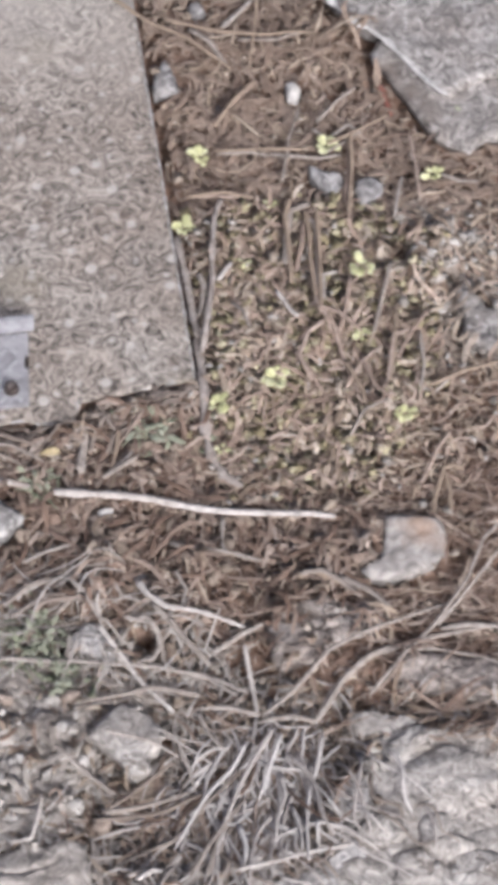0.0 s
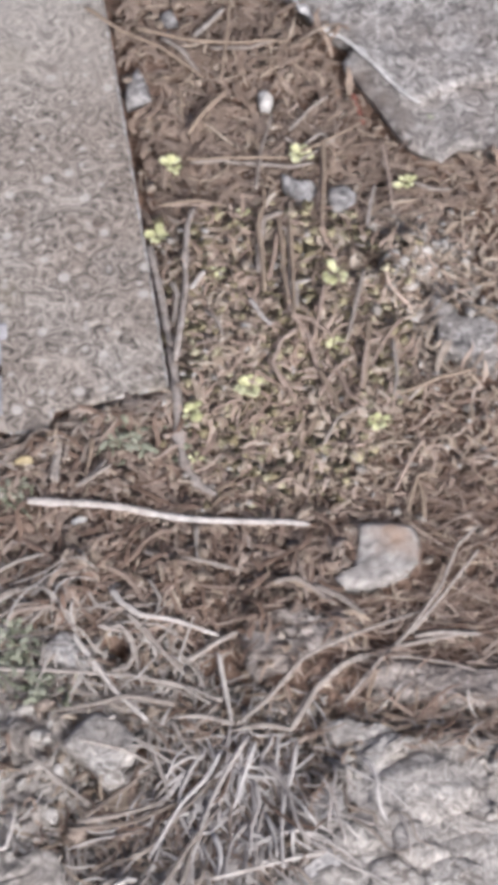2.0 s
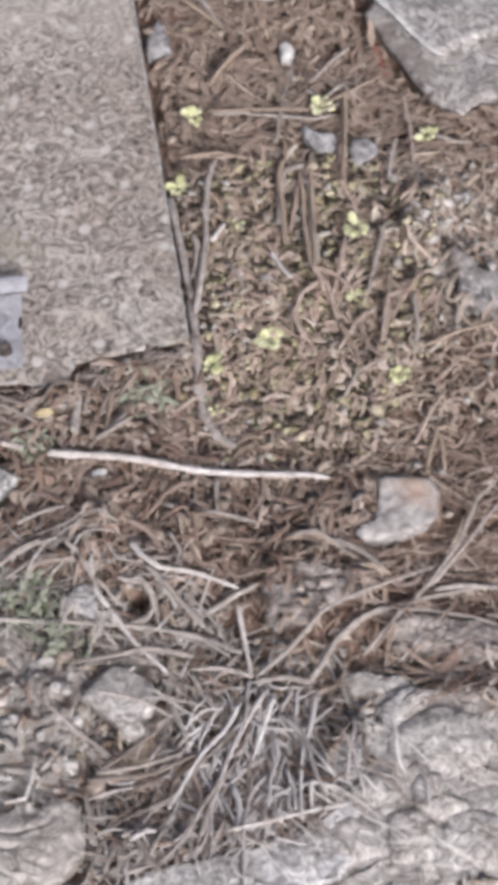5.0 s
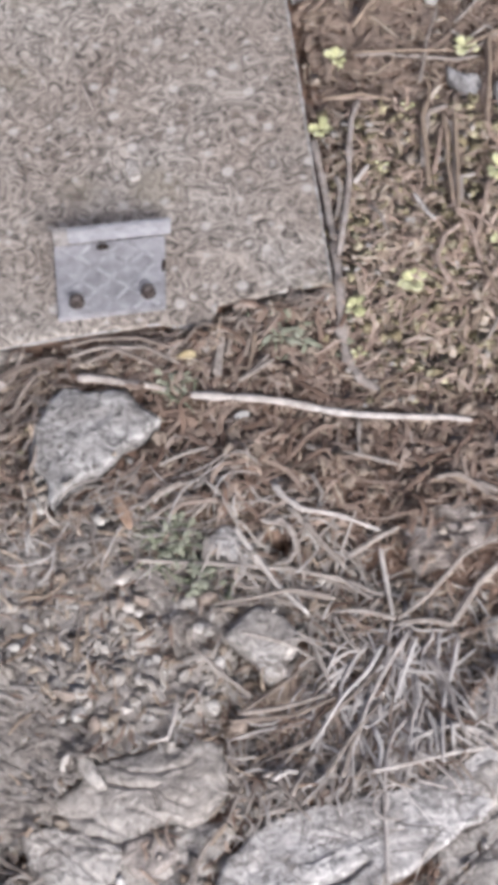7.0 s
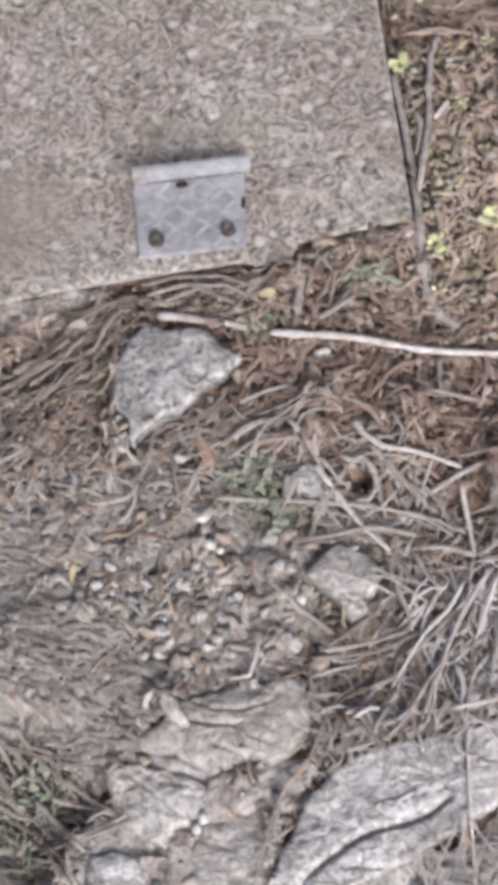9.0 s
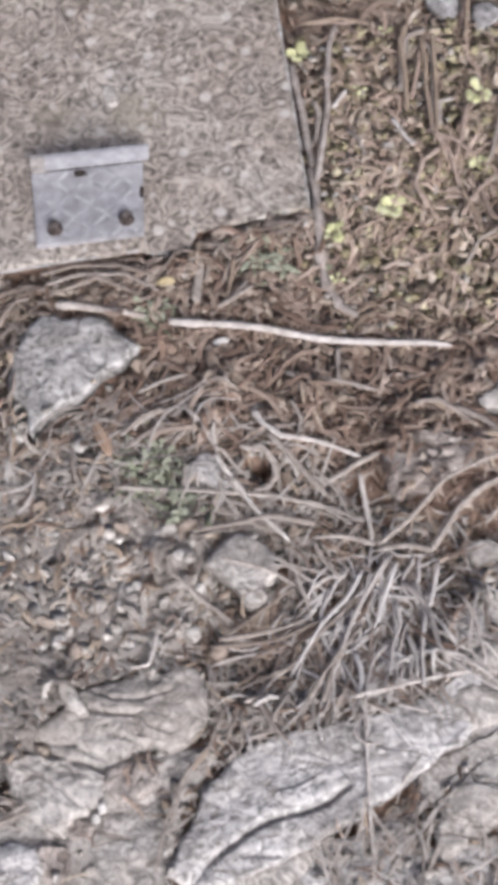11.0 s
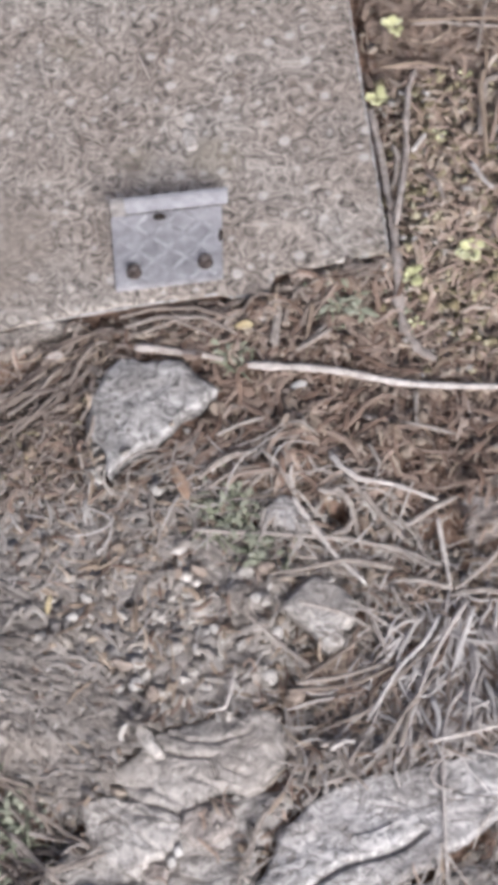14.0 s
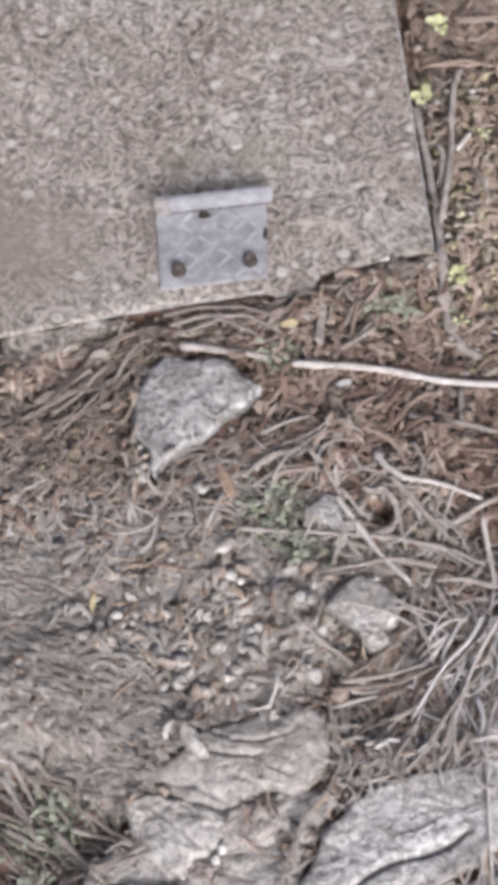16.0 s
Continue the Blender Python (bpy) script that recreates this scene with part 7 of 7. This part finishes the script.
# ---- dead grass tuft ----
def dead_tuft():
    rnd = random.Random(79)
    tuft = tagged(new("dry_grass_tuft"), "dead grey-beige grass tuft fanning downhill over soil", "grass tuft")
    bx, by = TUFT

    def blade(pts, w, mat, i):
        base = rest(np.array([p[0] for p in pts]), np.array([p[1] for p in pts]))
        hs = [float(b) + p[2] for b, p in zip(base, pts)]
        for _ in range(3):
            hs = [hs[0]] + [max(c, (a + b) / 2) for a, c, b in zip(hs, hs[1:], hs[2:])] + [hs[-1]]
        part("blade", strand_mesh("blade", [(p[0], p[1], h) for p, h in zip(pts, hs)], w * 1.1, w * 0.6, mat, sides=5, flat=rnd.uniform(0.4, 0.8), seed=i, step=0.006), tuft)

    for i in range(240):
        a = -math.pi / 2 - 0.02 + rnd.gauss(0, 0.34)
        ln = rnd.uniform(0.03, 0.075)
        x, y = bx + rnd.gauss(0.002, 0.022), by + rnd.gauss(-0.008, 0.012)
        start = rnd.uniform(0.0, 0.09)
        x, y = x + math.cos(a) * start, y + math.sin(a) * start
        a += rnd.gauss(0, 0.32)
        k = 7
        pts, h = [], rnd.uniform(0.004, 0.016)
        bend, wave_at = rnd.gauss(0, 0.04), rnd.uniform(0, 6.28)
        for j in range(k + 1):
            u = j / k
            pts.append((x, y, 0.002 + h * (0.5 + 1.6 * u - 1.9 * u * u)))
            a += bend + 0.16 * math.sin(wave_at + j * 1.4) + (rnd.gauss(0, 0.5) if rnd.random() < 0.4 else 0)
            x, y = x + math.cos(a) * ln / k, y + math.sin(a) * ln / k
        blade(pts, rnd.uniform(0.0010, 0.0018), BLADE if rnd.random() < 0.8 else BROWN_BLADE, i)
    # the blades that stand out, pale and broad
    down = [[(0.0181, 0.8390), (0.0026, 0.8118), (-0.0095, 0.7850), (-0.0174, 0.7608)], [(0.0233, 0.8344), (0.0147, 0.8074), (0.0073, 0.7829)], [(-0.0015, 0.8299), (-0.0124, 0.8073), (-0.0280, 0.7885), (-0.0399, 0.7673), (-0.0516, 0.7437)],
            [(0.0281, 0.8186), (0.0420, 0.8007), (0.0474, 0.7843), (0.0519, 0.7632), (0.0597, 0.7493)], [(0.0530, 0.8345), (0.0485, 0.8074), (0.0426, 0.7843), (0.0407, 0.7544), (0.0416, 0.7294)], [(0.0219, 0.8047), (0.0254, 0.7851), (0.0201, 0.7666), (0.0183, 0.7422)],
            [(-0.0071, 0.7613), (-0.0019, 0.7430), (-0.0043, 0.7232)], [(0.0185, 0.7719), (0.0065, 0.7543), (0.0017, 0.7318), (0.0005, 0.7112)], [(0.0298, 0.7781), (0.0360, 0.7588), (0.0373, 0.7397)]]
    left = [[(0.0079, 0.8490), (-0.0166, 0.8573), (-0.0383, 0.8572)], [(-0.0379, 0.8563), (-0.0267, 0.8344), (-0.0177, 0.8253)], [(-0.0039, 0.8674), (-0.0211, 0.8471)], [(-0.0360, 0.8683), (-0.0681, 0.8734), (-0.0927, 0.8664), (-0.1254, 0.8581)], [(-0.0511, 0.8316), (-0.0423, 0.8072), (-0.0377, 0.7894)],
            [(-0.1024, 0.8288), (-0.0713, 0.8207), (-0.0493, 0.8180)], [(-0.1008, 0.7662), (-0.0705, 0.7760), (-0.0409, 0.7903)], [(-0.0667, 0.7436), (-0.0493, 0.7541), (-0.0336, 0.7761), (-0.0176, 0.7948), (-0.0055, 0.8127)], [(-0.0402, 0.7205), (-0.0301, 0.7412), (-0.0175, 0.7630), (-0.0015, 0.7859)]]
    low = [[(-0.0838, 0.7220), (-0.0665, 0.7307)], [(-0.0751, 0.7229), (-0.0629, 0.7025), (-0.0493, 0.6856)], [(-0.0660, 0.6990), (-0.0569, 0.7273)], [(-0.0284, 0.7231), (-0.0222, 0.7499), (-0.0095, 0.7762), (0.0058, 0.8038)], [(-0.0181, 0.7214), (-0.0102, 0.7456), (-0.0079, 0.7683)],
           [(-0.1392, 0.8287), (-0.1198, 0.8107), (-0.0916, 0.7839)], [(-0.0848, 0.6947), (-0.0612, 0.6974)], [(-0.1100, 0.7504), (-0.1063, 0.7322), (-0.1019, 0.7185)], [(0.0059, 0.8458), (0.0304, 0.8500), (0.0475, 0.8491)]]
    bank = [[(-0.1074, 0.6895), (-0.1017, 0.7108), (-0.0989, 0.7236)], [(-0.0965, 0.6938), (-0.0899, 0.7108), (-0.0847, 0.7280)], [(-0.1315, 0.6345), (-0.1261, 0.6601), (-0.1158, 0.6802), (-0.1052, 0.6929)], [(-0.1416, 0.5947), (-0.1373, 0.6231), (-0.1297, 0.6518), (-0.1188, 0.6744)],
            [(-0.1004, 0.7219), (-0.0858, 0.7427), (-0.0701, 0.7558)], [(-0.1062, 0.7022), (-0.0896, 0.7340), (-0.0699, 0.7454), (-0.0462, 0.7629)]]
    for i, line in enumerate(down + left + low + bank):
        lift = 0.017 if i < 18 else 0.013 if i < 27 else 0.009
        blade([(*p, lift) for p in line], (0.0019 if i % 3 else 0.0023) if i < 27 else 0.0013, BLADE if i < 9 else STEM, 400 + i)


dead_tuft()


# ---- small green plants ----
def leaf_mesh(name, length, width, fold, mat):
    bm = bmesh.new()
    rows = []
    prof = [(0.0, 0.08), (0.2, 0.55), (0.45, 0.9), (0.7, 1.0), (0.88, 0.75), (1.0, 0.2)]
    for u, w in prof:
        x = u * length
        z = 0.12 * length * math.sin(u * 2.4)
        rows.append([bm.verts.new((x, s * w * width / 2, z + abs(s) * fold * w * width)) for s in (-1, -0.5, 0, 0.5, 1)])
    for a, b in zip(rows, rows[1:]):
        for i in range(4):
            bm.faces.new((a[i], b[i], b[i + 1], a[i + 1]))
    bmesh.ops.recalc_face_normals(bm, faces=bm.faces)
    bmesh.ops.solidify(bm, geom=bm.faces[:], thickness=0.0003)
    return bm_mesh(name, bm, mat, smooth=True)


LEAVES = [leaf_mesh("leaf", 0.0085, 0.008, 0.12, LEAF), leaf_mesh("leaf", 0.0075, 0.0065, 0.2, LEAF), leaf_mesh("leaf", 0.010, 0.006, 0.1, LEAF)]


def seedling(at, leaves, size, seed, label, height=0.016):
    rnd = random.Random(seed)
    x, y = at
    base = tagged(new("seedling"), label, "small plant", "yellow-green seedlings")
    base.location = (x, y, gz(x, y))
    stem = strand_mesh("stem", [(0, 0, -0.002), (0.001, 0.0005, height * 0.5), (0, 0.001, height)], 0.0007, 0.0005, LEAF, sides=5)
    part("stem", stem, base)
    turn = rnd.uniform(0, 6.28)
    leaves += 2
    for i in range(leaves):
        ob = part("leaf", LEAVES[i % 3], base)
        a = turn + i * 2 * math.pi / leaves + rnd.uniform(-0.25, 0.25)
        ob.matrix_local = Matrix.Translation((0.0015 * math.cos(a), 0.0015 * math.sin(a), height + rnd.uniform(-0.002, 0.002))) @ \
            Euler((rnd.uniform(-0.3, 0.3), rnd.uniform(-0.25, 0.15), a)).to_matrix().to_4x4() @ Matrix.Scale(1.15 * size * rnd.uniform(0.6, 1.15), 4)
    return base


for at, k, s, seed in (((-0.0407, 1.3659), 5, 1.0, 1), ((-0.0533, 1.2939), 5, 0.95, 2), ((0.0643, 1.3780), 5, 0.95, 3), ((0.1524, 1.3468), 4, 0.85, 4), ((0.0904, 1.2481), 5, 0.95, 5),
                       ((0.0212, 1.1382), 5, 1.05, 6), ((-0.0241, 1.1190), 4, 0.95, 7), ((0.1203, 1.1064), 4, 0.9, 8), ((0.0171, 1.3172), 3, 0.55, 9), ((0.0888, 1.1825), 3, 0.6, 10),
                       ((-0.0213, 1.0814), 2, 0.5, 12), ((-0.0041, 1.2549), 2, 0.5, 13)):
    seedling(at, k, s, seed, "tiny yellow-green seedling with rounded leaves" if s > 0.8 else "tiny sparse yellowish seedling")


def grass_tuft(name, at, n, radius, length, mat, label, seed):
    """A few upright thin blades."""
    rng = np.random.default_rng(seed)
    x, y = at
    base = tagged(new(name), label, "grass")
    base.location = (x, y, gz(x, y) + 0.005)
    for i in range(n):
        a, r = rng.uniform(0, 6.28), radius * math.sqrt(rng.random())
        b = rng.uniform(0, 6.28)
        ln = rng.uniform(*length)
        p0 = Vector((r * math.cos(a), r * math.sin(a), 0))
        d = Vector((math.cos(b), math.sin(b), 0)) * ln
        part("blade", strand_mesh("blade", [p0, p0 + d * 0.4 + Vector((0, 0, ln * 0.45)), p0 + d + Vector((0, 0, ln * 0.4))], 0.0013, 0.0005, mat, sides=5, flat=0.35, seed=i), base)


for at, r, k, n in (((-0.1547, 0.9138), 0.022, 45, 61), ((-0.1348, 0.8856), 0.018, 34, 62), ((-0.0782, 1.1012), 0.016, 26, 63), ((-0.3128, 0.6620), 0.03, 50, 64), ((-0.0178, 1.0866), 0.02, 26, 65)):
    ring = [(at[0] + r * math.cos(a), at[1] + 0.8 * r * math.sin(a)) for a in np.linspace(0, 2 * math.pi, 9)[:-1]]
    flakes("green_leaf_bits", ring, k, (0.003, 0.008), GREEN, "scattered tiny grey-green leaves", n, lift=(0.006, 0.013), category="leaves")
grass_tuft("green_grass", (-0.1580, 0.9137), 22, 0.022, (0.012, 0.026), GREEN, "sparse short green grass among litter", 31)
grass_tuft("green_grass", (-0.1349, 0.8880), 12, 0.012, (0.01, 0.018), GREEN, "sparse short green grass among litter", 32)
grass_tuft("green_grass", (-0.0769, 1.1012), 12, 0.016, (0.01, 0.02), GREEN, "sparse green grass at the slab's foot", 33)
grass_tuft("green_grass", (-0.1573, 1.0430), 10, 0.012, (0.01, 0.018), GREEN, "thin green grass under the long stick", 34)
grass_tuft("green_grass", (-0.3124, 0.6578), 14, 0.034, (0.02, 0.04), GREEN, "green grass mixed with dry straw", 35)
for pts, w, m in (([(-0.3296, 0.7092), (-0.3075, 0.6882), (-0.2898, 0.6674)], 0.0020, STEM), ([(-0.3179, 0.7137), (-0.3043, 0.6968), (-0.2782, 0.6718), (-0.2650, 0.6554)], 0.0016, BROWN_BLADE), ([(-0.3373, 0.6644), (-0.3120, 0.6503), (-0.2919, 0.6465)], 0.0020, STEM),
                  ([(-0.2966, 0.6548), (-0.2791, 0.6344), (-0.2603, 0.6200)], 0.0026, STEM), ([(-0.2894, 0.6632), (-0.2652, 0.6574), (-0.2406, 0.6455)], 0.0020, STEM), ([(-0.2937, 0.6218), (-0.2629, 0.6286), (-0.2284, 0.6395)], 0.0020, STEM),
                  ([(-0.3355, 0.6877), (-0.3219, 0.6710), (-0.3081, 0.6504)], 0.0018, BROWN_BLADE), ([(-0.3094, 0.6215), (-0.2951, 0.6382), (-0.2847, 0.6550)], 0.0018, STEM)):
    stick("corner_straw", pts, w, w * 0.7, m, "dry straw over a dark hollow beside rocks", "straw", lift=0.016, group="straws in the near hollow", flat=0.55)
for pts, w, m in (([(-0.3352, 0.7125), (-0.3233, 0.6934), (-0.3091, 0.6703)], 0.0020, STEM), ([(-0.3414, 0.7016), (-0.3307, 0.6868), (-0.3169, 0.6680)], 0.0018, STEM), ([(-0.3192, 0.7149), (-0.3080, 0.7022), (-0.2891, 0.6940)], 0.0018, BROWN_BLADE), ([(-0.3004, 0.6620), (-0.2807, 0.6416), (-0.2634, 0.6222)], 0.0026, STEM),
                  ([(-0.2795, 0.6750), (-0.2605, 0.6607), (-0.2396, 0.6465)], 0.0018, BROWN_BLADE), ([(-0.2717, 0.6273), (-0.2507, 0.6360), (-0.2316, 0.6446)], 0.0020, STEM), ([(-0.2953, 0.6268), (-0.2906, 0.6414), (-0.2822, 0.6353)], 0.0016, BROWN_BLADE), ([(-0.2719, 0.6542), (-0.2612, 0.6440), (-0.2439, 0.6506)], 0.0016, STEM)):
    stick("corner_straw", pts, w, w * 0.7, m, "dry straw over a dark hollow beside rocks", "straw", lift=0.018, group="straws in the near hollow", flat=0.55)
grass_tuft("green_grass", (-0.2900, 0.6273), 7, 0.024, (0.02, 0.04), GREEN, "green grass mixed with dry straw", 36)


SAGE_LEAVES = [leaf_mesh("leaf", 0.016, 0.006, 0.1, SAGE), leaf_mesh("leaf", 0.012, 0.007, 0.15, SAGE), leaf_mesh("leaf", 0.020, 0.005, 0.08, SAGE)]


def sprig(at, leaves, radius, size, seed, label):
    """A low weed: soft leaves lying in a loose patch, each on the litter."""
    rnd = random.Random(seed)
    x, y = at
    base = tagged(new("green_weed"), label, "small plant", "sage green weeds")
    base.location = (x, y, gz(x, y))
    part("stem", strand_mesh("stem", [(0, 0, -0.002), (0.001, 0.001, 0.005), (0.002, 0, 0.010)], 0.0008, 0.0006, SAGE, sides=5), base)
    for i in range(leaves):
        ob = part("leaf", SAGE_LEAVES[i % 3], base)
        a, r = rnd.uniform(0, 6.28), radius * math.sqrt(rnd.random())
        ob.matrix_local = Matrix.Translation((r * math.cos(a), r * math.sin(a), rnd.uniform(0.010, 0.018))) @ \
            Euler((rnd.uniform(-0.4, 0.4), rnd.uniform(-0.3, 0.2), rnd.uniform(0, 6.28))).to_matrix().to_4x4() @ Matrix.Scale(size * rnd.uniform(0.6, 1.1), 4)


sprig((-0.1580, 0.9137), 38, 0.023, 0.6, 91, "faded grey-green weed on grey litter")
sprig((-0.1359, 0.8833), 28, 0.016, 0.6, 92, "faded grey-green weed on grey litter")
sprig((-0.0737, 1.0960), 24, 0.014, 0.75, 93, "small grey-green weed at the slab's foot")
sprig((-0.1615, 1.0506), 12, 0.011, 0.55, 94, "small grey-green weed beside the long stick")
sprig((-0.2981, 0.6749), 30, 0.02, 0.8, 95, "small grey-green weed among dry grass")
sprig((-0.3160, 0.6329), 14, 0.018, 0.6, 96, "small grey-green weed among dry grass")
sprig((0.1700, 1.4115), 7, 0.009, 0.6, 97, "tiny green weed on the broken slab's edge")


def fallen_leaf(name, a, b, width, mat, label, lift):
    a, b = Vector(a), Vector(b)
    ob = new(name, leaf_mesh(name, (b - a).length, width, 0.18, mat))
    ob.matrix_world = Matrix.Translation((a.x, a.y, gz(*a) + lift)) @ Matrix.Rotation(math.atan2(b.y - a.y, b.x - a.x), 4, "Z")
    tagged(ob, label, "leaf")


white_straw = new("slab_straw", strand_mesh("slab_straw", [(*(-0.2523, 1.3418), 0.0022), (*(-0.2463, 1.3282), 0.0026), (*(-0.2392, 1.3124), 0.0022)], 0.0011, 0.0008, WOOD))
tagged(white_straw, "short pale straw lying on the concrete", "straw")
fallen_leaf("yellow_leaf", (-0.1608, 1.0742), (-0.1453, 1.0752), 0.008, YELLOW, "small pale yellow fallen leaf", 0.012)
fallen_leaf("orange_leaf", (-0.2051, 0.9592), (-0.1878, 0.9221), 0.009, ORANGE, "narrow curled orange-brown dead leaf", 0.010)
fallen_leaf("brown_leaf", (-0.0903, 0.7882), (-0.0585, 0.7996), 0.018, BROWN_LEAF, "broad brown dead leaf under grass stems", 0.003)
fallen_leaf("tan_leaf", (-0.3061, 1.0453), (-0.2905, 1.0474), 0.008, WOOD, "small tan leaf under the slab", 0.018)
fallen_leaf("yellow_leaf", (-0.2854, 0.8231), (-0.2844, 0.8415), 0.004, YELLOW, "short yellowish blade on grey grit", 0.008)
